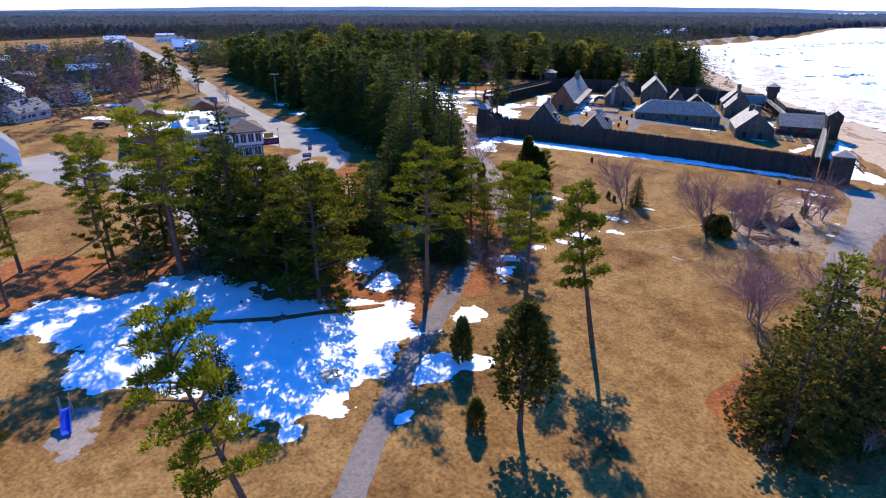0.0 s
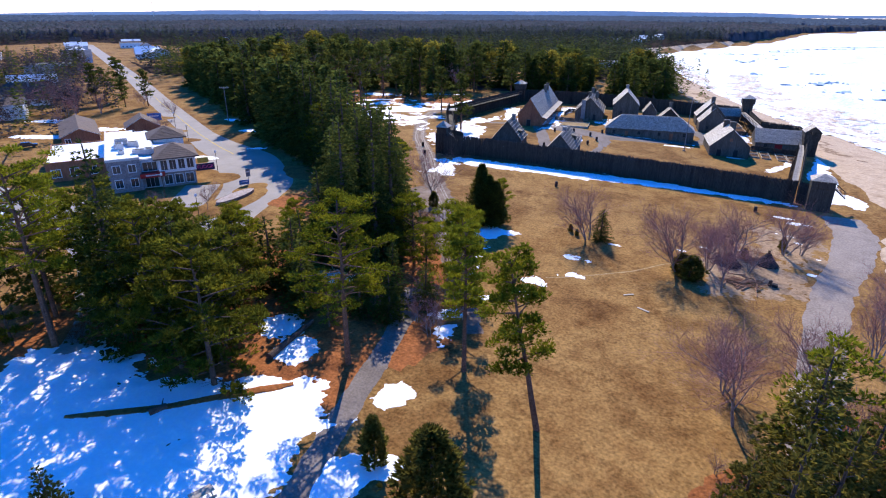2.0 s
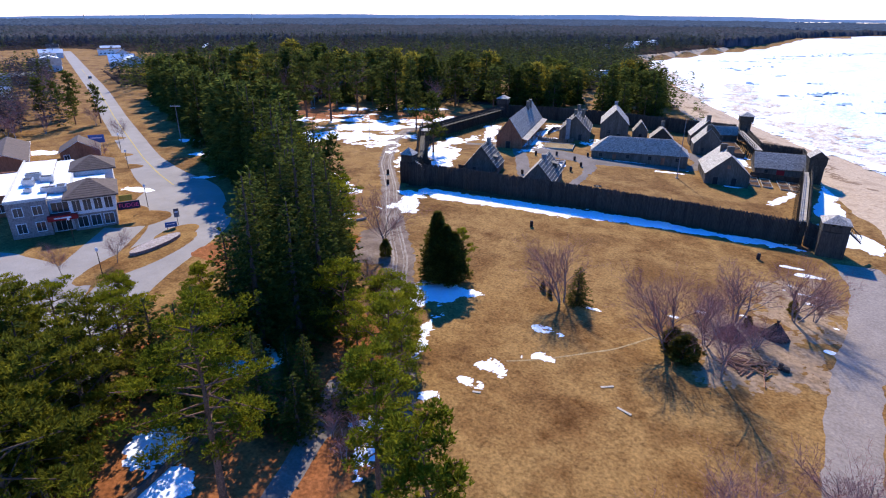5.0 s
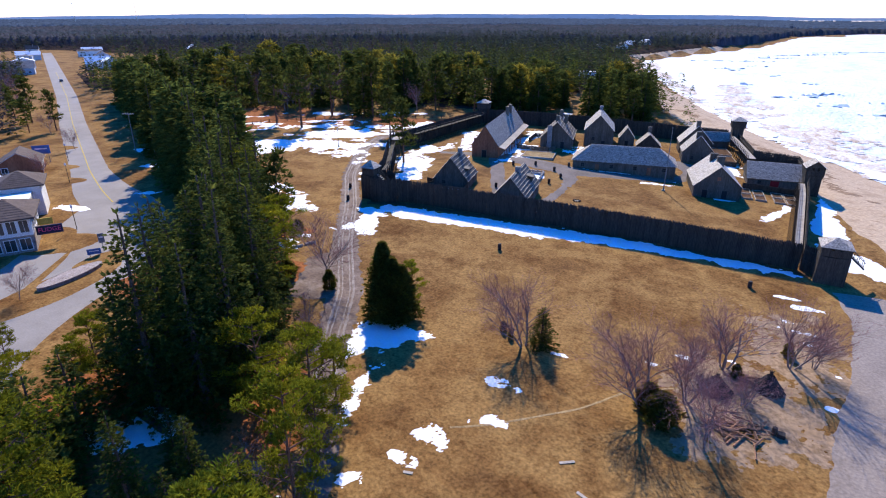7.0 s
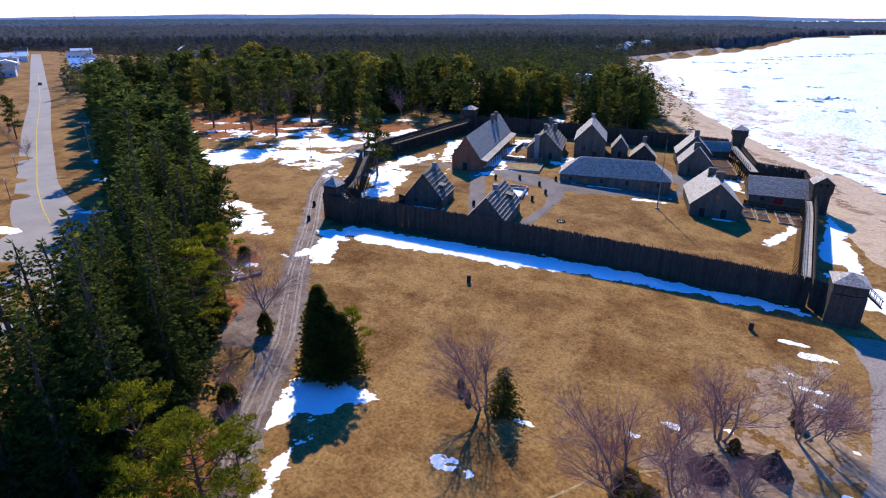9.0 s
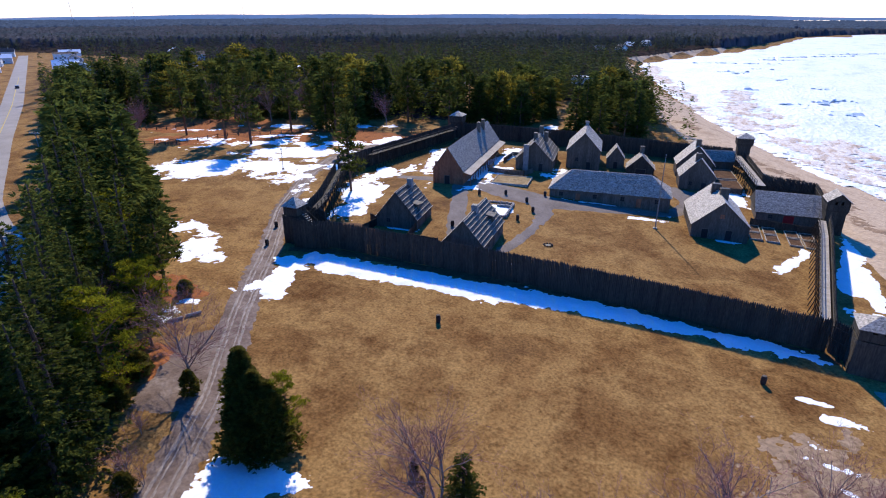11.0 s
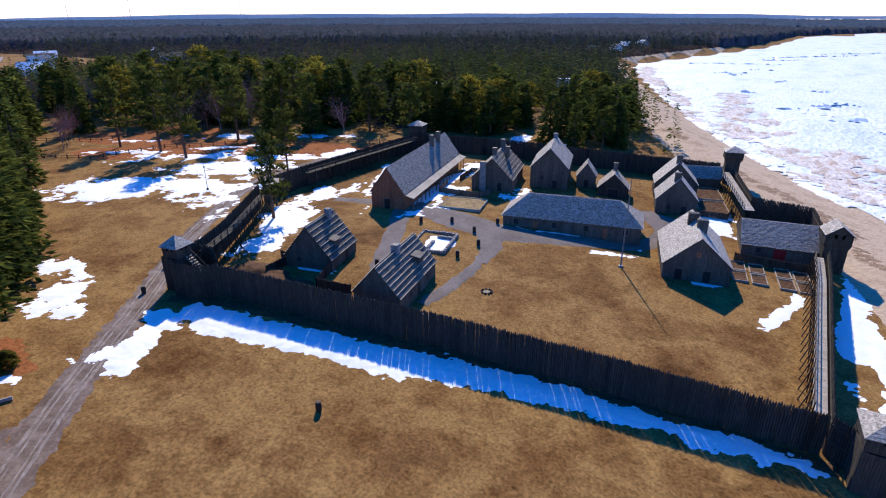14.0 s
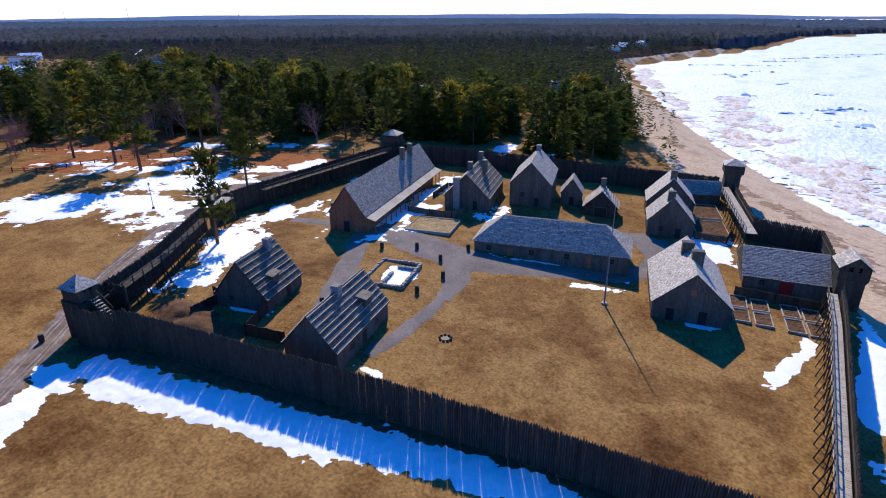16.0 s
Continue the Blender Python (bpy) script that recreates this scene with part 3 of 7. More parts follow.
patch("sand", [(3, 108, 7, 8, 20), (8, 122, 5, 9, 0), (0, 101, 4, 4, 0)], CAMPSAND, "sandy trampled ground round a camp", "sand", 0.02, 0.25, 3.2, 0.7, 15, lift=0.004)

patch("snow", [(-48.9, 73.6, 3.6, 3.2, 20), (-51.4, 69.6, 3.4, 2.4, 20), (-46.7, 57.2, 3.2, 3.6, 20), (-41.6, 53.6, 3.2, 3.0, 30)], SNOW, "snow lying in a clearing among conifers", "snow", 0.12, 0.3, 1.0, 0.5, 16)
strip("leaf_litter", [(-52, 34.2, 0.5), (-50.2, 35.6, 1.2), (-45.4, 39.9, 1.1), (-42, 44.0, 1.3), (-39.3, 47.0, 1.6), (-37.6, 49.0, 0.8)], 1.2, LITTER, 0.22, "thawed band of brown leaf litter through the snow", "leaf litter", 0.5, 0.4, 17, "stuff")
patch("leaf_litter", [(-37.4, 57.6, 2.6, 3.6, 20), (-40.5, 60.5, 3.0, 3.0, 0), (-36.6, 56.0, 2.6, 3.4, 0), (-37.3, 51.6, 1.6, 2.4, 20)], LITTER, "bright rusty leaf litter beside the gravel path", "leaf litter", 0.2, 0.35, 1.2, 0.5, 18, lift=0.02)
patch("dune_grass", [(-2.4, 260, 2.4, 6, 35), (4, 252, 2, 6, 40), (11.5, 242, 1.6, 7, 35), (17, 231, 1.4, 6, 25), (-26, 305, 2, 7, 25), (20, 214, 1.2, 6, 20)], DUNE, "brown dune grass and litter on the sand", "dune grass", 0.12, 0.35, 2.2, 0.7, 19, lift=0.14)


# dark earth added so the shade at the wall foot comes out near black
strip("soil_strip", [(-71, 139.6), (-65, 142.6), (-45, 145.6), (-29, 147.9), (-16, 149.3), (-4.5, 150.1), (10.5, 150.6)], 2.4, SOIL, 0.03, "dark earth strip added to deepen shade at the stockade foot", "soil", 0.8, 0.5, 61)


# ---- stockade ----
def palisade(line, label, height=5.0, pitch=0.26, seed=3, end=None):
    rng = random.Random(seed)
    wall = empty("palisade_wall", pose(line[0][0], line[0][1], gz(*line[0][:2])), label, "palisade", "stockade walls")
    inv = Vector((line[0][0], line[0][1], gz(*line[0][:2])))
    pk = Soup()
    total, gone = sum(math.dist(a, b) for a, b in zip(line, line[1:])), 0.0
    for (x0, y0), (x1, y1) in zip(line, line[1:]):
        d = math.hypot(x1 - x0, y1 - y0)
        n = max(2, int(d / pitch))
        way = math.atan2(y1 - y0, x1 - x0)
        for i in range(n):
            t = (i + 0.5) / n
            x, y = x0 + (x1 - x0) * t + rng.uniform(-0.006, 0.006), y0 + (y1 - y0) * t + rng.uniform(-0.03, 0.03)
            z, r = gz(x, y), pitch * rng.uniform(0.525, 0.56)
            h = height + ((end or height) - height) * (gone + d * t) / total + rng.uniform(-0.14, 0.14)
            lx, ly = rng.uniform(-0.007, 0.007), rng.uniform(-0.04, 0.04)
            ring = []
            slim = rng.uniform(0.78, 0.86) if rng.random() < 0.34 else rng.uniform(0.96, 1.02)
            for zz, rr, k in ((z - 0.4, r, 0), (z + h * rng.uniform(0.56, 0.76), r * 0.99, 0.5), (z + h - 0.32, r * slim, 1)):
                for s in range(6):
                    a = math.pi * s / 3 + way
                    ring.append((x + math.cos(a) * rr + lx * k - inv.x, y + math.sin(a) * rr + ly * k - inv.y, zz - inv.z))
            ring.append((x + lx - inv.x, y + ly - inv.y, z + h - inv.z))
            pk.add(ring, [(q * 6 + s, q * 6 + (s + 1) % 6, q * 6 + 6 + (s + 1) % 6, q * 6 + 6 + s) for q in (0, 1) for s in range(6)] + [(12 + s, 12 + (s + 1) % 6, 18) for s in range(6)])
        gone += d
        nx, ny = -(y1 - y0) / d * 0.17, (x1 - x0) / d * 0.17
        steps = max(1, int(d / 6))
        for s in range(steps):
            ta, tb = s / steps, (s + 1) / steps
            for hz in (height * 0.42, height * 0.78):
                a = (x0 + (x1 - x0) * ta + nx, y0 + (y1 - y0) * ta + ny)
                b = (x0 + (x1 - x0) * tb + nx, y0 + (y1 - y0) * tb + ny)
                rails = Soup()
                rails.bar((a[0] - inv.x, a[1] - inv.y, gz(*a) + hz - inv.z), (b[0] - inv.x, b[1] - inv.y, gz(*b) + hz - inv.z), 0.1, 0.14)
                rails.make("rail", OLDWOOD, wall)
    tagged(pk.make("pickets", OLDWOOD, wall), kind="stuff")
    return wall


def walkway(line, label, level=3.5, width=1.3, side=1, mat=None):
    """A raised fighting walk: posts, deck boards, rail."""
    x0, y0 = line[0]
    o = Vector((x0, y0, gz(x0, y0)))
    w = empty("wall_walk", pose(*o), label, "wall walk", "wall walks")
    for (xa, ya), (xb, yb) in zip(line, line[1:]):
        d = math.hypot(xb - xa, yb - ya)
        tx, ty = (xb - xa) / d, (yb - ya) / d
        nx, ny = -ty * side, tx * side
        n = int(d / 0.32)
        for i in range(n):
            t = (i + 0.5) / n * d
            x, y = xa + tx * t, ya + ty * t
            z = gz(x, y) + level + random.uniform(-0.01, 0.01)
            board = Soup()
            board.bar((x - o.x, y - o.y, z - o.z), (x + nx * width - o.x, y + ny * width - o.y, z - o.z), 0.29, 0.06)
            board.make("deck_board", mat or DECK, w)
        m = max(2, int(d / 2.2))
        prev = None
        for i in range(m + 1):
            t = d * i / m
            x, y = xa + tx * t + nx * width, ya + ty * t + ny * width
            g = gz(x, y)
            post = Soup()
            post.bar((x - o.x, y - o.y, g - 0.2 - o.z), (x - o.x, y - o.y, g + level + 1.05 - o.z), 0.13)
            post.bar((x + nx * 0.9 - o.x, y + ny * 0.9 - o.y, g - 0.1 - o.z), (x - o.x, y - o.y, g + level - 0.1 - o.z), 0.11)
            post.make("post", OLDWOOD, w)
            top = Vector((x - o.x, y - o.y, g + level + 1.0 - o.z))
            if prev is not None:
                for dz, th in ((0, 0.1), (0.5, 0.08)):
                    rail = Soup()
                    rail.bar(prev - Vector((0, 0, dz)), top - Vector((0, 0, dz)), th * 0.8, th)
                    rail.make("handrail", BOARD, w)
            prev = top
    return w


def gable_roof(s, core, w, d, eave, ridge, over=0.35, courses=0.34, wide=0.55):
    """Two slopes of lapped courses over a roof body; ridge along y, origin at the front left corner of the walls."""
    half = w / 2
    slope = math.hypot(half, ridge - eave)
    ux, uz = half / slope, (ridge - eave) / slope
    ext = over
    for sg in (-1, 1):
        n = max(3, int((slope + ext) / courses))
        for i in range(n):
            a, b = (slope + ext) * i / n - 0.06, (slope + ext) * (i + 1) / n
            segs = max(2, int(d / wide))
            for k in range(segs):
                y0 = -over + (d + 2 * over) * k / segs + random.uniform(-0.03, 0.03)
                y1 = -over + (d + 2 * over) * (k + 1) / segs
                j = random.uniform(0, 0.025)
                pts = []
                for q, t in ((a, 0.02), (b + random.uniform(-0.05, 0.02), 0.05 + j)):
                    x = half + sg * q * ux
                    z = ridge - q * uz
                    for yy in (y0, y1):
                        pts.append((x + sg * uz * t, yy, z + ux * t))
                low = [(p[0] - sg * uz * 0.05, p[1], p[2] - ux * 0.05) for p in pts]
                s.add(pts + low, [(0, 1, 3, 2), (4, 6, 7, 5), (0, 4, 5, 1), (2, 3, 7, 6), (0, 2, 6, 4), (1, 5, 7, 3)])
    e = ext * ux
    dz = ext * uz
    core.prism([(-e, eave - dz), (half, ridge), (w + e, eave - dz), (w + e, eave - dz - 0.1), (half, ridge - 0.14), (-e, eave - dz - 0.1)], -over + 0.02, d + over - 0.02)


def plank_wall(s, x0, y0, x1, y1, z0, top, wide=0.26, proud=0.03):
    """Upright boards along one wall; top(t) gives the height at t in 0..1."""
    d = math.hypot(x1 - x0, y1 - y0)
    n = max(2, int(d / wide))
    tx, ty = (x1 - x0) / d, (y1 - y0) / d
    nx, ny = ty, -tx
    for i in range(n):
        a, b = d * i / n + 0.008, d * (i + 1) / n - 0.008
        p = proud + random.uniform(0, 0.02)
        ha, hb = top(a / d), top(b / d)
        v = []
        for t, h in ((a, ha), (b, hb)):
            for z in (z0, h):
                for q in (0.0, p):
                    v.append((x0 + tx * t + nx * q, y0 + ty * t + ny * q, z))
        s.add(v, [(0, 4, 6, 2), (1, 3, 7, 5), (0, 1, 5, 4), (2, 6, 7, 3), (0, 2, 3, 1), (4, 5, 7, 6)])


def opening(parent, kind, wall, along, w, h, sill, mat_leaf=None, size=(0, 0)):
    """A door or window on the front, right, left or back wall of a house (size: its width and depth)."""
    W, D = size
    name = "door" if kind == "door" else "window"
    fr, leaf = Soup(), Soup()

    def at(u, v, z):
        return {"front": (u, -v, z), "back": (u, D + v, z), "right": (W + v, u, z), "left": (-v, u, z)}[wall]

    def slab(s, u0, u1, v0, v1, z0, z1):
        c = [at(u, v, z) for u in (u0, u1) for v in (v0, v1) for z in (z0, z1)]
        s.box(min(p[0] for p in c), min(p[1] for p in c), z0, max(p[0] for p in c), max(p[1] for p in c), z1)

    a, b = along - w / 2, along + w / 2
    slab(leaf, a, b, -0.02, 0.062, sill, sill + h)
    for q in ((a - 0.1, a, sill, sill + h), (b, b + 0.1, sill, sill + h), (a - 0.1, b + 0.1, sill + h, sill + h + 0.1)):
        slab(fr, q[0], q[1], -0.02, 0.085, q[2], q[3])
    if kind == "window":
        slab(fr, a - 0.14, b + 0.14, -0.02, 0.12, sill - 0.07, sill)
        slab(fr, along - 0.02, along + 0.02, 0.06, 0.08, sill, sill + h)
        slab(fr, a, b, 0.06, 0.08, sill + h / 2 - 0.02, sill + h / 2 + 0.02)
    leaf_ob = leaf.make(name, mat_leaf or DARK, parent)
    fr.make("frame", BOARD, leaf_ob)


def chimney(parent, x, y, z0, z1, w=0.9, d=0.8, mat=None):
    s = Soup()
    s.box(x - w / 2, y - d / 2, z0, x + w / 2, y + d / 2, z1)
    s.box(x - w / 2 - 0.06, y - d / 2 - 0.06, z1 - 0.3, x + w / 2 + 0.06, y + d / 2 + 0.06, z1 - 0.12)
    c = s.make("chimney", mat or STONE, parent)
    t = Soup()
    t.box(x - w / 2 + 0.12, y - d / 2 + 0.12, z1 - 0.1, x + w / 2 - 0.12, y + d / 2 - 0.12, z1 + 0.01)
    t.make("flue", DARK, c)


def house(name, label, x, y, turn, w, d, eave, ridge, roof=None, wall=None, openings=(), chimneys=(), over=0.35, courses=0.27, battens=False, base=None):
    corners = [(x + math.cos(radians(turn)) * a - math.sin(radians(turn)) * b, y + math.sin(radians(turn)) * a + math.cos(radians(turn)) * b) for a in (0, w) for b in (0, d)]
    zs = [gz(*c) for c in corners]
    z = base if base is not None else sum(zs) / 4
    foot = min(zs) - z - 0.3
    h = empty(name, pose(x, y, z, 0, 0, turn), label, "house", "fort houses")
    wall, roof = wall or BOARD, roof or SHINGLE
    core = Soup()
    core.prism([(0, foot), (w, foot), (w, eave), (w / 2, ridge - 0.1), (0, eave)], 0, d)
    core.make("wall", wall, h)
    planks = Soup()
    gab = lambda t: eave + (ridge - 0.12 - eave) * (1 - abs(2 * t - 1))
    plank_wall(planks, 0, 0, w, 0, foot, gab)
    plank_wall(planks, w, d, 0, d, foot, gab)
    plank_wall(planks, w, 0, w, d, foot, lambda t: eave)
    plank_wall(planks, 0, d, 0, 0, foot, lambda t: eave)
    tagged(planks.make("cladding", wall, h), kind="stuff")
    s, c = Soup(), Soup()
    gable_roof(s, c, w, d, eave, ridge, over, courses)
    r = c.make("roof", OLDWOOD, h)
    tagged(s.make("shingles", roof, r), kind="stuff")
    if battens:
        half = w / 2
        sl = math.hypot(half, ridge - eave)
        for sg in (-1, 1):
            for q in np.linspace(0.15, sl + over - 0.1, 8):
                px, pz = half + sg * q * half / sl, ridge - q * (ridge - eave) / sl
                o = 0.13
                bt = Soup()
                bt.bar((px + sg * o * (ridge - eave) / sl, -over, pz + o * half / sl), (px + sg * o * (ridge - eave) / sl, d + over, pz + o * half / sl), 0.09, 0.08)
                bt.make("roof_batten", DECK, r)
    for o in openings:
        opening(h, *o, size=(w, d))
    for q in chimneys:
        chimney(h, *q)
    return h

palisade([(-65.8, 143.9), (-45, 146.7), (-29, 149.0), (-16, 150.4), (-4.5, 151.2), (8.9, 152.1)], "long grey stockade wall of upright pointed pickets", 5.0, 0.25, 1, 4.9)
palisade([(-71.0, 140.9), (-68.2, 141.6), (-66.2, 142.6), (-65.2, 144.2)], "short grey picket wall joining a corner tower", 5.2, seed=2)
palisade([(-73.4, 144.8), (-77.8, 156.0), (-89.0, 175.4)], "grey picket stockade wall beside the muddy track", seed=3)
palisade([(-91.2, 179.8), (-91.5, 190.8), (-88.2, 234.3)], "grey picket stockade wall facing the park", seed=4)
palisade([(-86.5, 237.2), (-60, 239.3), (-41.6, 242.3), (-8.2, 251.0)], "grey picket stockade wall in front of dark woods", seed=5)
palisade([(11.2, 150.9), (9.3, 152.4), (11.6, 190.5), (12.0, 201.0)], "grey picket stockade wall facing the frozen lake", 4.8, seed=6)
palisade([(12.6, 206.0), (10.8, 225.4), (-0.2, 225.8), (-5.2, 249.4)], "grey picket stockade wall set back from the beach", 4.8, seed=7)
walkway([(9.0, 154.0), (11.1, 190.5), (11.3, 200)], "pale plank wall walk with a rough handrail", side=1)
walkway([(0.6, 219.6), (-5.9, 248.2)], "pale plank wall walk with a rough handrail", side=1, width=2.0)
# dark wood replaces the pale deck here: shade put into the colour
walkway([(-73.0, 146), (-77.3, 156.4), (-88.3, 175.4)], "plank wall walk with a rough handrail, shade put into dark boards", side=-1, mat=OLDWOOD)
walkway([(-91, 191), (-87.8, 233.3)], "plank wall walk with a rough handrail, shade put into dark boards", side=-1, width=1.6, mat=OLDWOOD)


def watch_tower(x, y, turn, floor, size, label, box=1.7, rise=1.3, base=0.0, gable=False, ladder=True):
    """A picket base, an overhanging board room with an open band under the eaves, and a pyramid or gable roof."""
    z = gz(x, y)
    t = empty("watch_tower", pose(x, y, z, 0, 0, turn), label, "watch tower", "stockade towers")
    b = size / 2
    a = b - 0.25 + base
    s = Soup()
    s.box(-a, -a, -0.6, a, a, floor - 0.3)
    body = s.make("base", OLDWOOD, t)
    p = Soup()
    for x0, y0, x1, y1 in ((-a, -a, a, -a), (a, -a, a, a), (a, a, -a, a), (-a, a, -a, -a)):
        plank_wall(p, x0, y0, x1, y1, -0.6, lambda q: floor - 0.12 + 0.12 * math.sin(q * 97), 0.25, 0.06)
    p.make("cladding", OLDWOOD, body)
    r = Soup()
    for x0, y0, x1, y1 in ((-b, -b, b, -b), (b, -b, b, b), (b, b, -b, b), (-b, b, -b, -b)):
        plank_wall(r, x0, y0, x1, y1, floor, lambda q: floor + box * 0.6, 0.24, 0.05)
        d = math.hypot(x1 - x0, y1 - y0)
        tx, ty = (x1 - x0) / d, (y1 - y0) / d
        for u, v in ((0.0, 0.3), (0.42, 0.58), (0.7, 1.0)):
            plank_wall(r, x0 + tx * d * u, y0 + ty * d * u, x0 + tx * d * v, y0 + ty * d * v, floor + box * 0.6, lambda q: floor + box, 0.24, 0.05)
        r.bar((x0, y0, floor + box * 0.6), (x1, y1, floor + box * 0.6), 0.1)
    for sx in (-1, 1):
        for sy in (-1, 1):
            r.bar((sx * (b - 0.08), sy * (b - 0.08), floor), (sx * (b - 0.08), sy * (b - 0.08), floor + box), 0.17)
            r.bar((sx * (a - 0.1), sy * (a - 0.1), floor - 0.9), (sx * (b - 0.05), sy * (b - 0.05), floor), 0.14)
    r.box(-b, -b, floor - 0.14, b, b, floor)
    r.make("lookout", OLDWOOD, t)
    e, rb = b + 0.32, floor + box
    roof, core = Soup(), Soup()
    if gable:
        gable_roof(roof, core, size, size, 0, rise, 0.35, 0.3)
        for soup in (roof, core):
            soup.v = [(px - b, py - b, pz + rb) for px, py, pz in soup.v]
        core.prism([(-b, rb - 0.05), (b, rb - 0.05), (0, rb + rise - 0.1)], -b + 0.05, b - 0.05)
    else:
        n = 7
        for k in range(n):
            q0, q1 = 1 - k / n, 1 - (k + 1) / n
            z0, z1 = rb - 0.12 + rise * (1 - q0), rb - 0.12 + rise * (1 - q1)
            ring = lambda q: [(-e * q, -e * q), (e * q, -e * q), (e * q, e * q), (-e * q, e * q)]
            roof.add([(*c, z0 + 0.05) for c in ring(q0)] + [(*c, z1 + 0.03) for c in ring(q1)] + [(*c, z0 - 0.02) for c in ring(q0)],
                     [(j, (j + 1) % 4, 4 + (j + 1) % 4, 4 + j) for j in range(4)] + [(8 + j, 8 + (j + 1) % 4, (j + 1) % 4, j) for j in range(4)])
        core.box(-b, -b, rb - 0.1, b, b, rb)
    c = core.make("roof", OLDWOOD, t)
    roof.make("shingles", SHINGLE, c)
    if ladder:
        for k in range(7):
            st = Soup()
            st.box(b + 0.1 + k * 0.34, b - 1.5, floor - 0.2 - k * 0.3, b + 0.42 + k * 0.34, b - 0.5, floor - 0.12 - k * 0.3)
            st.make("stair_tread", DECK, t)
        for v in (b - 1.55, b - 0.45):
            st = Soup()
            st.bar((b, v, floor + 0.85), (b + 2.6, v, floor - 1.2), 0.08)
            st.bar((b, v, floor - 0.2), (b + 2.6, v, floor - 2.3), 0.1, 0.2)
            for k in range(4):
                st.bar((b + k * 0.8, v, floor - 0.2 - k * 0.7), (b + k * 0.8, v, floor + 0.85 - k * 0.63), 0.07)
            st.make("stair_rail", OLDWOOD, t)
    return t


watch_tower(-72.2, 143.2, 6, 5.2, 2.7, "grey board corner watch tower with a pyramid roof", 1.6, 1.5, 0.45)
palisade([(-68.0, 146.2), (-70.6, 147.6), (-73.2, 147.0)], "short dark picket wall closing the corner bastion", 5.2, seed=8)
watch_tower(13.0, 150.2, 2, 4.9, 4.0, "low grey corner watch tower at the lake end", 1.5, 1.2, 0.3)
watch_tower(12.8, 204.6, 8, 5.0, 3.8, "grey lakeside watch tower with a gabled roof", 2.0, 1.5, 0.0, True, False)
watch_tower(-5.8, 252.4, 10, 6.2, 4.0, "far grey watch tower above the beach", 1.9, 1.2, -0.2, False, False)
watch_tower(-88.8, 238.0, 8, 5.2, 4.0, "far grey watch tower among park trees", 1.9, 1.3, 0.0, False, False)

# ---- fort houses ----
D = "door"
N = "window"
house("barn_house", "grey board house with a lit shingle roof and twin chimneys", -11.4, 185.2, 12, 10.0, 14.2, 2.9, 7.4, wall=BOARD,
      openings=[(D, "front", 2.4, 1.1, 1.9, 0.0, DARK), (D, "front", 6.6, 1.1, 1.9, 0.0, DARK), (N, "front", 5.0, 0.8, 0.8, 4.2, BROWNBOARD), (N, "left", 5, 0.7, 0.8, 1.0), (N, "left", 10, 0.7, 0.8, 1.0)],
      chimneys=[(5.6, 5.6, 5.5, 8.6, 1.6, 1.1, BOARD), (4.6, 9.2, 5.5, 8.5, 1.6, 1.1, BOARD)])
church = house("church", "long brown log church with a steep grey shingle roof", -68.6, 186.0, 10.5, 7.2, 37.0, 3.6, 8.6, wall=BROWNBOARD,
               openings=[(D, "front", 3.4, 1.2, 2.0, 0.0, DARK), (N, "left", 8, 0.8, 1.0, 1.4), (N, "left", 20, 0.8, 1.0, 1.4)],
               chimneys=[(0.9, 0.2, 0.0, 5.2, 0.9, 0.7, BROWNBOARD), (4.2, 25.5, 7.4, 10.2, 0.9, 0.9, BOARD), (4.2, 30, 7.4, 10.2, 0.9, 0.9, BOARD), (0.4, 18, 3.0, 5.0, 0.8, 0.8, BOARD)], over=0.4, courses=0.32)
for k in range(30):
    porch = Soup()
    porch.box(7.3, -0.2 + k * 1.26, 3.12, 9.3, 1.04 + k * 1.26, 3.2)
    pr = porch.make("porch_board", DECK, church)
    pr.data.transform(Matrix.Translation((7.3, 0, 3.2)) @ Matrix.Rotation(radians(16), 4, "Y") @ Matrix.Translation((-7.3, 0, -3.2)))
for k in range(16):
    pp = Soup()
    pp.bar((9.0, 0.2 + k * 2.4, -0.6), (9.0, 0.2 + k * 2.4, 2.7), 0.16)
    pp.make("porch_post", BROWNBOARD, church)
house("tall_house", "tall grey board house with a steep shingle roof", -46.0, 217.2, 13, 8.4, 14.0, 5.0, 9.4, wall=BOARD,
      openings=[(N, "front", 2.6, 0.8, 1.0, 2.0), (D, "front", 5.6, 1.0, 1.9, 0.0)], chimneys=[(4.2, 12.5, 8, 10.4, 1.0, 0.9, STONE)])
h1 = house("cottage", "small dark cottage with a plank roof and one chimney", -64.0, 156.0, 11.5, 8.0, 8.6, 2.0, 6.9, BARKROOF, BOARD,
           openings=[(D, "right", 5, 1.0, 1.75, 0.0), (N, "front", 2.4, 0.7, 0.7, 1.0)], chimneys=[(4.4, 6.6, 5.8, 7.8, 0.9, 0.9, STONE)], over=0.3, courses=0.5, battens=True)
h2 = house("cottage", "longer dark cottage with a plank and batten roof", -47.0, 151.0, 8.5, 7.0, 13.2, 2.5, 6.5, BARKROOF, BOARD,
           openings=[(D, "right", 6.5, 1.0, 1.8, 0.0), (N, "right", 3.4, 0.7, 0.7, 1.0), (N, "right", 10, 0.7, 0.7, 1.0)], chimneys=[(3.5, 6.6, 5.4, 7.3, 1.0, 1.0, STONE)], over=0.3, courses=0.55, battens=True)
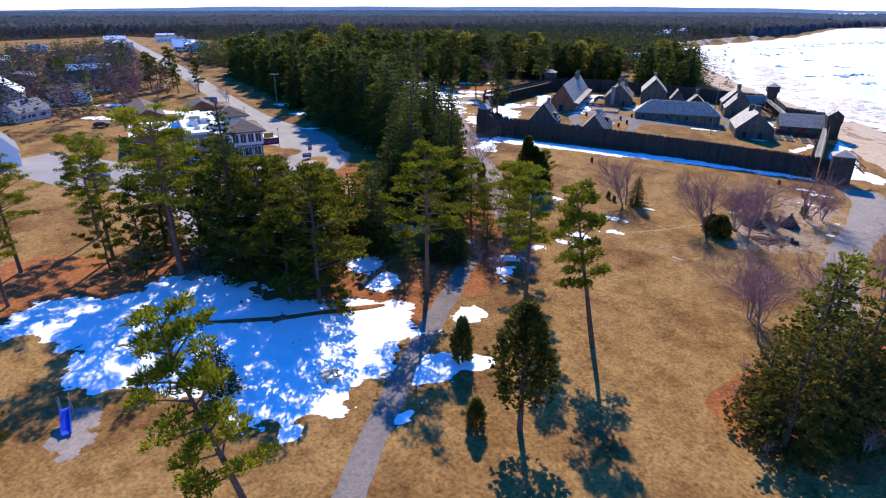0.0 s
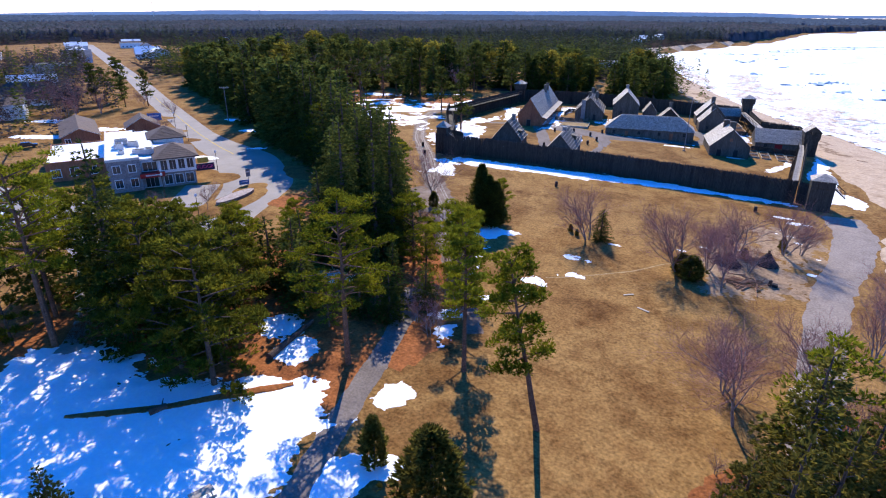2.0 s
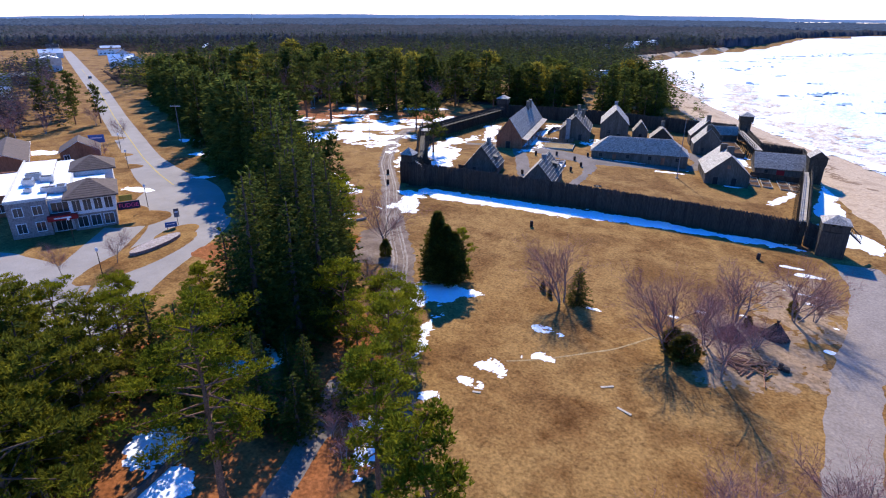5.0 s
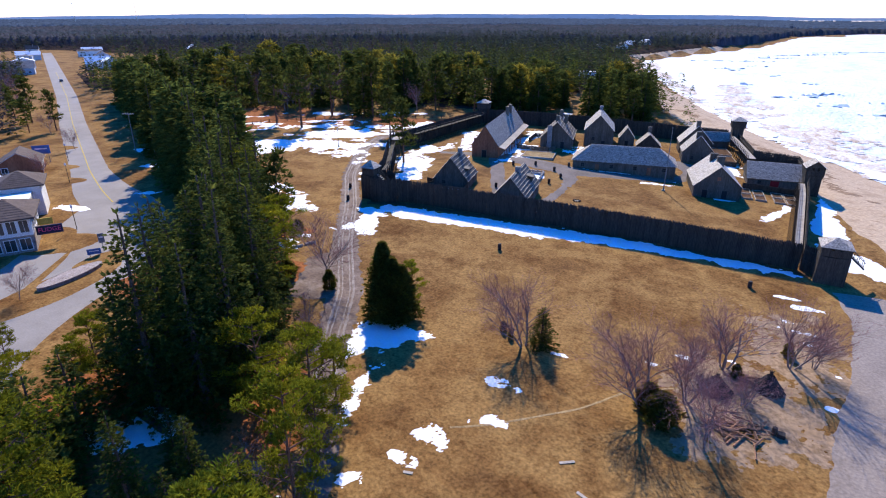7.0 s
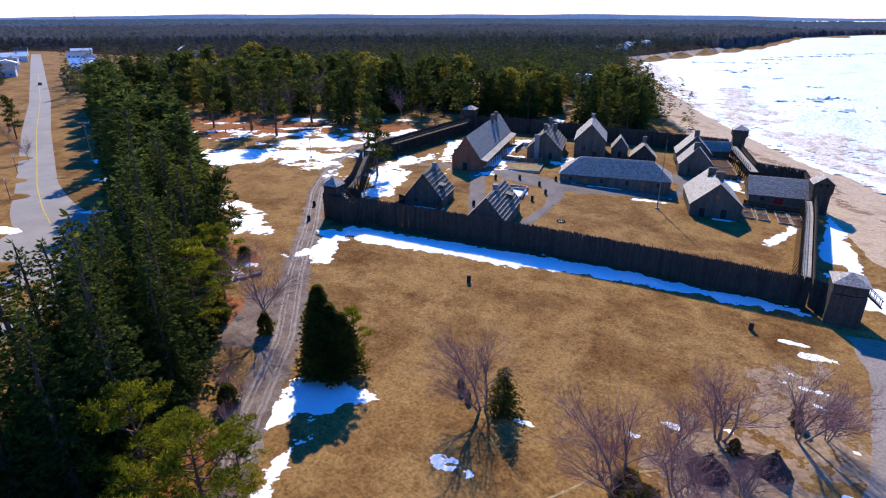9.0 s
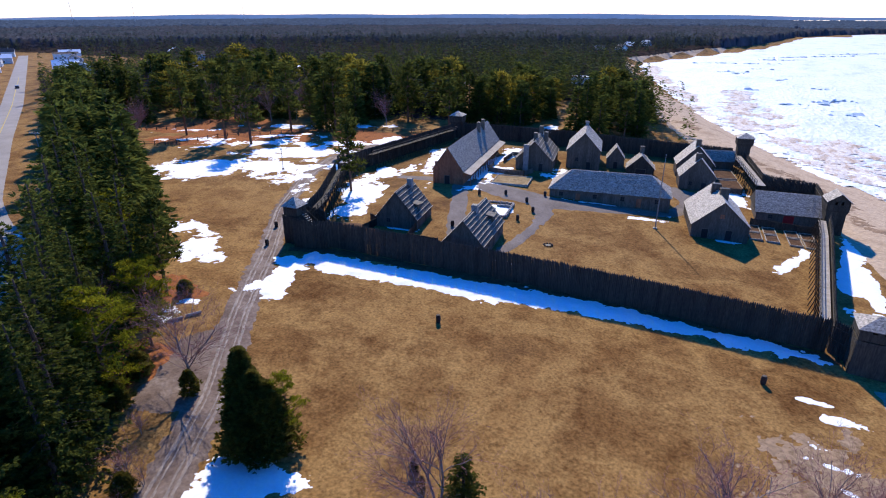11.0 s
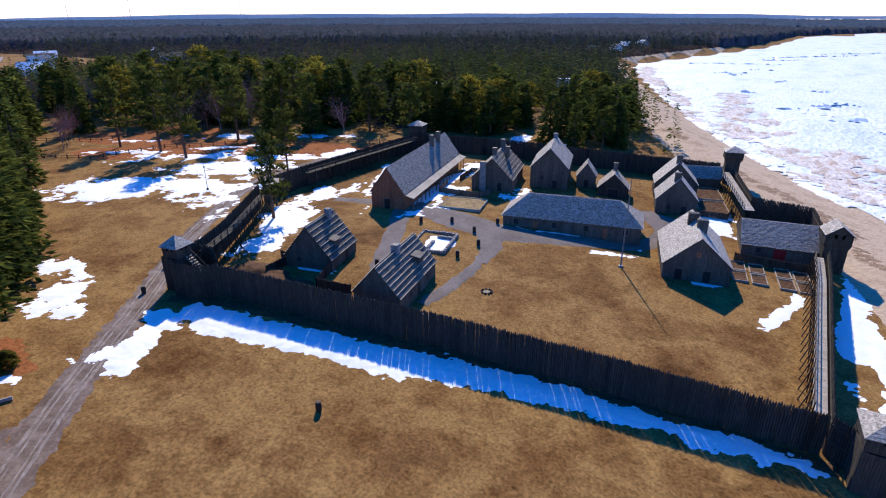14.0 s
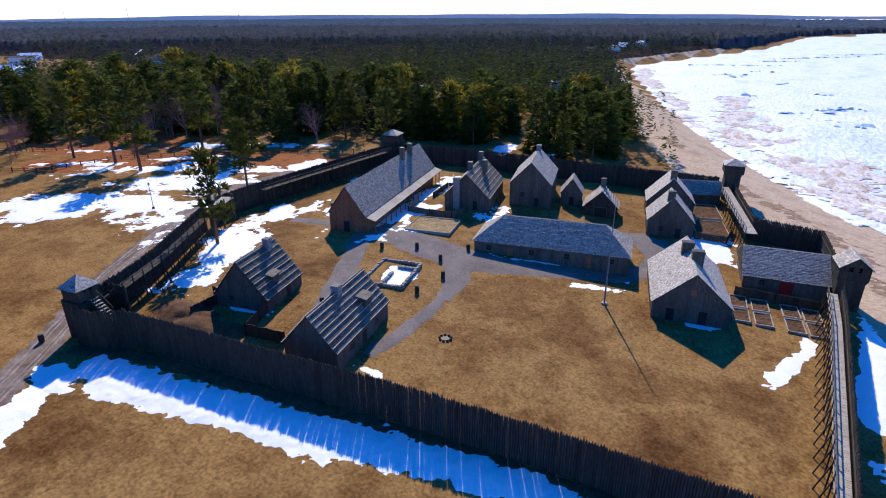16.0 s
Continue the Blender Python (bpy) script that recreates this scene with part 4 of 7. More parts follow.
for hh, (cx, cy, cz, a) in ((h1, (6.6, 3.6, 4.0, 30)), (h2, (5.5, 9.6, 4.8, 30))):
    dm = Soup()
    dm.box(cx - 0.7, cy - 0.8, cz - 1.6, cx + 0.7, cy + 0.8, cz)
    dorm = dm.make("dormer", BOARD, hh)
    dr = Soup()
    dr.prism([(cx - 1.2, cz + 0.25), (cx + 0.95, cz - 0.12), (cx + 0.95, cz - 0.02), (cx - 1.2, cz + 0.36)], cy - 1.05, cy + 1.05)
    dr.make("dormer_roof", BARKROOF, dorm)
house("row_house", "grey house with pale gable ends and a short chimney", -17.8, 217.0, 12, 8.0, 6.6, 3.4, 7.8, wall=BOARD, openings=[(N, "front", 2.5, 0.7, 0.9, 1.2), (D, "front", 5.5, 1, 1.9, 0)],
      chimneys=[(3.6, 0.9, 6.8, 8.8, 1.3, 0.9, BOARD)])
house("row_house", "grey row house at the back with a tall gable", -20.0, 228.0, 12, 9.0, 7.0, 3.6, 8.4, wall=BOARD, openings=[(N, "front", 2.5, 0.7, 0.9, 1.2)], chimneys=[(4.5, 1.0, 7.2, 9.8, 1.2, 0.9, BOARD)])
house("hut", "little grey hut with a steep pale-edged gable", -37.0, 224.0, 14, 4.4, 4.4, 2.8, 5.8, wall=BOARD, openings=[(D, "front", 2.2, 0.9, 1.8, 0)], chimneys=[])
house("forge", "small open shed with a slatted plank roof", -31.0, 220.4, 12, 6.6, 5.0, 2.2, 5.4, DECK, OLDWOOD, openings=[(D, "front", 3.3, 2.4, 1.9, 0)], courses=0.8, chimneys=[(3.4, 4.0, 4.6, 7.0, 1.0, 0.8, BOARD)], battens=True)
house("trader_house", "trader's house with a patched plank roof and chimneys", -56.6, 208.0, 12, 9.2, 15.0, 2.8, 7.4, BARKROOF, BOARD,
      openings=[(D, "front", 6.4, 1.0, 1.9, 0), (N, "front", 2.0, 0.7, 0.8, 1.2)], chimneys=[(2.6, -0.3, 0, 6.6, 1.3, 0.9, STONE), (4.2, 4.5, 6.4, 8.8, 1.0, 0.9, BOARD), (6.4, 8.5, 5.8, 8.4, 1.0, 0.9, BOARD), (4.6, 12.5, 6.6, 9.2, 1.0, 0.9, BOARD)], courses=0.5, battens=True)


def hip_house(name, label, x, y, turn, w, d, eave, ridge, inset, openings=(), gable=False):
    """A long house whose ridge runs along its front; hipped, or gabled with inset 0."""
    z = (gz(x, y) + gz(x + w, y)) / 2
    h = empty(name, pose(x, y, z, 0, 0, turn), label, "house", "fort houses")
    core = Soup()
    core.box(0, 0, -1.2, w, d, eave)
    core.make("wall", BOARD, h)
    pl = Soup()
    for q in ((0, 0, w, 0), (w, 0, w, d), (w, d, 0, d), (0, d, 0, 0)):
        plank_wall(pl, *q, -1.2, lambda t: eave, 0.3)
    pl.make("cladding", BOARD, h)
    o = 0.4
    drop = (ridge - eave) * o / (d / 2)
    E = [(-o, -o, eave - drop), (w + o, -o, eave - drop), (w + o, d + o, eave - drop), (-o, d + o, eave - drop)]
    ends = -o if inset == 0 else inset
    R = [(ends, d / 2, ridge), (w - ends, d / 2, ridge)]
    rc = Soup()
    rc.add(E + R, [(0, 1, 5, 4), (2, 3, 4, 5), (1, 2, 5), (3, 0, 4), (3, 2, 1, 0)])
    roof = rc.make("roof", OLDWOOD, h)
    s = Soup()
    sl = [(E[0], E[1], R[1], R[0]), (E[2], E[3], R[0], R[1])]
    if inset:
        sl += [(E[1], E[2], R[1], R[1]), (E[3], E[0], R[0], R[0])]
    for a, b, c, dd in sl:
        a, b, c, dd = (Vector(q) for q in (a, b, c, dd))
        nrm = (b - a).cross(dd - a).normalized()
        n = int((dd - a).length / 0.27)
        for i in range(n):
            t0, t1 = i / n, min(1, (i + 1.15) / n)
            l0, r0, l1, r1 = a.lerp(dd, t0), b.lerp(c, t0), a.lerp(dd, t1), b.lerp(c, t1)
            m = max(1, int((r0 - l0).length / 0.55))
            for k in range(m):
                j = random.uniform(0, 0.025)
                dn = (a - dd).normalized() * random.uniform(-0.02, 0.05)
                q = [l0.lerp(r0, k / m) + dn + nrm * (0.045 + j), l0.lerp(r0, (k + 1) / m) + dn + nrm * (0.045 + j), l1.lerp(r1, (k + 1) / m) + nrm * 0.02, l1.lerp(r1, k / m) + nrm * 0.02]
                s.add([tuple(p) for p in q] + [tuple(p - nrm * 0.06) for p in q[:2]], [(0, 1, 2, 3), (4, 5, 1, 0)])
    tagged(s.make("shingles", SHINGLE, roof), kind="stuff")
    if not inset:
        g = Soup()
        for xx in (0.0, w):
            g.prism([(0, 0)] * 0 or [(0, eave), (d, eave), (d / 2, ridge - 0.1)], xx - 0.02, xx + 0.02)
        go = g.make("gable", BOARD, h)
        go.data.transform(Matrix(((0, 1, 0, 0), (1, 0, 0, 0), (0, 0, 1, 0), (0, 0, 0, 1))))
        go.data.flip_normals()
    for q in openings:
        opening(h, *q, size=(w, d))
    return h


hip_house("barracks", "long low grey barracks with a hipped shingle roof", -41.8, 191.4, 10.5, 25.2, 8.6, 2.9, 6.2, 4.2,
          [(N, "front", 2.5, 0.8, 0.9, 1.1), (D, "front", 6.2, 1.0, 1.9, 0.0, BROWNBOARD), (N, "front", 9.8, 0.8, 0.9, 1.1), (N, "front", 15.6, 0.8, 0.9, 1.1), (D, "front", 19, 1.0, 1.9, 0.0, BROWNBOARD), (N, "front", 22.6, 0.8, 0.9, 1.1)])
hip_house("shed", "low board shed against the back stockade", -16.0, 242.6, 14, 9.0, 5.0, 2.4, 4.6, 0)
hip_house("store_house", "low stone store with a grey shingle roof and red door", -0.6, 203.2, 7, 11.4, 9.6, 2.6, 5.6, 0,
          [(D, "front", 6.0, 1.9, 2.0, 0.0, RED), (N, "front", 2.6, 0.7, 0.8, 1.1)])

# ---- trees ----
def spray(v, f, p, d, length, width, rng, n=3):
    """A tuft of narrow leaf blades round direction d."""
    for _ in range(n):
        e = d + Vector((rng.uniform(-1, 1), rng.uniform(-1, 1), rng.uniform(-0.7, 0.7))) * 0.75
        e.normalize()
        s = e.cross(Vector((rng.uniform(-1, 1), rng.uniform(-1, 1), rng.uniform(0.2, 1)))).normalized() * width
        k = len(v)
        tip = p + e * length
        v += [tuple(p - s * 0.35), tuple(p + e * length * 0.45 + s), tuple(tip), tuple(p + e * length * 0.45 - s)]
        f.append((k, k + 1, k + 2, k + 3))


def trunk_soup(height, radius, lean=0.0, sides=7, rng=random, top=0.15):
    s = Soup()
    pts = []
    for i in range(7):
        t = i / 6
        pts.append(Vector((math.sin(t * 2.2) * lean * height + rng.uniform(-1, 1) * 0.008 * height * t, rng.uniform(-1, 1) * 0.008 * height * t, height * t)))
    ring = [tuple(q + Vector((math.cos(2 * math.pi * k / sides), math.sin(2 * math.pi * k / sides), 0)) * radius * (1 - i / 6 * (1 - top)) - Vector((0, 0, 0.3 if i == 0 else 0))) for i, q in enumerate(pts) for k in range(sides)]
    s.add(ring, [(i * sides + k, i * sides + (k + 1) % sides, (i + 1) * sides + (k + 1) % sides, (i + 1) * sides + k) for i in range(6) for k in range(sides)] + [tuple(range(6 * sides, 7 * sides))])
    return s, pts


def along(pts, t):
    k = min(len(pts) - 2, int(t * (len(pts) - 1)))
    return pts[k].lerp(pts[k + 1], t * (len(pts) - 1) - k)


def conifer(name, height, spread, low, seed, label, leaf, bark, style="spruce", density=1.0, lean=0.0, fat=1.0, fine=1):
    """A tapered trunk, limbs in whorls, and a crown of many small needle tufts."""
    rng = random.Random(seed)
    t = empty(name, pose(0, 0, -50), label, "tree")
    s, pts = trunk_soup(height * 0.98, height * 0.016 + 0.05, lean, rng=rng)
    v, f = [], []
    lb = Soup()
    if style == "spruce":
        z = low
        while z < 0.985:
            q = (z - low) / (1 - low)
            r = spread * (1 - q) ** 0.75 * (0.85 + 0.3 * rng.random()) + 0.25
            n = int(5 + 5 * (1 - q))
            a0 = rng.random() * 7
            for k in range(n):
                if rng.random() < 0.12:
                    continue
                a = a0 + 2 * math.pi * k / n + rng.uniform(-0.25, 0.25)
                ln = r * rng.uniform(0.65, 1.12)
                base = along(pts, z)
                dirv = Vector((math.cos(a), math.sin(a), 0.25 - 0.55 * (1 - q)))
                end = base + dirv * ln
                if ln > 0.8 and rng.random() < 0.5:
                    lb.bar(base, base.lerp(end, 0.8), 0.07, None, 3, 0.3, False)
                m = max(2, int(ln / 0.34 * density))
                for j in range(m):
                    w = 0.25 + 0.75 * (j + rng.random()) / m
                    p = base.lerp(end, w) + Vector((rng.uniform(-1, 1), rng.uniform(-1, 1), rng.uniform(-0.5, 0.2))) * 0.22 * (ln ** 0.5)
                    spray(v, f, p, dirv, rng.uniform(0.4, 0.72) * fat, rng.uniform(0.085, 0.145) * fat, rng, (5 if fat < 1.5 else 3) + (fine > 1))
            z += rng.uniform(0.45, 0.65) / height
        spray(v, f, pts[-1], Vector((0, 0, 1)), 0.7, 0.12, rng, 4)
    elif style == "pine":
        n = int(26 * density)
        for k in range(n):
            q = (k + rng.random()) / n
            z = low + (0.99 - low) * q
            a = k * 2.4 + rng.uniform(-0.5, 0.5)
            ln = spread * (0.45 + 0.75 * math.sin(math.pi * min(1, q * 0.8 + 0.22))) * rng.uniform(0.55, 1.1)
            base = along(pts, z)
            dirv = Vector((math.cos(a), math.sin(a), rng.uniform(-0.12, 0.35) + 0.4 * q))
            end = base + dirv * ln
            lb.bar(base, end, 0.12, None, 4, 0.35, False)
            for c in range(rng.randint(3, 5)):
                cw = rng.uniform(0.5, 1.05)
                cen = base.lerp(end, cw) + Vector((rng.uniform(-1, 1), rng.uniform(-1, 1), rng.uniform(-0.1, 0.4))) * 0.5
                R = rng.uniform(0.55, 1.0) * (1.0 if fat < 1.5 else 1.1)
                for _ in range(int(12 * density * fine)):
                    u = Vector((rng.gauss(0, 1), rng.gauss(0, 1), rng.gauss(0, 0.55)))
                    u = u.normalized() * R * rng.uniform(0.3, 1.0)
                    u.z *= 0.55 if fine < 2 else 0.45
                    spray(v, f, cen + u, (u.normalized() + Vector((0, 0, 0.6))), rng.uniform(0.36, 0.66) * fat, rng.uniform(0.055, 0.10) * fat, rng, 3 if fat < 1.5 else 2)
        for k in range(10):
            z = low * rng.uniform(0.45, 1.0)
            a = rng.random() * 7
            b = along(pts, z)
            lb.bar(b, b + Vector((math.cos(a), math.sin(a), rng.uniform(-0.2, 0.3))) * rng.uniform(0.5, 1.5), 0.05, None, 3, 0.3, False)
    else:
        n = int(620 * density * fine)
        for k in range(n):
            q = rng.random() ** 0.85
            z = low + (1 - low) * q
            shape = math.sin(math.pi * (0.16 + 0.84 * q) ** 0.8) ** 0.8 if low > 0.1 or height < 6 else (1 - q) ** 0.7 * min(1, 0.6 + q * 4)
            r = spread * shape * (0.75 + 0.35 * noise.noise(Vector((seed, q * 6, k * 0.37))))
            a = rng.random() * 2 * math.pi
            r *= 0.85 + 0.25 * math.sin(a * 3 + seed) * math.sin(q * 9 + seed)
            rr = r * rng.uniform(0.55, 1.05)
            base = along(pts, min(0.99, z))
            p = base + Vector((math.cos(a) * rr, math.sin(a) * rr, 0))
            d = Vector((math.cos(a) * 0.8, math.sin(a) * 0.8, 0.7))
            spray(v, f, p, d, rng.uniform(0.3, 0.6) * fat, rng.uniform(0.06, 0.105) * fat, rng, 7)
            if k % (16 * fine) == 0:
                lb.bar(base - Vector((0, 0, 0.3 * rr)), p, 0.06, None, 3, 0.3, False)
    s.make("trunk", bark, t)
    tagged(lb.make("branchwork", bark, t), kind="stuff")
    raw("crown", v, f, leaf, t)
    return t


def bare_tree(name, height, seed, label, bark, stems=1, spread=0.7, levels=4, dense=1.0):
    """A short trunk that forks low into rising limbs, with branches and a haze of fine twigs."""
    rng = random.Random(seed)
    t = empty(name, pose(0, 0, -50), label, "tree")
    wood, twigs = Soup(), Soup()

    def turn_from(d, angle):
        side = d.cross(Vector((rng.uniform(-1, 1), rng.uniform(-1, 1), rng.uniform(-1, 1)))).normalized()
        return (d * math.cos(angle) + side * math.sin(angle) + Vector((0, 0, 0.22))).normalized()

    def grow(p, d, length, radius, level):
        n = 4 if level < 2 else 3
        q = p
        for i in range(n):
            d = (d + Vector((rng.uniform(-1, 1), rng.uniform(-1, 1), rng.uniform(-0.2, 0.45))) * 0.17).normalized()
            e = q + d * length / n
            k = 1 - 0.5 / n
            if level < 2:
                wood.bar(q, e, radius * 2, None, 5, k, False)
            elif level == 2:
                twigs.bar(q, e, radius * 2, None, 3, k, False)
            else:
                sd = d.cross(Vector((rng.uniform(-1, 1), rng.uniform(-1, 1), 0.3))).normalized() * max(radius, 0.008)
                if i == n - 1:
                    twigs.add([tuple(q - sd), tuple(q + sd), tuple(e)], [(0, 1, 2)])
                else:
                    twigs.add([tuple(q - sd), tuple(q + sd), tuple(e + sd * 0.7), tuple(e - sd * 0.7)], [(0, 1, 2, 3)])
            radius *= k
            q = e
            if level < levels and (level > 0 or i > 0):
                kids = (3 if level == 0 else 2) * dense
                for _ in range(int(kids + rng.random())):
                    grow(q - d * length / n * rng.random(), turn_from(d, rng.uniform(0.35, 0.75) * (0.6 + 0.6 * spread)), length * rng.uniform(0.46, 0.68) * (1 if level else 1.25), max(0.008, radius * 0.55), level + 1)

    for s in range(stems):
        a = 2 * math.pi * s / max(1, stems) + rng.random()
        tilt = 0.06 if stems == 1 else rng.uniform(0.18, 0.4)
        k = 1.0 if s == 0 else rng.uniform(0.72, 0.95)
        grow(Vector((math.cos(a) * 0.25 * (stems > 1), math.sin(a) * 0.25 * (stems > 1), -0.2)), Vector((math.cos(a) * tilt, math.sin(a) * tilt, 1)).normalized(), height * 0.55 * k, height * 0.009 + 0.02, 0)
    top = max(p[2] for p in twigs.v) / height
    for soup in (wood, twigs):
        soup.v = [(x / top, y / top, z / top if z > 0 else z) for x, y, z in soup.v]
    wood.make("trunk", bark, t)
    twigs.make("crown", TWIG, t)
    return t


SPR = [conifer("spruce", 18, 3.1, 0.05, 11, "tall dark green spruce", SPRUCE, BARK, "spruce", 1.45, 0, 0.68, 2), conifer("spruce", 15, 2.7, 0.04, 12, "dark green spruce with drooping limbs", SPRUCE, BARK, "spruce", 1.45, 0, 0.68, 2),
       conifer("spruce", 12, 2.4, 0.03, 13, "broad dark green spruce", SPRUCE, BARK, "spruce", 1.45, 0, 0.68, 2)]
PIN = [conifer("pine", 16, 4.0, 0.16, 22, "spreading green pine with broad clumps", PINE, PINEBARK, "pine", 1.25), conifer("pine", 14, 3.4, 0.10, 23, "bushy yellowish green pine", PINE, PINEBARK, "pine", 1.15)]
CED = [conifer("cedar", 12, 3.2, 0.27, 31, "dense dark cedar with a rounded crown", CEDAR, BARK, "cedar", 1.9),
       conifer("cedar", 4, 1.6, 0.0, 33, "low bushy dark juniper", CEDAR, BARK, "cedar", 0.8),
       conifer("cedar", 11, 3.2, 0.03, 34, "pointed olive-brown cedar with drooping limbs", CEDAR, BARK, "spruce", 1.9, 0, 0.62, 2)]
CED.append(conifer("pine", 16, 4.9, 0.05, 35, "broad bushy dark olive pine", OLIVE, BARK, "pine", 1.4, 0, 0.85, 2.2))
CED.append(conifer("cedar", 10.5, 3.4, 0.01, 36, "upright dark green cedar with a dense pointed crown", CEDAR, BARK, "cedar", 2.2, 0, 0.8, 2))
NEARSPR = [conifer("spruce", 20, 3.6, 0.06, 16, "tall dark green spruce with fine drooping boughs", SPRUCE, BARK, "spruce", 1.9, 0, 0.62, 2),
           conifer("spruce", 18, 3.0, 0.05, 17, "slender dark green spruce with fine boughs", SPRUCE, BARK, "spruce", 1.9, 0, 0.62, 2)]
NEARPIN = [conifer("pine", 18, 2.7, 0.42, 27, "tall red pine with a ragged high crown", PINE, PINEBARK, "pine", 1.15, 0, 0.68, 3),
           conifer("pine", 18, 4.4, 0.42, 28, "spreading green pine with a flat layered crown", PINE, PINEBARK, "pine", 1.5, 0, 0.52, 3.4),
           conifer("pine", 12, 3.6, 0.08, 29, "bushy yellowish green pine with layered limbs", PINE, PINEBARK, "pine", 1.3, 0, 0.54, 3.2)]
BARE = [bare_tree("bare_tree", 11, 41, "leafless birch with purple twigs", GREYBARK, 3, 0.95, 4, 0.78), bare_tree("bare_tree", 10, 42, "leafless tree with several grey stems", GREYBARK, 4, 1.0, 4, 0.72),
        bare_tree("bare_tree", 13, 43, "large leafless tree with a grey trunk", GREYBARK, 1, 1.25, 4, 1.0)]
THIN = [bare_tree("bare_tree", 12, 44, "leafless grey tree in the woods", GREYBARK, 1, 1.0, 3, 1.2), bare_tree("bare_tree", 10, 45, "leafless brown tree with several stems", GREYBARK, 2, 0.9, 3, 0.9)]
FAR = [conifer("spruce", 18, 3.1, 0.06, 14, "dark green spruce in the park", SPRUCE, BARK, "spruce", 0.42, 0, 2.2), conifer("spruce", 15, 2.6, 0.08, 15, "dark green spruce at the wood's edge", SPRUCE, BARK, "spruce", 0.42, 0, 2.2),
       conifer("pine", 18, 3.0, 0.34, 24, "tall pine standing in the park", PARKPINE, PINEBARK, "pine", 0.75, 0, 2.2), conifer("pine", 16, 2.8, 0.25, 25, "broad pine standing in the park", PARKPINE, PINEBARK, "pine", 0.75, 0, 2.2),
       conifer("pine", 15, 2.9, 0.2, 26, "yellowish pine at the edge of the park", GOLDPINE, PINEBARK, "pine", 0.75, 0, 2.2)]
TALL = {id(o): h for g, hs in ((SPR, (18, 15, 12)), (PIN, (16, 14)), (CED, (12, 4, 11, 16, 10.5)), (NEARSPR, (20, 18)), (NEARPIN, (18, 18, 12)), (BARE, (11, 10, 13)), (FAR, (18, 15, 18, 16, 15)), (THIN, (12, 10))) for o, h in zip(g, hs)}


def plant(proto, x, y, height, turn=None, wide=1.0, tilt=0.0):
    own = TALL[id(proto)]
    k = height / own
    turn = random.uniform(0, 360) if turn is None else turn
    m = pose(x, y, gz(x, y) - 0.05, tilt, 0, turn)
    ob = copy_thing(proto, m)
    ob.scale = (k * wide, k * wide, k)
    return ob


# open field and shore
plant(NEARPIN[0], -13.7, 56.1, 18.4, -60, 0.95, 11)
plant(NEARPIN[0], -23.8, 60.6, 17.1, 130, 0.9)
plant(NEARPIN[0], -22.6, 16.8, 19.8, -72, 0.85, 16)
plant(CED[3], -49.6, 11.4, 7.5, None, 0.8)
plant(CED[0], -14.7, 38.1, 13.2, 0, 1.1)
plant(CED[1], -24.2, 44.5, 5.0, None, 0.8)
plant(CED[1], -18.3, 36.4, 3.0)
plant(SPR[2], -40.7, 27.2, 5.8, None, 1.5)
plant(CED[4], -41.9, 102.6, 10.9, 0, 1.25)
plant(CED[4], -40.4, 102.4, 9.2, 80, 1.5)
plant(CED[4], -39.2, 102.8, 8.2, 160, 1.55)
plant(CED[4], -41.2, 101.4, 7.2, 230, 1.7)
plant(NEARPIN[2], -38.4, 104.2, 8.4, 30, 0.6)
plant(NEARSPR[1], -20.9, 106.4, 5.8, None, 2.0)
plant(CED[1], -26.5, 107.5, 1.4)
plant(CED[1], -25.0, 106.3, 1.2)
plant(BARE[0], -22.9, 105.4, 10.9, None, 1.25)
plant(BARE[2], -53.4, 105.2, 12.6, None, 1.4)
plant(CED[1], -52.9, 104.6, 3.0, None, 1.1)
plant(CED[1], -72.4, 119.6, 2.2, None, 1.8)
plant(CED[1], -57.5, 99.2, 3.4, None, 1.5)
plant(CED[1], -60.5, 104, 3.0, None, 1.5)
plant(CED[1], -46.5, 92.5, 2.4, None, 1.4)
for x, y, h in ((5.8, 49.1, 12.0), (8.8, 52.5, 11.5), (7.2, 58.4, 13.4), (3.6, 52.0, 8.0), (13.5, 63.6, 10.2), (17.0, 60.0, 10.0), (10.5, 55.0, 12.0), (18.5, 66.0, 9.0)):
    plant(CED[2], x, y, h * 1.12, None, 1.1)
plant(PIN[1], 8.2, 62.0, 13.5)
for x, y, h, k, wide in ((-7.6, 101.2, 12.0, 0, 0.95), (-0.9, 97.6, 12.3, 2, 0.9), (-0.2, 113.8, 11.5, 1, 1.15), (7.1, 118.2, 11.0, 0, 0.9), (9.6, 119.6, 8.0, 1, 0.8), (-3.4, 104.5, 9.5, 0, 0.9), (2.2, 107.0, 6.5, 1, 1.1), (-3.6, 112.0, 7.5, 1, 1.1),
                         (2.7, 66.6, 13.5, 2, 1.0), (1.4, 72.2, 11.0, 1, 0.9), (10.2, 76.8, 10.6, 0, 0.95), (16.4, 87.7, 12.0, 1, 0.8), (12.6, 71.0, 8.0, 1, 0.9), (18.5, 97, 9, 0, 1.0), (20.5, 107, 8, 1, 1.0)):
    plant(BARE[k], x, y, h, None, wide * 1.3)
for x, y, h in ((6.8, 121, 2.0), (1.2, 112.5, 1.8)):
    plant(CED[1], x, y, h, None, 1.1)

for x, y, h in ((1.5, 53, 3), (2.5, 56, 3.2), (3, 50, 2.8), (4.5, 47, 2.6), (1.8, 59, 3), (12, 52, 4)):
    plant(THIN[1], x, y, h, None, 1.3)
plant(CED[1], -5.4, 99.4, 3.6, None, 1.7)
plant(CED[1], -7.0, 101.6, 2.8, None, 1.7)
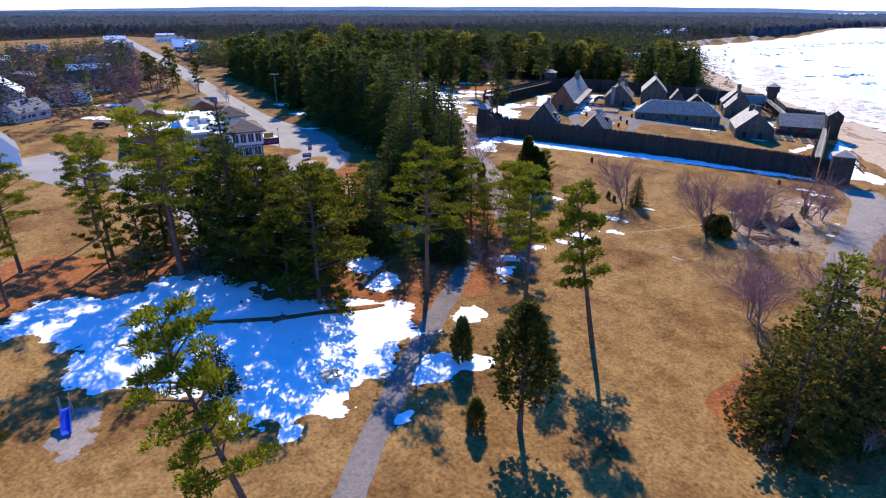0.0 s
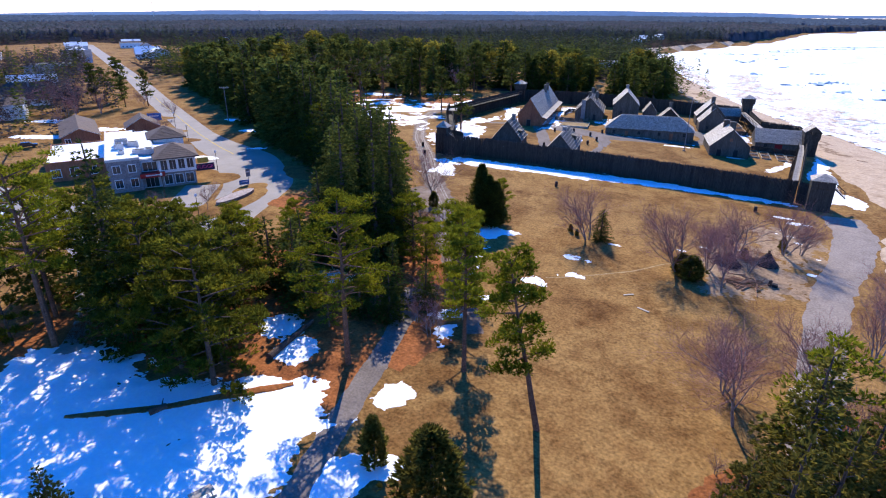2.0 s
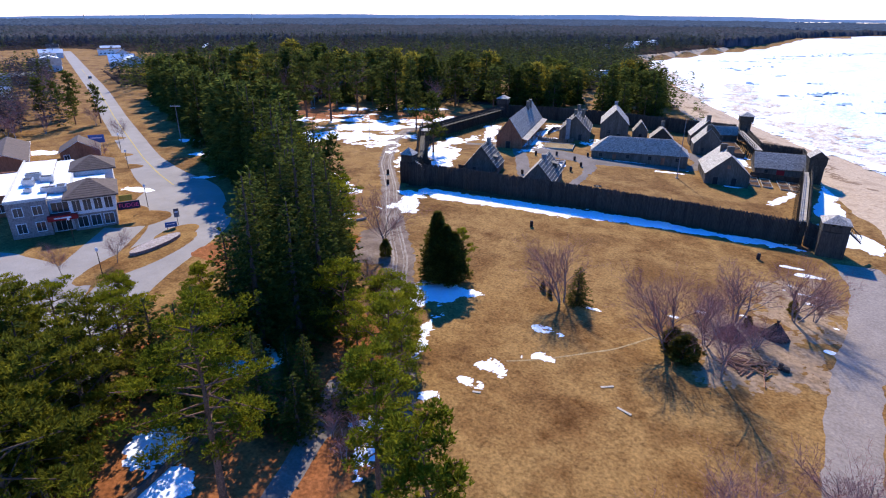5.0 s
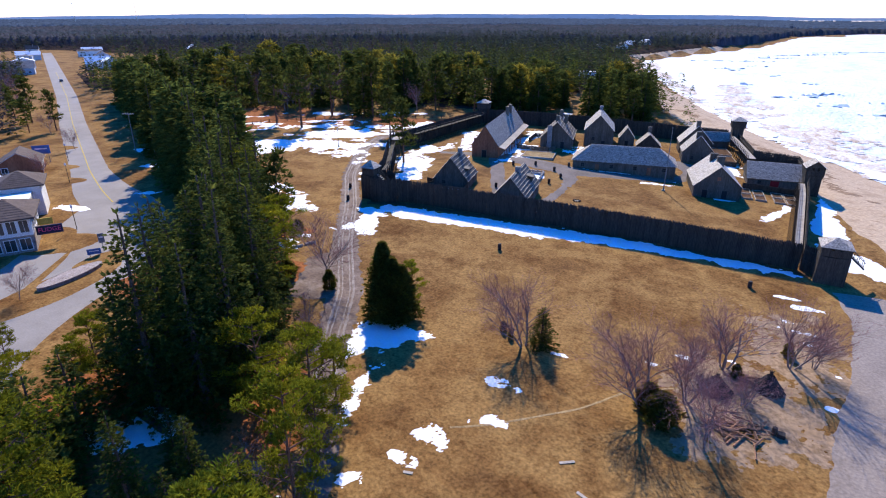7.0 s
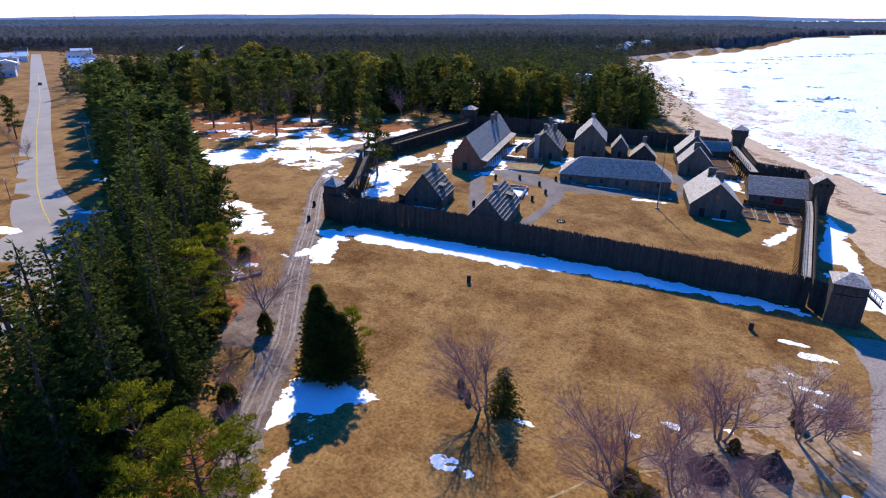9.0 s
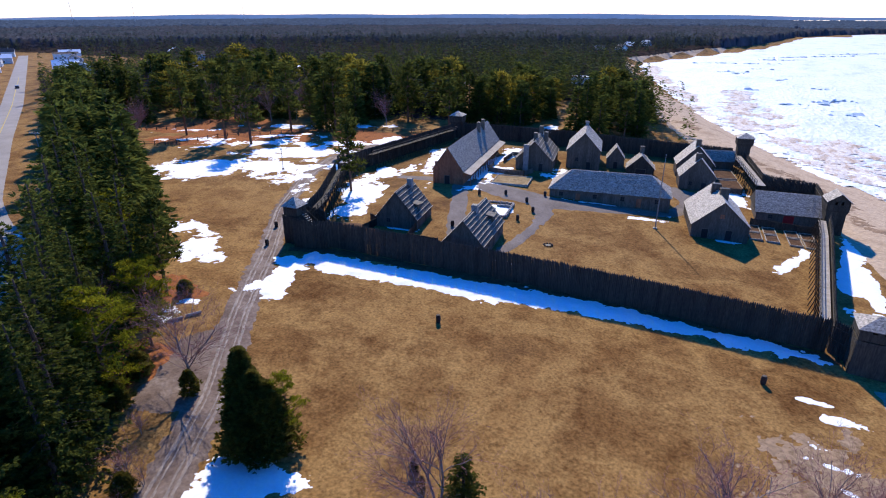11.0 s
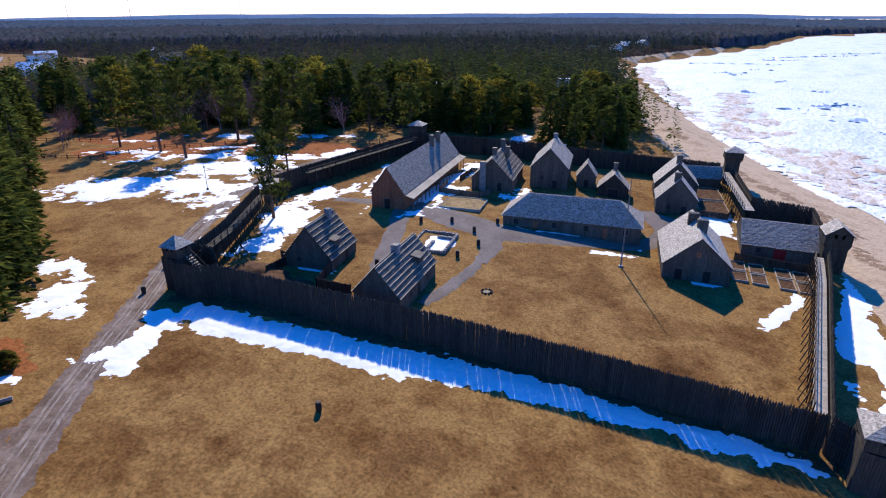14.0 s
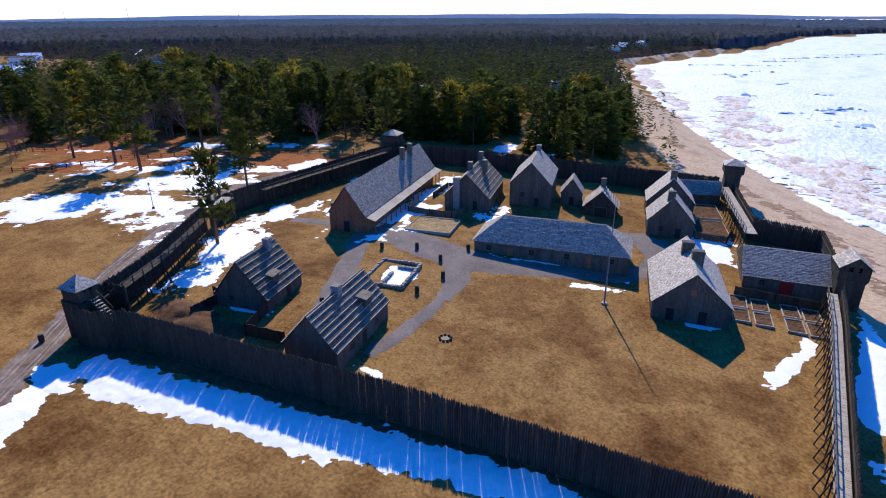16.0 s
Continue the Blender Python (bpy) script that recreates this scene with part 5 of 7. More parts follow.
# woods between street and field
rng = random.Random(5)
WOOD = [(-92, 34), (-75, 35), (-63, 40), (-51, 44), (-45, 48), (-44, 58), (-43, 66), (-45, 80), (-54, 91), (-64, 102), (-77, 117), (-102, 136), (-131, 151), (-180, 178), (-250, 214),
        (-254, 208), (-182, 167), (-137, 141), (-110, 127), (-84, 111), (-62, 95), (-62, 86), (-72, 74), (-84, 62), (-98, 50), (-104, 40)]


def inside(x, y, ring):
    hit = False
    for (xa, ya), (xb, yb) in zip(ring, ring[1:] + ring[:1]):
        if (ya > y) != (yb > y) and x < (xb - xa) * (y - ya) / (yb - ya) + xa:
            hit = not hit
    return hit


placed = []
for x, y, h, p, wide in ((-64.6, 40.4, 21.5, NEARPIN[1], 1.0), (-59.0, 45.4, 23.0, NEARSPR[0], 1.1), (-71.0, 44.0, 18.0, NEARPIN[1], 0.9), (-77.0, 38.5, 16.5, NEARPIN[1], 0.9), (-64.0, 48.0, 16.5, CED[3], 1.0), (-58, 52, 14, CED[3], 1.0), (-66, 54, 12.5, CED[3], 1.0), (-72.5, 49.5, 13.5, CED[3], 1.0), (-49, 50.4, 14, CED[3], 0.95),
                         (-54.6, 46.2, 16.0, CED[3], 1.0), (-49.6, 45.0, 13.5, CED[3], 1.0), (-44.4, 44.8, 16.8, CED[3], 1.0), (-46.5, 47.6, 13.0, CED[3], 1.0), (-68.5, 38.0, 12.0, CED[3], 0.7), (-73.5, 36.0, 10.0, CED[3], 0.7),
                         (-35.2, 55.0, 18.6, NEARPIN[1], 1.05), (-40.6, 64.5, 11.0, NEARSPR[1], 1.2), (-38.2, 68.6, 9.0, NEARSPR[1], 1.3), (-41.6, 69.6, 7.5, NEARSPR[1], 1.2),
                         (-50.4, 74.4, 21.8, NEARSPR[0], 1.1), (-46.8, 77.0, 19.0, NEARSPR[1], 1.2), (-53.6, 78.6, 20.5, NEARSPR[1], 1.25), (-47.4, 82.2, 22.6, NEARSPR[0], 1.05), (-58.0, 82.6, 19.5, NEARSPR[0], 1.05), (-52.6, 85.0, 22.5, NEARSPR[1], 1.3),
                         (-56.4, 89.0, 21.0, NEARSPR[0], 1.1), (-51.6, 90.0, 17.0, NEARSPR[1], 1.2), (-61.4, 92.4, 19.5, NEARSPR[0], 1.05), (-58.4, 95.2, 18.5, NEARSPR[1], 1.2), (-65.0, 97.0, 20.5, NEARSPR[1], 1.3), (-63.2, 101.6, 18.0, NEARSPR[0], 1.0), (-68.6, 101.8, 22.0, NEARSPR[0], 1.0),
                         (-29.8, 71.4, 14.6, NEARPIN[2], 0.66), (-32.2, 77.2, 8.5, NEARPIN[2], 0.9), (-35.6, 80.6, 11.5, NEARPIN[2], 0.95), (-42.6, 80.6, 11.0, NEARPIN[2], 1.0), (-36.0, 84.6, 8.0, NEARPIN[2], 0.9),
                         (-59.0, 99.6, 13.2, NEARPIN[2], 0.9), (-64.5, 108.4, 11.0, NEARPIN[2], 0.9), (-75.4, 118.8, 14.4, FAR[3], 1.0), (-70.5, 113.6, 8.5, NEARPIN[2], 0.8),
                         (-60.2, 74.4, 8.6, NEARPIN[2], 0.8), (-56.4, 70.4, 8.2, NEARPIN[2], 0.9), (-63.6, 66.4, 9.5, NEARPIN[2], 1.0), (-58.6, 62.6, 10.5, NEARPIN[2], 1.0), (-66.8, 60.6, 10.0, NEARPIN[2], 1.0), (-71.6, 54.6, 12.0, NEARPIN[2], 1.0), (-62.0, 55.6, 13.0, CED[3], 0.8),
                         (-76.4, 61.0, 8.0, NEARPIN[2], 1.0), (-54.2, 57.6, 12.5, CED[3], 0.8), (-51.0, 54.0, 13.0, CED[3], 0.9), (-70.6, 70.6, 5.5, NEARPIN[2], 0.9), (-66.4, 79.2, 4.5, NEARPIN[2], 1.0), (-80.6, 50.4, 13.5, NEARPIN[1], 0.8), (-86.5, 42.0, 15.5, NEARPIN[1], 0.9), (-95.0, 33.0, 14.5, NEARPIN[1], 0.9),
                         (-47.0, 61.5, 9.5, SPR[2], 1.5), (-50.6, 64.0, 11.0, SPR[2], 1.5), (-54.8, 63.6, 10.0, SPR[2], 1.6), (-53.0, 68.0, 10.0, SPR[2], 1.5), (-56.0, 52.6, 13.0, SPR[1], 1.5), (-60.6, 51.6, 14.0, SPR[1], 1.4), (-68.0, 48.6, 14.5, SPR[1], 1.4),
                         (-53.0, 49.0, 15.0, SPR[1], 1.4), (-76.0, 46.0, 12.0, SPR[2], 1.5), (-58.6, 58.0, 11.0, SPR[2], 1.5), (-41.6, 59.6, 6.0, PIN[1], 1.0), (-36.6, 65.2, 7.0, SPR[2], 1.6), (-34.2, 70.0, 6.5, SPR[2], 1.5), (-38.6, 77.6, 8.0, PIN[1], 1.0), (-62.6, 87.0, 17.0, SPR[0], 1.3), (-56.0, 85.6, 20.0, SPR[0], 1.3), (-60.6, 97.4, 19.0, SPR[0], 1.3),
                         (-55.4, 75.0, 14.0, SPR[1], 1.4), (-54.0, 92.6, 19.0, SPR[0], 1.3), (-66.0, 92.6, 16.0, SPR[0], 1.3), (-74.0, 24.0, 13.0, NEARPIN[1], 0.9), (-83.0, 29.5, 16.0, NEARPIN[1], 0.9), (-70, 12, 11, CED[0], 1.0), (-52, 10, 8.5, CED[0], 1.0), (-57, 7, 9.5, CED[0], 1.0)):
    plant(p, x, y, h, None, wide)
    placed.append((x, y))
for i in range(4200):
    x, y = rng.uniform(-254, -60), rng.uniform(100, 214)
    if not inside(x, y, WOOD) or any((x - a) ** 2 + (y - b) ** 2 < 9 + 8 * (y > 125) for a, b in placed):
        continue
    placed.append((x, y))
    q = rng.random()
    if q < 0.78:
        plant(SPR[rng.randint(0, 2)] if y < 122 else FAR[rng.randint(0, 1)], x, y, rng.uniform(15, 20) + 3 * (y < 150), None, rng.uniform(1.1, 1.4))
    elif q < 0.93:
        plant(PIN[rng.randint(0, 1)] if y < 122 else FAR[3], x, y, rng.uniform(10, 15))
    else:
        plant(THIN[rng.randint(0, 1)], x, y, rng.uniform(8, 13))
for x, y in ((-33.5, 66.5), (-35.5, 69.5), (-31.5, 67.5), (-36.5, 72.5), (-33, 73.5), (-30.5, 64.5), (-38.5, 66.5), (-44, 90), (-47.5, 93.5), (-43.5, 86.5), (-29, 70), (-32, 77), (-38, 83), (-46, 94), (-30, 66), (-52, 98), (-34, 72)):
    plant(THIN[1], x, y, rng.uniform(3.5, 6), None, 1.3)
for x, y, h in ((-90.4, 73.3, 6), (-87.5, 80.2, 6.5), (-152, 119, 7), (-175, 140, 8), (-205, 150, 8)):
    plant(BARE[2], x, y, h)

for x, y in ((-229, 121), (-222, 126), (-212, 125), (-207, 134), (-216, 131), (-235, 128), (-200, 122), (-243, 135), (-225, 136), (-250, 142)):
    plant(THIN[rng.randint(0, 1)], x, y, rng.uniform(10, 14), None, 1.3)
for x, y, h in ((-227, 145, 15), (-231, 158, 16), (-209, 154, 13), (-214, 148, 11)):
    plant(FAR[3], x, y, h)

# park
for i in range(210):
    x, y = rng.uniform(-262, -94), rng.uniform(198, 302)
    edge = float(np.interp(x, [-262, -190, -150, -120, -94], [196, 200, 212, 232, 246]))
    if y < edge or rng.random() < 0.55 and y < edge + 26:
        continue
    plant((FAR[0], FAR[1], FAR[3], FAR[3], FAR[2], FAR[0], FAR[4])[rng.randint(0, 6)] if rng.random() < 0.86 else THIN[rng.randint(0, 1)], x, y, rng.uniform(13, 22), None, rng.uniform(1.0, 1.35))
for x, y, h in ((-81.7, 171.4, 16.2), (-104.6, 200.0, 15), (-139.3, 197.2, 23), (-169.0, 197.6, 20), (-152.4, 199.0, 23)):
    plant(FAR[3], x, y, h)
for x, y in ((-183, 190), (-178, 186), (-190, 196)):
    plant(THIN[0], x, y, 13)
for i in range(60):
    x, y = rng.uniform(-100, -36), rng.uniform(258, 316)
    if abs(x + 66 + (y - 258) * 0.1) < 3.5:
        continue
    plant((FAR[0], FAR[1], FAR[1], FAR[3], FAR[4], FAR[0])[rng.randint(0, 5)], x, y, rng.uniform(10, 18), None, rng.uniform(1.0, 1.35))
# left of the street
for i in range(45):
    x, y = rng.uniform(-360, -185), rng.uniform(80, 220)
    if y > (x + 147) * -0.523 + 127 - 14:
        continue
    plant(THIN[rng.randint(0, 1)] if rng.random() < 0.75 else FAR[rng.randint(2, 3)], x, y, rng.uniform(9, 15))
for g in (SPR, PIN, CED, NEARSPR, NEARPIN, BARE, FAR, THIN):
    for o in g:
        for c in list(o.children_recursive) + [o]:
            bpy.data.objects.remove(c)


# ---- woods behind the fort ----
def grove(xs, ys, hs, mat, label, seed, wide=0.2, low=0.06, blades=120, rounded=False, size=1.0):
    """A thick stand of conifers as one mesh: every crown is a cone or dome of many drooping boughs."""
    rs = np.random.RandomState(seed)
    n = len(xs)
    zs = ground_z(xs, ys)
    q = rs.rand(n, blades) ** (0.85 if rounded else 1.25)
    prof = np.sin(np.pi * (0.18 + 0.8 * q)) ** 0.7 if rounded else (1 - q) ** 0.8
    h = hs[:, None]
    r = wide * h * prof * rs.uniform(0.45, 1.1, q.shape) + 0.15
    a = rs.rand(n, blades) * 2 * np.pi
    out = np.stack([np.cos(a), np.sin(a), rs.uniform(-0.45, 0.35, q.shape)], -1)
    c = np.stack([xs[:, None] + np.cos(a) * r, ys[:, None] + np.sin(a) * r, zs[:, None] + h * (low + (1 - low) * q)], -1)
    side = np.stack([-np.sin(a), np.cos(a), rs.uniform(-0.6, 0.6, q.shape)], -1) * rs.uniform(0.2, 0.42, q.shape)[..., None] * size
    ln = (rs.uniform(0.5, 1.1, q.shape) * (1.15 - 0.5 * q))[..., None] * size
    v = np.stack([c - out * ln, c + side, c + out * ln, c - side], 2).reshape(-1, 3)
    f = np.arange(len(v)).reshape(-1, 4)
    return tagged(raw("woods", v.tolist(), f.tolist(), mat), label, "woods", kind="stuff")


def beyond(x, y, ax, ay, reach):
    """How far a place lies from the open lane in front of a building at (ax, ay)."""
    d = math.hypot(ax + 3, ay - 105)
    ux, uy = (-3 - ax) / d, (105 - ay) / d
    t = np.clip((x - ax) * ux + (y - ay) * uy, -12, reach)
    return np.hypot(x - ax - ux * t, y - ay - uy * t)


def stand(n, x0, x1, y0, y1, seed):
    rs = np.random.RandomState(seed)
    x, y = rs.uniform(x0, x1, n), rs.uniform(y0, y1, n)
    inland = np.interp(y, SHORE_Y, SHORE_X) - x
    edge = np.interp(x, [-330, -262, -190, -150, -120, -94, -93, 0], [215, 215, 224, 236, 252, 262, 266, 266])
    keep = (y > edge) & (inland > 34) & (np.abs((x + 147) * 0.463 + (y - 127) * 0.886) > 14) & (np.abs(x + 66 + (y - 258) * 0.1) > 3.5) & (beyond(x, y, -274, 382, 70) > 15) & (beyond(x, y, -148, 352, 60) > 11) & (beyond(x, y, -307, 318, 60) > 12)
    return x[keep], y[keep], rs


rs = np.random.RandomState(41)
x, y = rs.uniform(-430, -168, 1500), rs.uniform(60, 330, 1500)
k = ((x + 147) * 0.463 + (y - 127) * 0.886 < -16) & ((x < -205) | (y < 104)) & (y < 128 + (-168 - x) * 0.55)
grove(x[k], y[k], rs.uniform(8, 13, k.sum()), FARBARE, "leafless grey woods beside the street", 42, 0.26, 0.2, 60, True)
x, y, k = x[k][::6] + 3, y[k][::6] + 2, None
grove(x, y, rs.uniform(11, 17, len(x)), SPRUCE, "dark spruces among leafless woods", 43, 0.19)
x, y, rs = stand(430, -320, -20, 215, 345, 31)
grove(x, y, rs.uniform(12, 20, len(x)), SPRUCE, "dense dark spruces behind the fort", 32, 0.19)
x, y, rs = stand(300, -320, -20, 215, 345, 33)
grove(x, y, rs.uniform(10, 17, len(x)), PARKPINE, "rounded pines among the spruces behind the fort", 34, 0.17, 0.3, 110, True)
x, y, rs = stand(30, -260, -20, 250, 340, 35)
grove(x, y, rs.uniform(9, 14, len(x)), GOLDPINE, "a few yellowish pines behind the fort", 36, 0.17, 0.15, 110, True)
x, y, rs = stand(600, -300, 40, 330, 520, 37)
grove(x, y, rs.uniform(11, 18, len(x)), SPRUCE, "dark spruce woods farther back", 38, 0.22, 0.1, 60)


# ---- distant woods ----
def wooded(x, y):
    """True off lake, beach, street, town, fort and park lawn."""
    inland = np.interp(y, SHORE_Y, SHORE_X) - x
    road = np.abs((x + 147) * 0.463 + (y - 127) * 0.886) > np.where(np.hypot(x, y) < 740, 14, 0)
    shore = np.interp(y, [300, 330, 450, 600, 1200], [36, 32, 18, 14, 20])
    return (inland > shore) & road & ~((y < 262) & (x > -262)) & ~((x < -180) & (y < 230)) & ((y > 338) | (x < -95)) & ~((x < -430) & (x > -700) & (y < 420) & (y > 200)) & (beyond(x, y, -274, 382, 70) > 15) & (beyond(x, y, -148, 352, 60) > 11) & (beyond(x, y, -307, 318, 60) > 12) & (beyond(x, y, -420, 302, 60) > 14)


def scatter(n, near, far, seed, bare=None):
    """Places in a wide fan ahead of the walk, kept off lake, beach, street, fort and park lawn; leafless woods thicken inland."""
    rs = np.random.RandomState(seed)
    r = np.sqrt(rs.uniform(near ** 2, far ** 2, n))
    a = rs.uniform(-0.42, 1.35, n)
    x, y = -np.sin(a) * r, np.cos(a) * r
    keep = wooded(x, y)
    if bare is not None:
        wild = np.sin(x * 0.013 + 1.7) * np.sin(y * 0.011) + 0.6 * np.sin(x * 0.031 + y * 0.024)
        leafless = smooth(-0.35, 0.45, (-x - 0.62 * (y - 90)) / 260 + 0.35 * wild)
        keep &= rs.rand(n) < (0.08 + 0.7 * leafless if bare else 1 - 0.6 * leafless)
    return x[keep], y[keep], rs


# nearer ring green, farther ring tinted blue for haze
for near, far, n, leaf, label, k in ((290, 560, 2100, FARGREEN, "dark green spruces behind the fort", 1), (540, 960, 3000, HAZETEAL, "dark haze-tinted spruces far behind the fort", 3)):
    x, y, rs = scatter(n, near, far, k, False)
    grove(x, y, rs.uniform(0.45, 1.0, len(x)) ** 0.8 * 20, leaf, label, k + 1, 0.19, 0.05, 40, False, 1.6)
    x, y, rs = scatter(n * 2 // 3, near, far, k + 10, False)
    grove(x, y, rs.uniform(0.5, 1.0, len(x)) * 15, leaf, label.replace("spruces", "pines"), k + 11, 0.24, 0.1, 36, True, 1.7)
x, y, rs = scatter(7000, 290, 1000, 15, True)
grove(x, y, rs.uniform(6, 11, len(x)), FARBARE, "leafless grey woods inland of the fort", 16, 0.34, 0.05, 30, True, 1.6)
x, y, rs = scatter(900, 300, 1000, 17)
grove(x, y, rs.uniform(9, 15, len(x)), FARGREEN, "single dark spruces among leafless woods", 18, 0.2, 0.05, 34, False, 1.7)


def canopy(name, near, far, rows, low, high, mat, label, seed):
    """The roof of the far woods as one uneven sheet, lifted to the height of the crowns and cut off at the shore."""
    az = np.linspace(-0.45, 1.4, 820)
    r = near * (far / near) ** np.linspace(0, 1, rows)
    A, R = np.meshgrid(az, r)
    rs = np.random.RandomState(seed)
    R = R * (1 + rs.uniform(-0.4, 0.4, R.shape) * math.log(far / near) / rows)
    x, y = -np.sin(A) * R, np.cos(A) * R
    ok = wooded(x, y)
    z = ground_z(x, y) + low + (high - low) * (rs.rand(*R.shape) ** 1.3 * 0.75 + 0.25 * np.sin(x * 0.021) * np.sin(y * 0.017))
    z[0] = ground_z(x[0], y[0])
    w = len(az)
    i = (np.arange(rows - 1)[:, None] * w + np.arange(w - 1)[None])
    z = np.where(ok, z, ground_z(x, y) - 0.6)
    i = i[ok[:-1, :-1] | ok[1:, 1:] | ok[1:, :-1] | ok[:-1, 1:]]
    f = np.stack([i, i + 1, i + 1 + w, i + w], 1)
    return tagged(raw(name, np.stack([x, y, z], -1).reshape(-1, 3).tolist(), f.tolist(), mat, shade=True), label, "woods", kind="stuff")


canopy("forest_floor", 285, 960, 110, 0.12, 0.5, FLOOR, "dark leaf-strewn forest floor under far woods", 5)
# two rings of canopy, the outer one bluer to stand for haze
canopy("woods", 900, 1900, 70, 6, 13, HAZEMIX, "haze-tinted far woods of leafless and green crowns", 3)
canopy("woods", 1850, 4600, 80, 8, 16, HAZEBLUE, "haze-tinted blue-green woods reaching to the horizon", 4)


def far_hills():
    """A ridge beyond the last woods, coloured blue to stand for haze."""
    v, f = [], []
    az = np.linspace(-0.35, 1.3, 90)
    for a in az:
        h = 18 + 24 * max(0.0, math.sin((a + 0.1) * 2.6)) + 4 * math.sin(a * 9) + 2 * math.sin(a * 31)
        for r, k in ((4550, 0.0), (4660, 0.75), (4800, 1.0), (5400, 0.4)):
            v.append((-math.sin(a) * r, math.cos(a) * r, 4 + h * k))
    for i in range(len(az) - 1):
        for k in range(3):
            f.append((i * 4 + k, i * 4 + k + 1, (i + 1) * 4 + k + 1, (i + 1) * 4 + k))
    return tagged(raw("backdrop_hills", v, f, HAZEHILL, shade=True), "haze-tinted blue hills along the horizon", "hills", kind="structure")


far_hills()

# ---- fort yard ----
GREYPOLE = material("painted_pole", [(0.16, 0.15, 0.14), (0.24, 0.22, 0.20)], 2.0, 0.6, 0.1)
BARREL = material("dark_barrel", [(0.025, 0.018, 0.014), (0.05, 0.035, 0.028)], 2.0, 0.8, 0.2)
METAL = material("grey_metal", [(0.35, 0.36, 0.37), (0.46, 0.47, 0.48)], 1.0, 0.4, 0.0, metal=0.6)


def lathe(profile, sides=12):
    """A turned shape from (radius, height) pairs."""
    s = Soup()
    v = [(r * math.cos(2 * math.pi * k / sides), r * math.sin(2 * math.pi * k / sides), z) for r, z in profile for k in range(sides)]
    f = [(i * sides + k, i * sides + (k + 1) % sides, (i + 1) * sides + (k + 1) % sides, (i + 1) * sides + k) for i in range(len(profile) - 1) for k in range(sides)]
    f += [tuple(range(sides))[::-1], tuple(range((len(profile) - 1) * sides, len(profile) * sides))]
    s.add(v, f)
    return s


def barrel(x, y):
    b = empty("barrel", pose(x, y, gz(x, y), 0, 0, x * 7), "dark wooden litter barrel standing on the ground", "barrel", "litter barrels")
    lathe([(0.27, -0.05), (0.32, 0.3), (0.34, 0.55), (0.32, 0.85), (0.28, 1.1)]).make("body", BARREL, b)
    for z in (0.2, 0.85):
        lathe([(0.325, z), (0.34, z), (0.34, z + 0.07), (0.325, z + 0.07)]).make("hoop", DARK, b)
    lathe([(0.25, 1.1), (0.25, 1.14), (0.12, 1.18)]).make("lid", BOARD, b)


for x, y in ((-37.4, 131.9), (1.9, 140.0), (-75.5, 139.0), (-64.2, 188.7), (-55.3, 183.2), (-44.5, 184.2), (-41.2, 179.0), (-42.1, 172.8), (-50.3, 186.4), (-42.6, 190.6), (-51.5, 163.0), (-80.5, 146.5)):
    barrel(x, y)

fp = empty("flagpole", pose(-17.9, 185.1, gz(-17.9, 185.1)), "tall bare grey flagpole on the parade lawn", "flagpole")
q = Soup()
q.bar((0, 0, -0.3), (0, 0, 8), 0.26, None, 8, 0.75)
q.bar((0, 0, 8), (0, 0, 14.6), 0.195, None, 8, 0.5)
q.make("pole", GREYPOLE, fp)
lathe([(0.02, 14.6), (0.1, 14.7), (0.1, 14.8), (0.02, 14.9)], 8).make("ball", GREYPOLE, fp)
q = Soup()
q.box(-0.35, -0.35, -0.2, 0.35, 0.35, 0.25)
q.make("footing", DECK, fp)

pit = empty("fire_pit", pose(-33.0, 164.6, gz(-33, 164.6)), "ring of stones round a dark fire pit", "fire pit")
for k in range(9):
    a = k * 0.698
    st = lathe([(0.05, -0.05), (0.2, 0.0), (0.19, 0.14), (0.08, 0.22)], 6).make("stone", BARREL, pit)
    st.location = (math.cos(a) * 0.75, math.sin(a) * 0.75, 0)
lathe([(0.6, -0.05), (0.55, 0.03)], 10).make("ash", DARK, pit)


def low_wall(parent, a, b, h, w, mat=None, name="wall"):
    """A rough course of stones from a to b."""
    d = math.hypot(b[0] - a[0], b[1] - a[1])
    n = max(2, int(d / 0.55))
    for i in range(n):
        s = Soup()
        t0, t1 = i / n, (i + 1) / n
        p, q = Vector((*a, 0)).lerp(Vector((*b, 0)), t0 + 0.01), Vector((*a, 0)).lerp(Vector((*b, 0)), t1 - 0.01)
        hh = h * random.uniform(0.75, 1.1)
        s.bar(p + Vector((0, 0, hh / 2 - 0.1)), q + Vector((0, 0, hh / 2 - 0.1)), w * random.uniform(0.85, 1.1), hh + 0.2)
        s.make("stone", mat or STONE, parent)


ru = empty("foundation", pose(-50.8, 171.2, gz(-48, 175), 0, 0, 11), "snow-filled stone foundation of a lost house", "ruin")
for a, b in (((0, 0), (6.4, 0)), ((6.4, 0), (6.4, 8.6)), ((6.4, 8.6), (0, 8.6)), ((0, 8.6), (0, 0)), ((3.2, 0), (3.2, 4.5)), ((3.2, 6.5), (6.4, 6.5))):
    low_wall(ru, a, b, 0.5, 0.45)


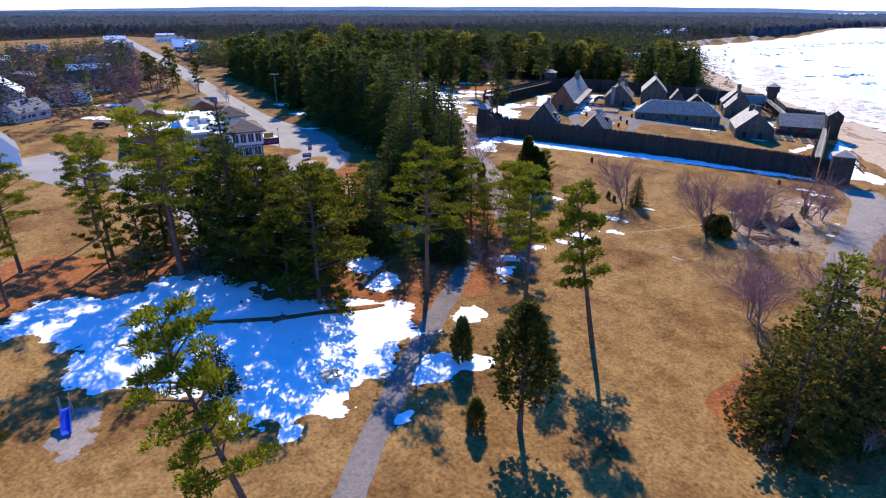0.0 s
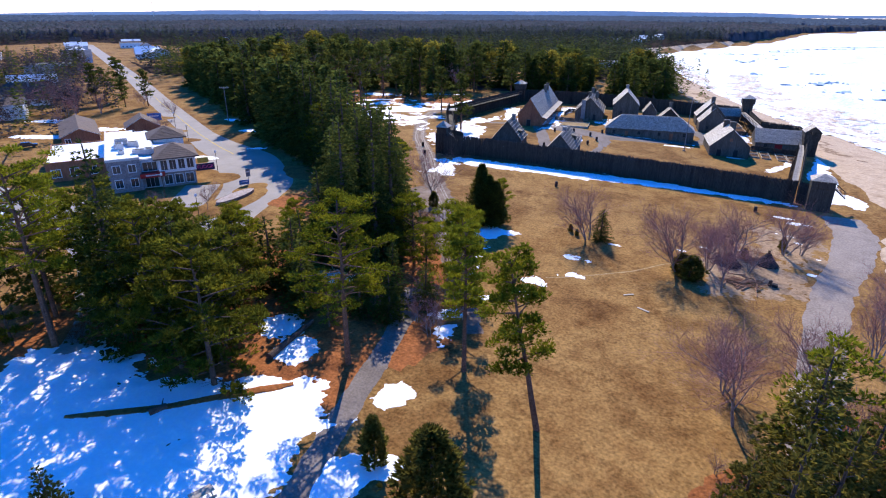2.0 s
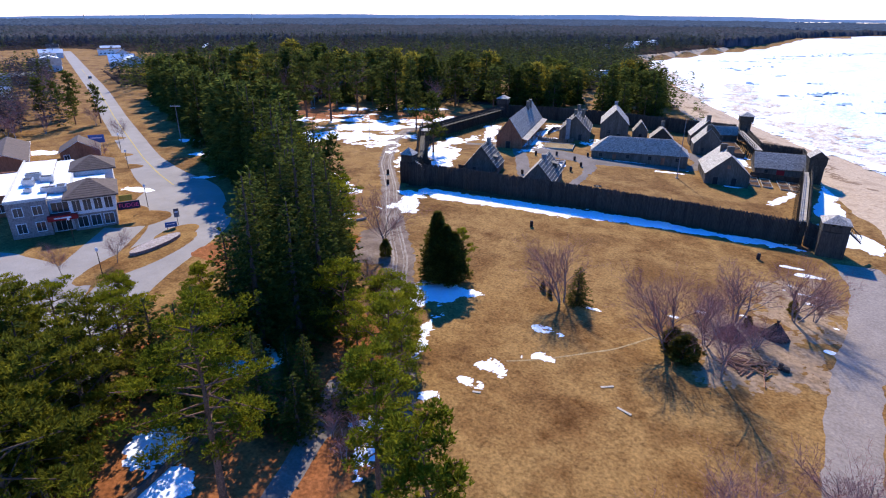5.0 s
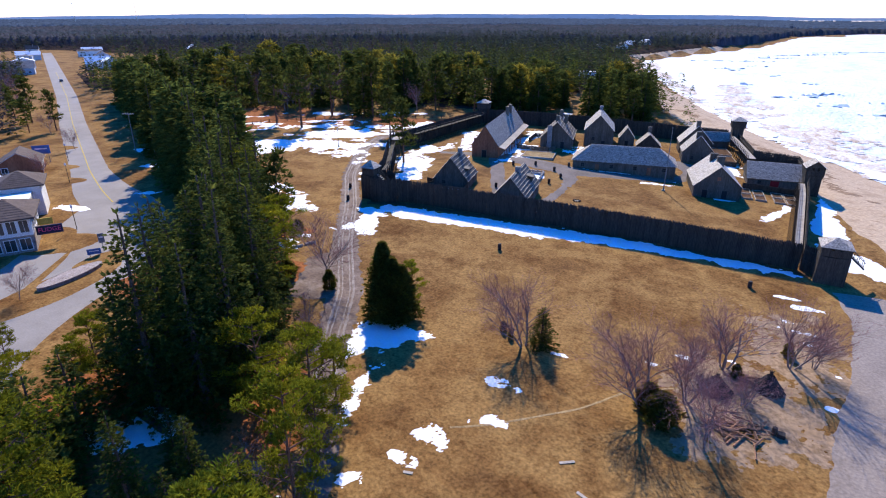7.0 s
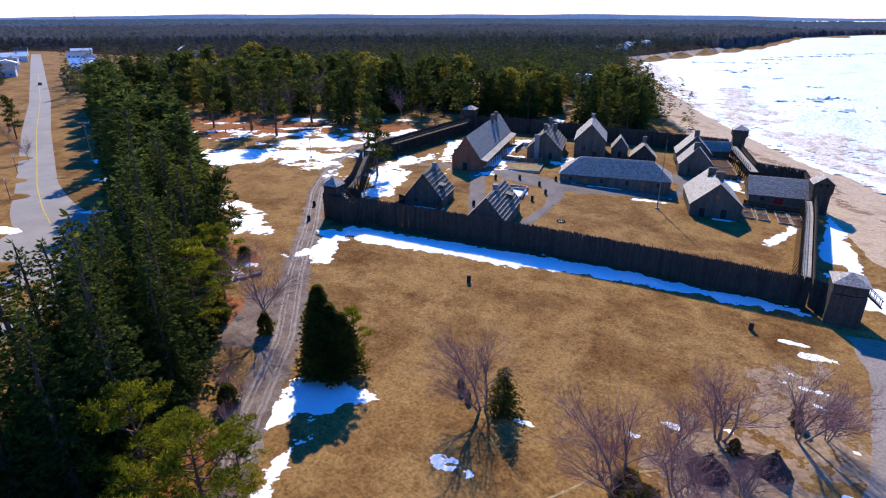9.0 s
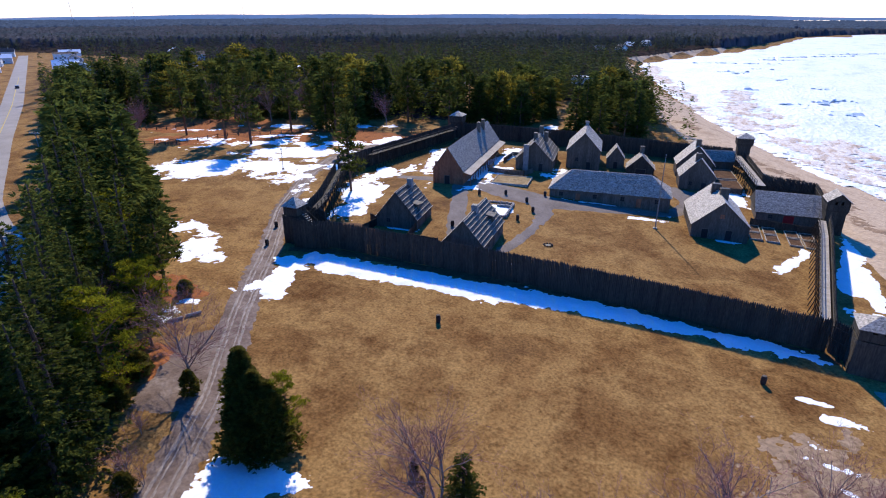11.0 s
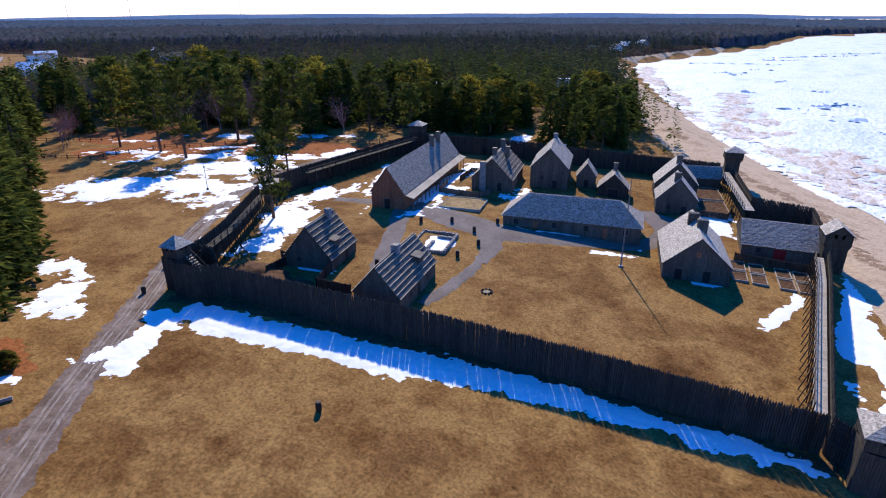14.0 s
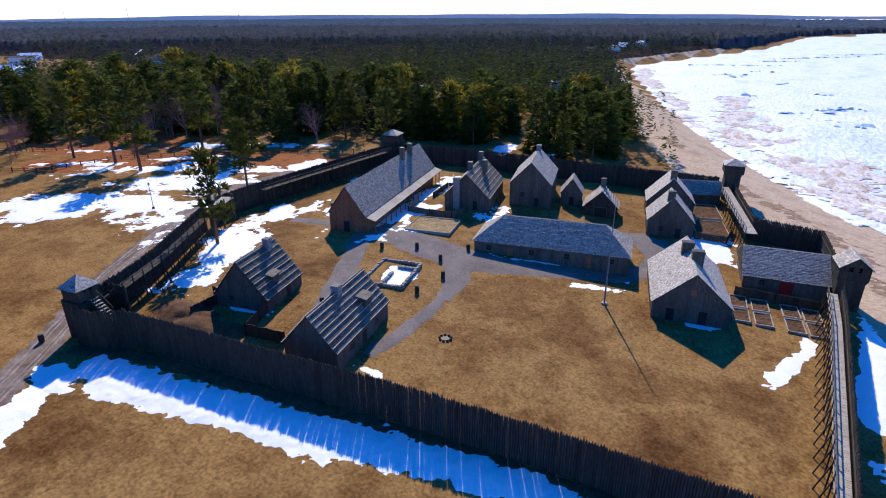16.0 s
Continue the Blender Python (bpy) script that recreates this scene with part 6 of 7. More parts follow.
def bed(x, y, turn, w, d, mat, label, rim=0.12):
    b = empty("garden_bed", pose(x, y, gz(x, y), 0, 0, turn), label, "garden bed", "garden beds")
    s = Soup()
    n, m = max(3, int(w / 0.35)), max(3, int(d / 0.35))
    v = [(0.1 + (w - 0.2) * i / n, 0.1 + (d - 0.2) * j / m, 0.06 + random.uniform(0, 0.13)) for j in range(m + 1) for i in range(n + 1)]
    s.add(v, [(j * (n + 1) + i, j * (n + 1) + i + 1, (j + 1) * (n + 1) + i + 1, (j + 1) * (n + 1) + i) for j in range(m) for i in range(n)])
    s.make("soil", mat, b)
    for x0, y0, x1, y1 in ((0, 0, w, rim), (0, d - rim, w, d), (0, rim, rim, d - rim), (w - rim, rim, w, d - rim)):
        e = Soup()
        e.box(x0, y0, -0.3, x1, y1, 0.28)
        e.make("edge_board", DECK, b)
    return b


bed(-56.6, 192.6, 11, 8.6, 7.6, STRAW, "straw-covered garden bed with board edges")
for i, u in enumerate((0.0, 2.9, 6.9, 9.6)):
    for j, w in enumerate((0.0, 4.4)):
        c, s_ = math.cos(radians(7)), math.sin(radians(7))
        bx, by = -1.2 + u * c - w * s_, 190.4 + u * s_ + w * c
        bed(bx, by, 7, 2.3, 3.9, SOIL, "raised plank garden bed with dead stalks")


def board_fence(line, h, label, mat=None):
    x0, y0 = line[0]
    o = Vector((x0, y0, gz(x0, y0)))
    f = empty("board_fence", pose(*o), label, "fence", "board fences")
    for (xa, ya), (xb, yb) in zip(line, line[1:]):
        d = math.hypot(xb - xa, yb - ya)
        n = int(d / 0.24)
        for i in range(n):
            p = [(xa + (xb - xa) * t, ya + (yb - ya) * t) for t in ((i + 0.03) / n, (i + 0.97) / n)]
            z = gz(*p[0])
            hh = h + random.uniform(-0.08, 0.08)
            s = Soup()
            s.bar((p[0][0] - o.x, p[0][1] - o.y, z + hh / 2 - 0.1 - o.z), (p[1][0] - o.x, p[1][1] - o.y, z + hh / 2 - 0.1 - o.z), 0.05, hh + 0.2)
            s.make("board", mat or OLDWOOD, f)
        for t in np.linspace(0, 1, max(2, int(d / 2.5))):
            x, y = xa + (xb - xa) * t, ya + (yb - ya) * t
            p = Soup()
            p.bar((x - o.x, y - o.y, gz(x, y) - 0.3 - o.z), (x - o.x, y - o.y, gz(x, y) + h + 0.1 - o.z), 0.14)
            p.make("post", OLDWOOD, f)


board_fence([(-57.5, 162.0), (-55.9, 155.6), (-54.9, 152.4), (-49.4, 153.4)], 1.7, "dark board fence between two cottages")
board_fence([(-66.4, 157.4), (-64.1, 157.4), (-64.4, 152.0)], 1.5, "short dark board fence beside a cottage")
board_fence([(-1.5, 199.0), (4.0, 199.7), (10.6, 200.6)], 1.6, "dark board fence in front of the stone store")
board_fence([(-62.6, 207.6), (-61.2, 201.2), (-52.4, 203.0), (-51.4, 207.0)], 1.2, "low plank fence round a house yard", BOARD)
board_fence([(-61.6, 212.0), (-62.4, 220.0), (-57.2, 222.0)], 1.2, "low plank fence round a house yard", BOARD)
board_fence([(-9.6, 220.0), (-4.0, 221.0), (-3.6, 228.0)], 1.4, "dark board fence round a kitchen garden")
bed(-9.2, 221.6, 13, 6.0, 9.6, SOIL, "bare brown kitchen garden plot")
bed(-11.6, 232.0, 13, 6.2, 9.6, SOIL, "bare brown kitchen garden plot")

gate = empty("stockade_gate", pose(-90.0, 178.8, gz(-90, 178.8), 0, 0, 112), "timber gate frame in the stockade wall", "gate")
for u in (-2.1, 2.1):
    q = Soup()
    q.bar((u, 0, -0.3), (u, 0, 6.4), 0.38)
    q.bar((u, -2.4, -0.3), (u, -2.4, 5.4), 0.3)
    q.bar((u, 0, 4.4), (u, -2.4, 4.4), 0.25)
    q.make("post", OLDWOOD, gate)
for z in (4.5, 6.2):
    q = Soup()
    q.bar((-2.6, 0, z), (2.6, 0, z), 0.3)
    q.make("lintel", OLDWOOD, gate)
for k in range(14):
    q = Soup()
    q.box(-2.4 + k * 0.345, -2.7, 4.55, -2.4 + k * 0.345 + 0.32, 0.2, 4.62)
    q.make("platform_board", DECK, gate)
for sg in (-1, 1):
    q = Soup()
    for k in range(6):
        q.box(sg * 1.0 - 0.95 + k * 0.31, -0.06, 0.05, sg * 1.0 - 0.95 + k * 0.31 + 0.3, 0.06, 4.2)
    q.make("gate_leaf", OLDWOOD, gate)

# ---- field, camp, shore ----
LOG = material("split_logs", [(0.20, 0.095, 0.05), (0.36, 0.20, 0.115)], 1.5, 0.9, 0.3, vary=0.35)
CANVAS = material("dark_hides", [(0.02, 0.018, 0.018), (0.05, 0.045, 0.042)], 1.5, 0.9, 0.3)


def wigwam(x, y, r, h, seed, label):
    rng = random.Random(seed)
    w = empty("wigwam", pose(x, y, gz(x, y)), label, "wigwam", "camp shelters")
    for k in range(16):
        a = k * 2 * math.pi / 16 + rng.uniform(-0.1, 0.1)
        p = Soup()
        p.bar((math.cos(a) * r, math.sin(a) * r, -0.1), (-math.cos(a) * 0.25, -math.sin(a) * 0.25, h * rng.uniform(1.0, 1.15)), 0.09, None, 5, 0.6)
        p.make("pole", OLDWOOD, w)
    s = Soup()
    n = 12
    v = [(math.cos(2 * math.pi * k / n) * q, math.sin(2 * math.pi * k / n) * q, z) for q, z in ((r * 0.93, 0.05), (r * 0.6, h * 0.38), (r * 0.22, h * 0.82)) for k in range(n)]
    s.add(v, [(j * n + k, j * n + (k + 1) % n, (j + 1) * n + (k + 1) % n, (j + 1) * n + k) for j in range(2) for k in range(n) if k not in (2, 3) or j])
    s.make("cover", CANVAS, w)


wigwam(4.6, 111.9, 1.9, 2.3, 1, "dark pole shelter leaning to a point")
wigwam(-0.8, 108.6, 2.1, 2.0, 2, "low dark bark-covered camp shelter")


def log_pile(x, y, n, spread, seed):
    rng = random.Random(seed)
    p = empty("log_pile", pose(x, y, gz(x, y)), "loose heap of split logs and planks", "log pile", "log piles")
    for k in range(n):
        a, u, w = rng.uniform(-0.5, 0.5) + (1.6 if rng.random() < 0.3 else 0), rng.gauss(0, spread), rng.gauss(0, spread * 0.6)
        ln = rng.uniform(0.7, 1.5)
        z = 0.1 + 0.28 * max(0, 1 - math.hypot(u, w) / spread) * rng.random()
        s = Soup()
        s.bar((u - math.cos(a) * ln, w - math.sin(a) * ln, z), (u + math.cos(a) * ln, w + math.sin(a) * ln, z + rng.uniform(-0.05, 0.15)), rng.uniform(0.1, 0.24), None, 6, 0.9)
        s.make("log", LOG, p)


log_pile(0.6, 101.6, 34, 1.6, 1)
log_pile(2.6, 103.4, 22, 1.2, 2)
log_pile(3.2, 112.6, 18, 1.3, 3)
for x, y, a, ln in ((-12.2, 88.9, 35, 1.5), (-9.6, 85.6, -20, 1.7), (-24.5, 80.2, 15, 0.9)):
    s = Soup()
    s.box(-ln / 2, -0.15, 0, ln / 2, 0.15, 0.06)
    b = s.make("plank", DECK)
    b.matrix_world = pose(x, y, gz(x, y) + 0.01, 0, 0, a)
    tagged(b, "pale loose board lying on dry grass", "plank", "loose boards")
bn = empty('log_bench', pose(-66.8, 114.9, gz(-66.8, 114.9), 0, 0, 62), 'two pale sawn logs lying beside the track', 'log')
for k in (-1.2, 1.2):
    s = Soup()
    s.bar((k - 1.0, 0.1 * k, 0.2), (k + 1.0, 0.1 * k, 0.22), 0.45, None, 8)
    s.make('log', DECK, bn)
for x, y, a, ln, r in ((-43.4, 55.2, 96, 8.4, 0.42), (-49.5, 72.6, -12, 4.5, 0.4), (-45.5, 39.2, 60, 1.6, 0.4)):
    fl = empty("fallen_log", pose(x, y, gz(x, y) + 0.3, 0, 0, a), "fallen grey tree trunk lying on snow and leaves", "log", "fallen logs")
    s = Soup()
    s.bar((-ln / 2, 0, 0), (ln / 2, 0.2, 0.05), 2 * r, None, 8, 0.7)
    s.make("trunk", BARK, fl)
    s = Soup()
    s.bar((ln * 0.2, 0.05, 0.1), (ln * 0.4, 0.9, 0.5), 0.18, None, 5, 0.4)
    s.make("broken_limb", BARK, fl)
stump = empty("stump", pose(5.2, 103.6, gz(5.2, 103.6)), "dark charred stump and pot stand", "stump")
lathe([(0.3, -0.1), (0.26, 0.3), (0.25, 0.9)], 8).make("trunk", BARK, stump)
q = Soup()
q.box(0.3, -0.4, 0.0, 1.0, 0.3, 0.45)
q.make("kettle_box", CANVAS, stump)


def picnic_table(x, y, turn, label):
    t = empty("picnic_table", pose(x, y, gz(x, y), 0, 0, turn), label, "picnic table", "picnic tables")
    for k in range(5):
        s = Soup()
        s.box(-0.9, -0.37 + k * 0.15, 0.73, 0.9, -0.37 + k * 0.15 + 0.14, 0.77)
        s.make("top_board", DECK, t)
    for sg in (-1, 1):
        s = Soup()
        s.box(-0.9, sg * 0.7 - 0.13, 0.43, 0.9, sg * 0.7 + 0.13, 0.47)
        s.make("seat", DECK, t)
    for u in (-0.65, 0.65):
        s = Soup()
        s.bar((u, -0.75, 0), (u, -0.2, 0.73), 0.09)
        s.bar((u, 0.75, 0), (u, 0.2, 0.73), 0.09)
        s.bar((u, -0.8, 0.4), (u, 0.8, 0.4), 0.08)
        s.make("leg_frame", DECK, t)


picnic_table(-33.6, 34.4, 70, "weathered picnic table standing in snow")
picnic_table(8.2, 75.2, 80, "pale picnic table beside the shore path")
BLUE = material("blue_plastic", [(0.008, 0.045, 0.40), (0.012, 0.06, 0.50)], 1.0, 0.5, 0.1)
sl = empty("playground_slide", pose(-47.9, 16.8, gz(-47.9, 16.8), 0, 0, -30), "small blue plastic slide with a metal frame", "slide")
s = Soup()
s.prism([(-1.2, 1.1), (-0.8, 1.15), (0.9, 0.25), (1.4, 0.18), (1.4, 0.1), (0.85, 0.15), (-0.8, 1.03), (-1.2, 1.0)], -0.35, 0.35)
for v in (-0.38, 0.32):
    s.prism([(-1.2, 1.3), (-0.8, 1.35), (0.9, 0.45), (1.4, 0.36), (1.4, 0.1), (0.85, 0.15), (-0.8, 1.03), (-1.2, 1.0)], v, v + 0.06)
s.make("chute", BLUE, sl)
for u, v in ((-1.3, -0.4), (-1.3, 0.4), (-2.0, -0.4), (-2.0, 0.4)):
    s = Soup()
    s.bar((u, v, -0.1), (u, v, 2.0), 0.07, None, 6)
    s.make("post", METAL, sl)


def rail_fence(line, label):
    x0, y0 = line[0]
    o = Vector((x0, y0, gz(x0, y0)))
    f = empty("rail_fence", pose(*o), label, "fence", "park fences")
    pts = []
    for (xa, ya), (xb, yb) in zip(line, line[1:]):
        n = max(1, int(math.hypot(xb - xa, yb - ya) / 3.2))
        pts += [(xa + (xb - xa) * i / n, ya + (yb - ya) * i / n) for i in range(n)]
    pts.append(line[-1])
    for i, (x, y) in enumerate(pts):
        s = Soup()
        z = gz(x, y) - o.z
        s.bar((x - o.x, y - o.y, z - 0.3), (x - o.x, y - o.y, z + 1.25), 0.3, None, 6, 0.85)
        s.make("post", BARK, f)
        if i:
            u, w = pts[i - 1]
            for h in (0.45, 0.95):
                s = Soup()
                s.bar((u - o.x, w - o.y, gz(u, w) - o.z + h), (x - o.x, y - o.y, z + h), 0.13, None, 5)
                s.make("rail", BARK, f)


rail_fence([(-190, 172), (-161.4, 183.8), (-155.7, 202.8), (-138.1, 219.0), (-118, 232), (-100, 240)], "dark log post and rail fence in the park")
rail_fence([(-205, 186), (-182.9, 200.5), (-177.5, 233.6), (-160, 250)], "dark log post and rail fence under pines")

lp = empty("lamp_post", pose(-108.9, 178.7, gz(-108.9, 178.7)), "thin dark lamp post on the park lawn", "lamp post")
s = Soup()
s.bar((0, 0, -0.2), (0, 0, 5.0), 0.14, None, 8, 0.7)
s.make("pole", BARREL, lp)
lathe([(0.3, -0.1), (0.28, 0.3), (0.12, 0.5)], 8).make("foot", BARREL, lp)
lathe([(0.06, 5.0), (0.2, 5.15), (0.17, 5.5), (0.04, 5.65)], 8).make("lantern", METAL, lp)


def utility_pole(x, y, turn):
    u = empty("utility_pole", pose(x, y, gz(x, y), 0, 0, turn), "tall grey wooden utility pole with a cross arm", "utility pole")
    s = Soup()
    s.bar((0, 0, -0.5), (0, 0, 11.2), 0.34, None, 8, 0.65)
    s.make("pole", GREYPOLE, u)
    s = Soup()
    s.box(-1.6, -0.08, 10.75, 1.6, 0.08, 10.95)
    s.make("cross_arm", DECK, u)
    for k in (-1.4, -0.7, 0.7, 1.4):
        i = lathe([(0.05, 10.95), (0.08, 11.05), (0.04, 11.2)], 6).make("insulator", METAL, u)
        i.location = (k, 0, 0)


utility_pole(-156.2, 146.2, 25)

# ---- shops along the street ----
STUCCO = material("cream_stucco", [(0.50, 0.48, 0.44), (0.62, 0.60, 0.56)], 0.5, 0.9, 0.2)
WHITE = material("white_paint", [(0.70, 0.70, 0.70), (0.80, 0.80, 0.79)], 0.5, 0.6, 0.05)
COBBLE = material("stone_facing", [(0.13, 0.115, 0.11), (0.30, 0.26, 0.24), (0.20, 0.18, 0.18)], 1.6, 0.9, 0.5, 4.0, 0.3)
BROWNROOF = material("brown_shingles", [(0.075, 0.052, 0.045), (0.12, 0.088, 0.075)], 0.9, 0.9, 0.3, 6.0, 0.3)
GREYROOF = material("grey_roofing", [(0.14, 0.14, 0.15), (0.22, 0.22, 0.23)], 0.7, 0.9, 0.3, 5.0, 0.3)
GLASS = material("window_glass", [(0.02, 0.026, 0.03), (0.05, 0.06, 0.065)], 0.6, 0.12, 0.0, spec=0.6)
CLAP = material("pale_siding", [(0.42, 0.44, 0.47), (0.56, 0.57, 0.58)], 0.4, 0.8, 0.2, stretch=(1, 1, 6))
NAVY = material("navy_sign", [(0.01, 0.012, 0.05), (0.015, 0.018, 0.07)], 1, 0.5, 0)
PINK = material("pink_letters", [(0.75, 0.08, 0.25), (0.8, 0.1, 0.3)], 1, 0.5, 0)
SIGNBLUE = material("sign_blue", [(0.04, 0.12, 0.32), (0.06, 0.16, 0.40)], 1, 0.5, 0)


def box_part(name, mat, parent, *b, label=""):
    s = Soup()
    s.box(*b)
    return s.make(name, mat, parent, label)


def window(parent, x0, z0, x1, z1, y, axis_x=True, proud=0.07, frame=None, bars=1):
    """A framed window on a wall at y (along x) or at x (along y)."""
    def slab(s, a0, a1, d0, d1, b0, b1):
        if axis_x:
            s.box(a0, min(y - d0, y - d1), b0, a1, max(y - d0, y - d1), b1)
        else:
            s.box(min(y + d0, y + d1), a0, b0, max(y + d0, y + d1), a1, b1)
    g, f = Soup(), Soup()
    slab(g, x0, x1, -0.02, proud - 0.03, z0, z1)
    for q in ((x0 - 0.12, x0, z0, z1), (x1, x1 + 0.12, z0, z1), (x0 - 0.12, x1 + 0.12, z1, z1 + 0.12), (x0 - 0.12, x1 + 0.12, z0 - 0.12, z0)):
        slab(f, q[0], q[1], -0.02, proud + 0.03, q[2], q[3])
    for k in range(bars):
        c = x0 + (x1 - x0) * (k + 1) / (bars + 1)
        slab(f, c - 0.03, c + 0.03, 0, proud, z0, z1)
    w = g.make("window", GLASS, parent)
    f.make("frame", frame or WHITE, w)


def hip_cap(parent, x0, y0, x1, y1, z, rise, over=0.8, mat=None):
    c = ((x0 + x1) / 2, (y0 + y1) / 2, z + rise)
    n = 9
    s = Soup()
    for k in range(n):
        p, q = 1 - k / n, 1 - (k + 1) / n
        ring = lambda t: [(c[0] + (sx * ((x1 - x0) / 2 + over)) * t, c[1] + (sy * ((y1 - y0) / 2 + over)) * t) for sx, sy in ((-1, -1), (1, -1), (1, 1), (-1, 1))]
        a, b = z + rise * (1 - p), z + rise * (1 - q)
        s.add([(*v, a + 0.06) for v in ring(p)] + [(*v, b + 0.02) for v in ring(q)] + [(*v, a - 0.03) for v in ring(p)],
              [(j, (j + 1) % 4, 4 + (j + 1) % 4, 4 + j) for j in range(4)] + [(8 + j, 8 + (j + 1) % 4, (j + 1) % 4, j) for j in range(4)])
    s.add([(x0 - over, y0 - over, z - 0.2), (x1 + over, y0 - over, z - 0.2), (x1 + over, y1 + over, z - 0.2), (x0 - over, y1 + over, z - 0.2), (x0 - over, y0 - over, z), (x1 + over, y0 - over, z), (x1 + over, y1 + over, z), (x0 - over, y1 + over, z)],
          [(0, 3, 2, 1), (0, 1, 5, 4), (1, 2, 6, 5), (2, 3, 7, 6), (3, 0, 4, 7)])
    s.make("hip_roof", mat or BROWNROOF, parent)


shop = empty("shop_building", pose(-112.4, 77.6, gz(-112, 80), 0, 0, 58), "two-storey stone and white shop with a snowy flat roof", "shop")
box_part("wall", COBBLE, shop, 0, 0, -0.4, 6.0, 34, 6.4)
box_part("wall", CLAP, shop, 6.0, 1.2, -0.4, 9.4, 34, 6.0, label="pale recessed shop front wall")
box_part("wall", COBBLE, shop, 9.4, 0.3, -0.4, 16.2, 9.5, 3.1)
box_part("wall", WHITE, shop, 9.2, -0.1, 3.1, 16.4, 9.7, 6.0, label="white upper storey with tall windows")
box_part("wall", STUCCO, shop, 9.4, 9.5, -0.4, 15.0, 22, 5.0)
box_part("wall", WHITE, shop, 9.4, 22, -0.4, 16.4, 30, 6.0)
hip_cap(shop, 9.2, -0.1, 16.4, 9.7, 6.2, 2.2)
hip_cap(shop, 9.4, 22, 16.4, 30, 6.2, 2.2)
box_part("parapet", STUCCO, shop, -0.1, -0.1, 6.4, 6.1, 0.25, 6.9)
box_part("parapet", STUCCO, shop, -0.1, 0.25, 6.4, 0.2, 34, 6.9)
for x0, y0, x1, y1, z in ((0.2, 0.3, 6.0, 33.8, 6.4), (6.0, 1.6, 9.1, 33.8, 6.0), (9.4, 10.6, 15.0, 21.0, 5.0)):
    s = Soup()
    n, m = int(x1 - x0) + 1, int(y1 - y0) + 1
    s.add([(x0 + (x1 - x0) * i / n, y0 + (y1 - y0) * j / m, z + 0.05 + random.uniform(0, 0.12)) for j in range(m + 1) for i in range(n + 1)],
          [(j * (n + 1) + i, j * (n + 1) + i + 1, (j + 1) * (n + 1) + i + 1, (j + 1) * (n + 1) + i) for j in range(m) for i in range(n)])
    s.make("roof_snow", SNOW, shop)
for x, y, w, d, h in ((1.8, 11, 1.8, 2.4, 1.3), (4.4, 13, 2.2, 1.8, 1.1), (2.0, 15, 2.6, 1.6, 1.5), (5.0, 5.0, 2.6, 1.5, 0.9), (7.4, 4.4, 1.7, 2.6, 1.0), (2.4, 6.0, 1.2, 1.2, 0.8)):
    u = box_part("roof_unit", METAL, shop, x, y, 6.3, x + w, y + d, 6.4 + h)
    box_part("fan_cap", DARK, u, x + 0.25, y + 0.25, 6.4 + h, x + w - 0.25, y + d - 0.25, 6.44 + h)
for k in range(4):
    window(shop, 9.7 + k * 1.68, 3.7, 10.9 + k * 1.68, 5.7, -0.1, True)
for k in range(4):
    window(shop, 0.6 + k * 2.2, 3.7, 1.9 + k * 2.2, 5.7, 16.4, False)
for x in (1.0, 3.8):
    window(shop, x, 4.0, x + 1.3, 5.5, 0.0)
    window(shop, x, 1.0, x + 1.3, 2.6, 0.0)
window(shop, 6.4, 3.6, 9.0, 5.4, 1.2, True, bars=2)
window(shop, 6.5, 0.2, 8.9, 2.4, 1.2, True, bars=2)
for k in range(3):
    window(shop, 10.0 + k * 2.1, 0.6, 11.5 + k * 2.1, 2.5, 0.3)
s = Soup()
s.prism([(5.6, 3.5), (5.6, 2.6), (10.2, 2.6), (10.2, 3.5)], -0.9, 1.1)
aw = s.make("awning", RED, shop, "red cloth awning")
box_part("lettering_bar", WHITE, aw, 6.6, -0.93, 2.95, 9.2, -0.9, 3.2)
sg = box_part("sign", NAVY, shop, 16.5, 2.0, 2.2, 20.3, 2.2, 3.7, label="navy projecting sign with pink letters")
box_part("sign", YELLOW, shop, 17.0, 2.0, 3.9, 19.2, 2.2, 5.0, label="yellow board above the navy sign")
cu = bpy.data.curves.new("lettering", "FONT")
cu.body, cu.size, cu.extrude, cu.align_x, cu.align_y = "FUDGE", 1.05, 0.01, "CENTER", "CENTER"
cu.materials.append(PINK)
tx = new("lettering", cu)
tx.parent = sg
tx.matrix_local = pose(18.4, 1.98, 2.95, 90, 0, 0)


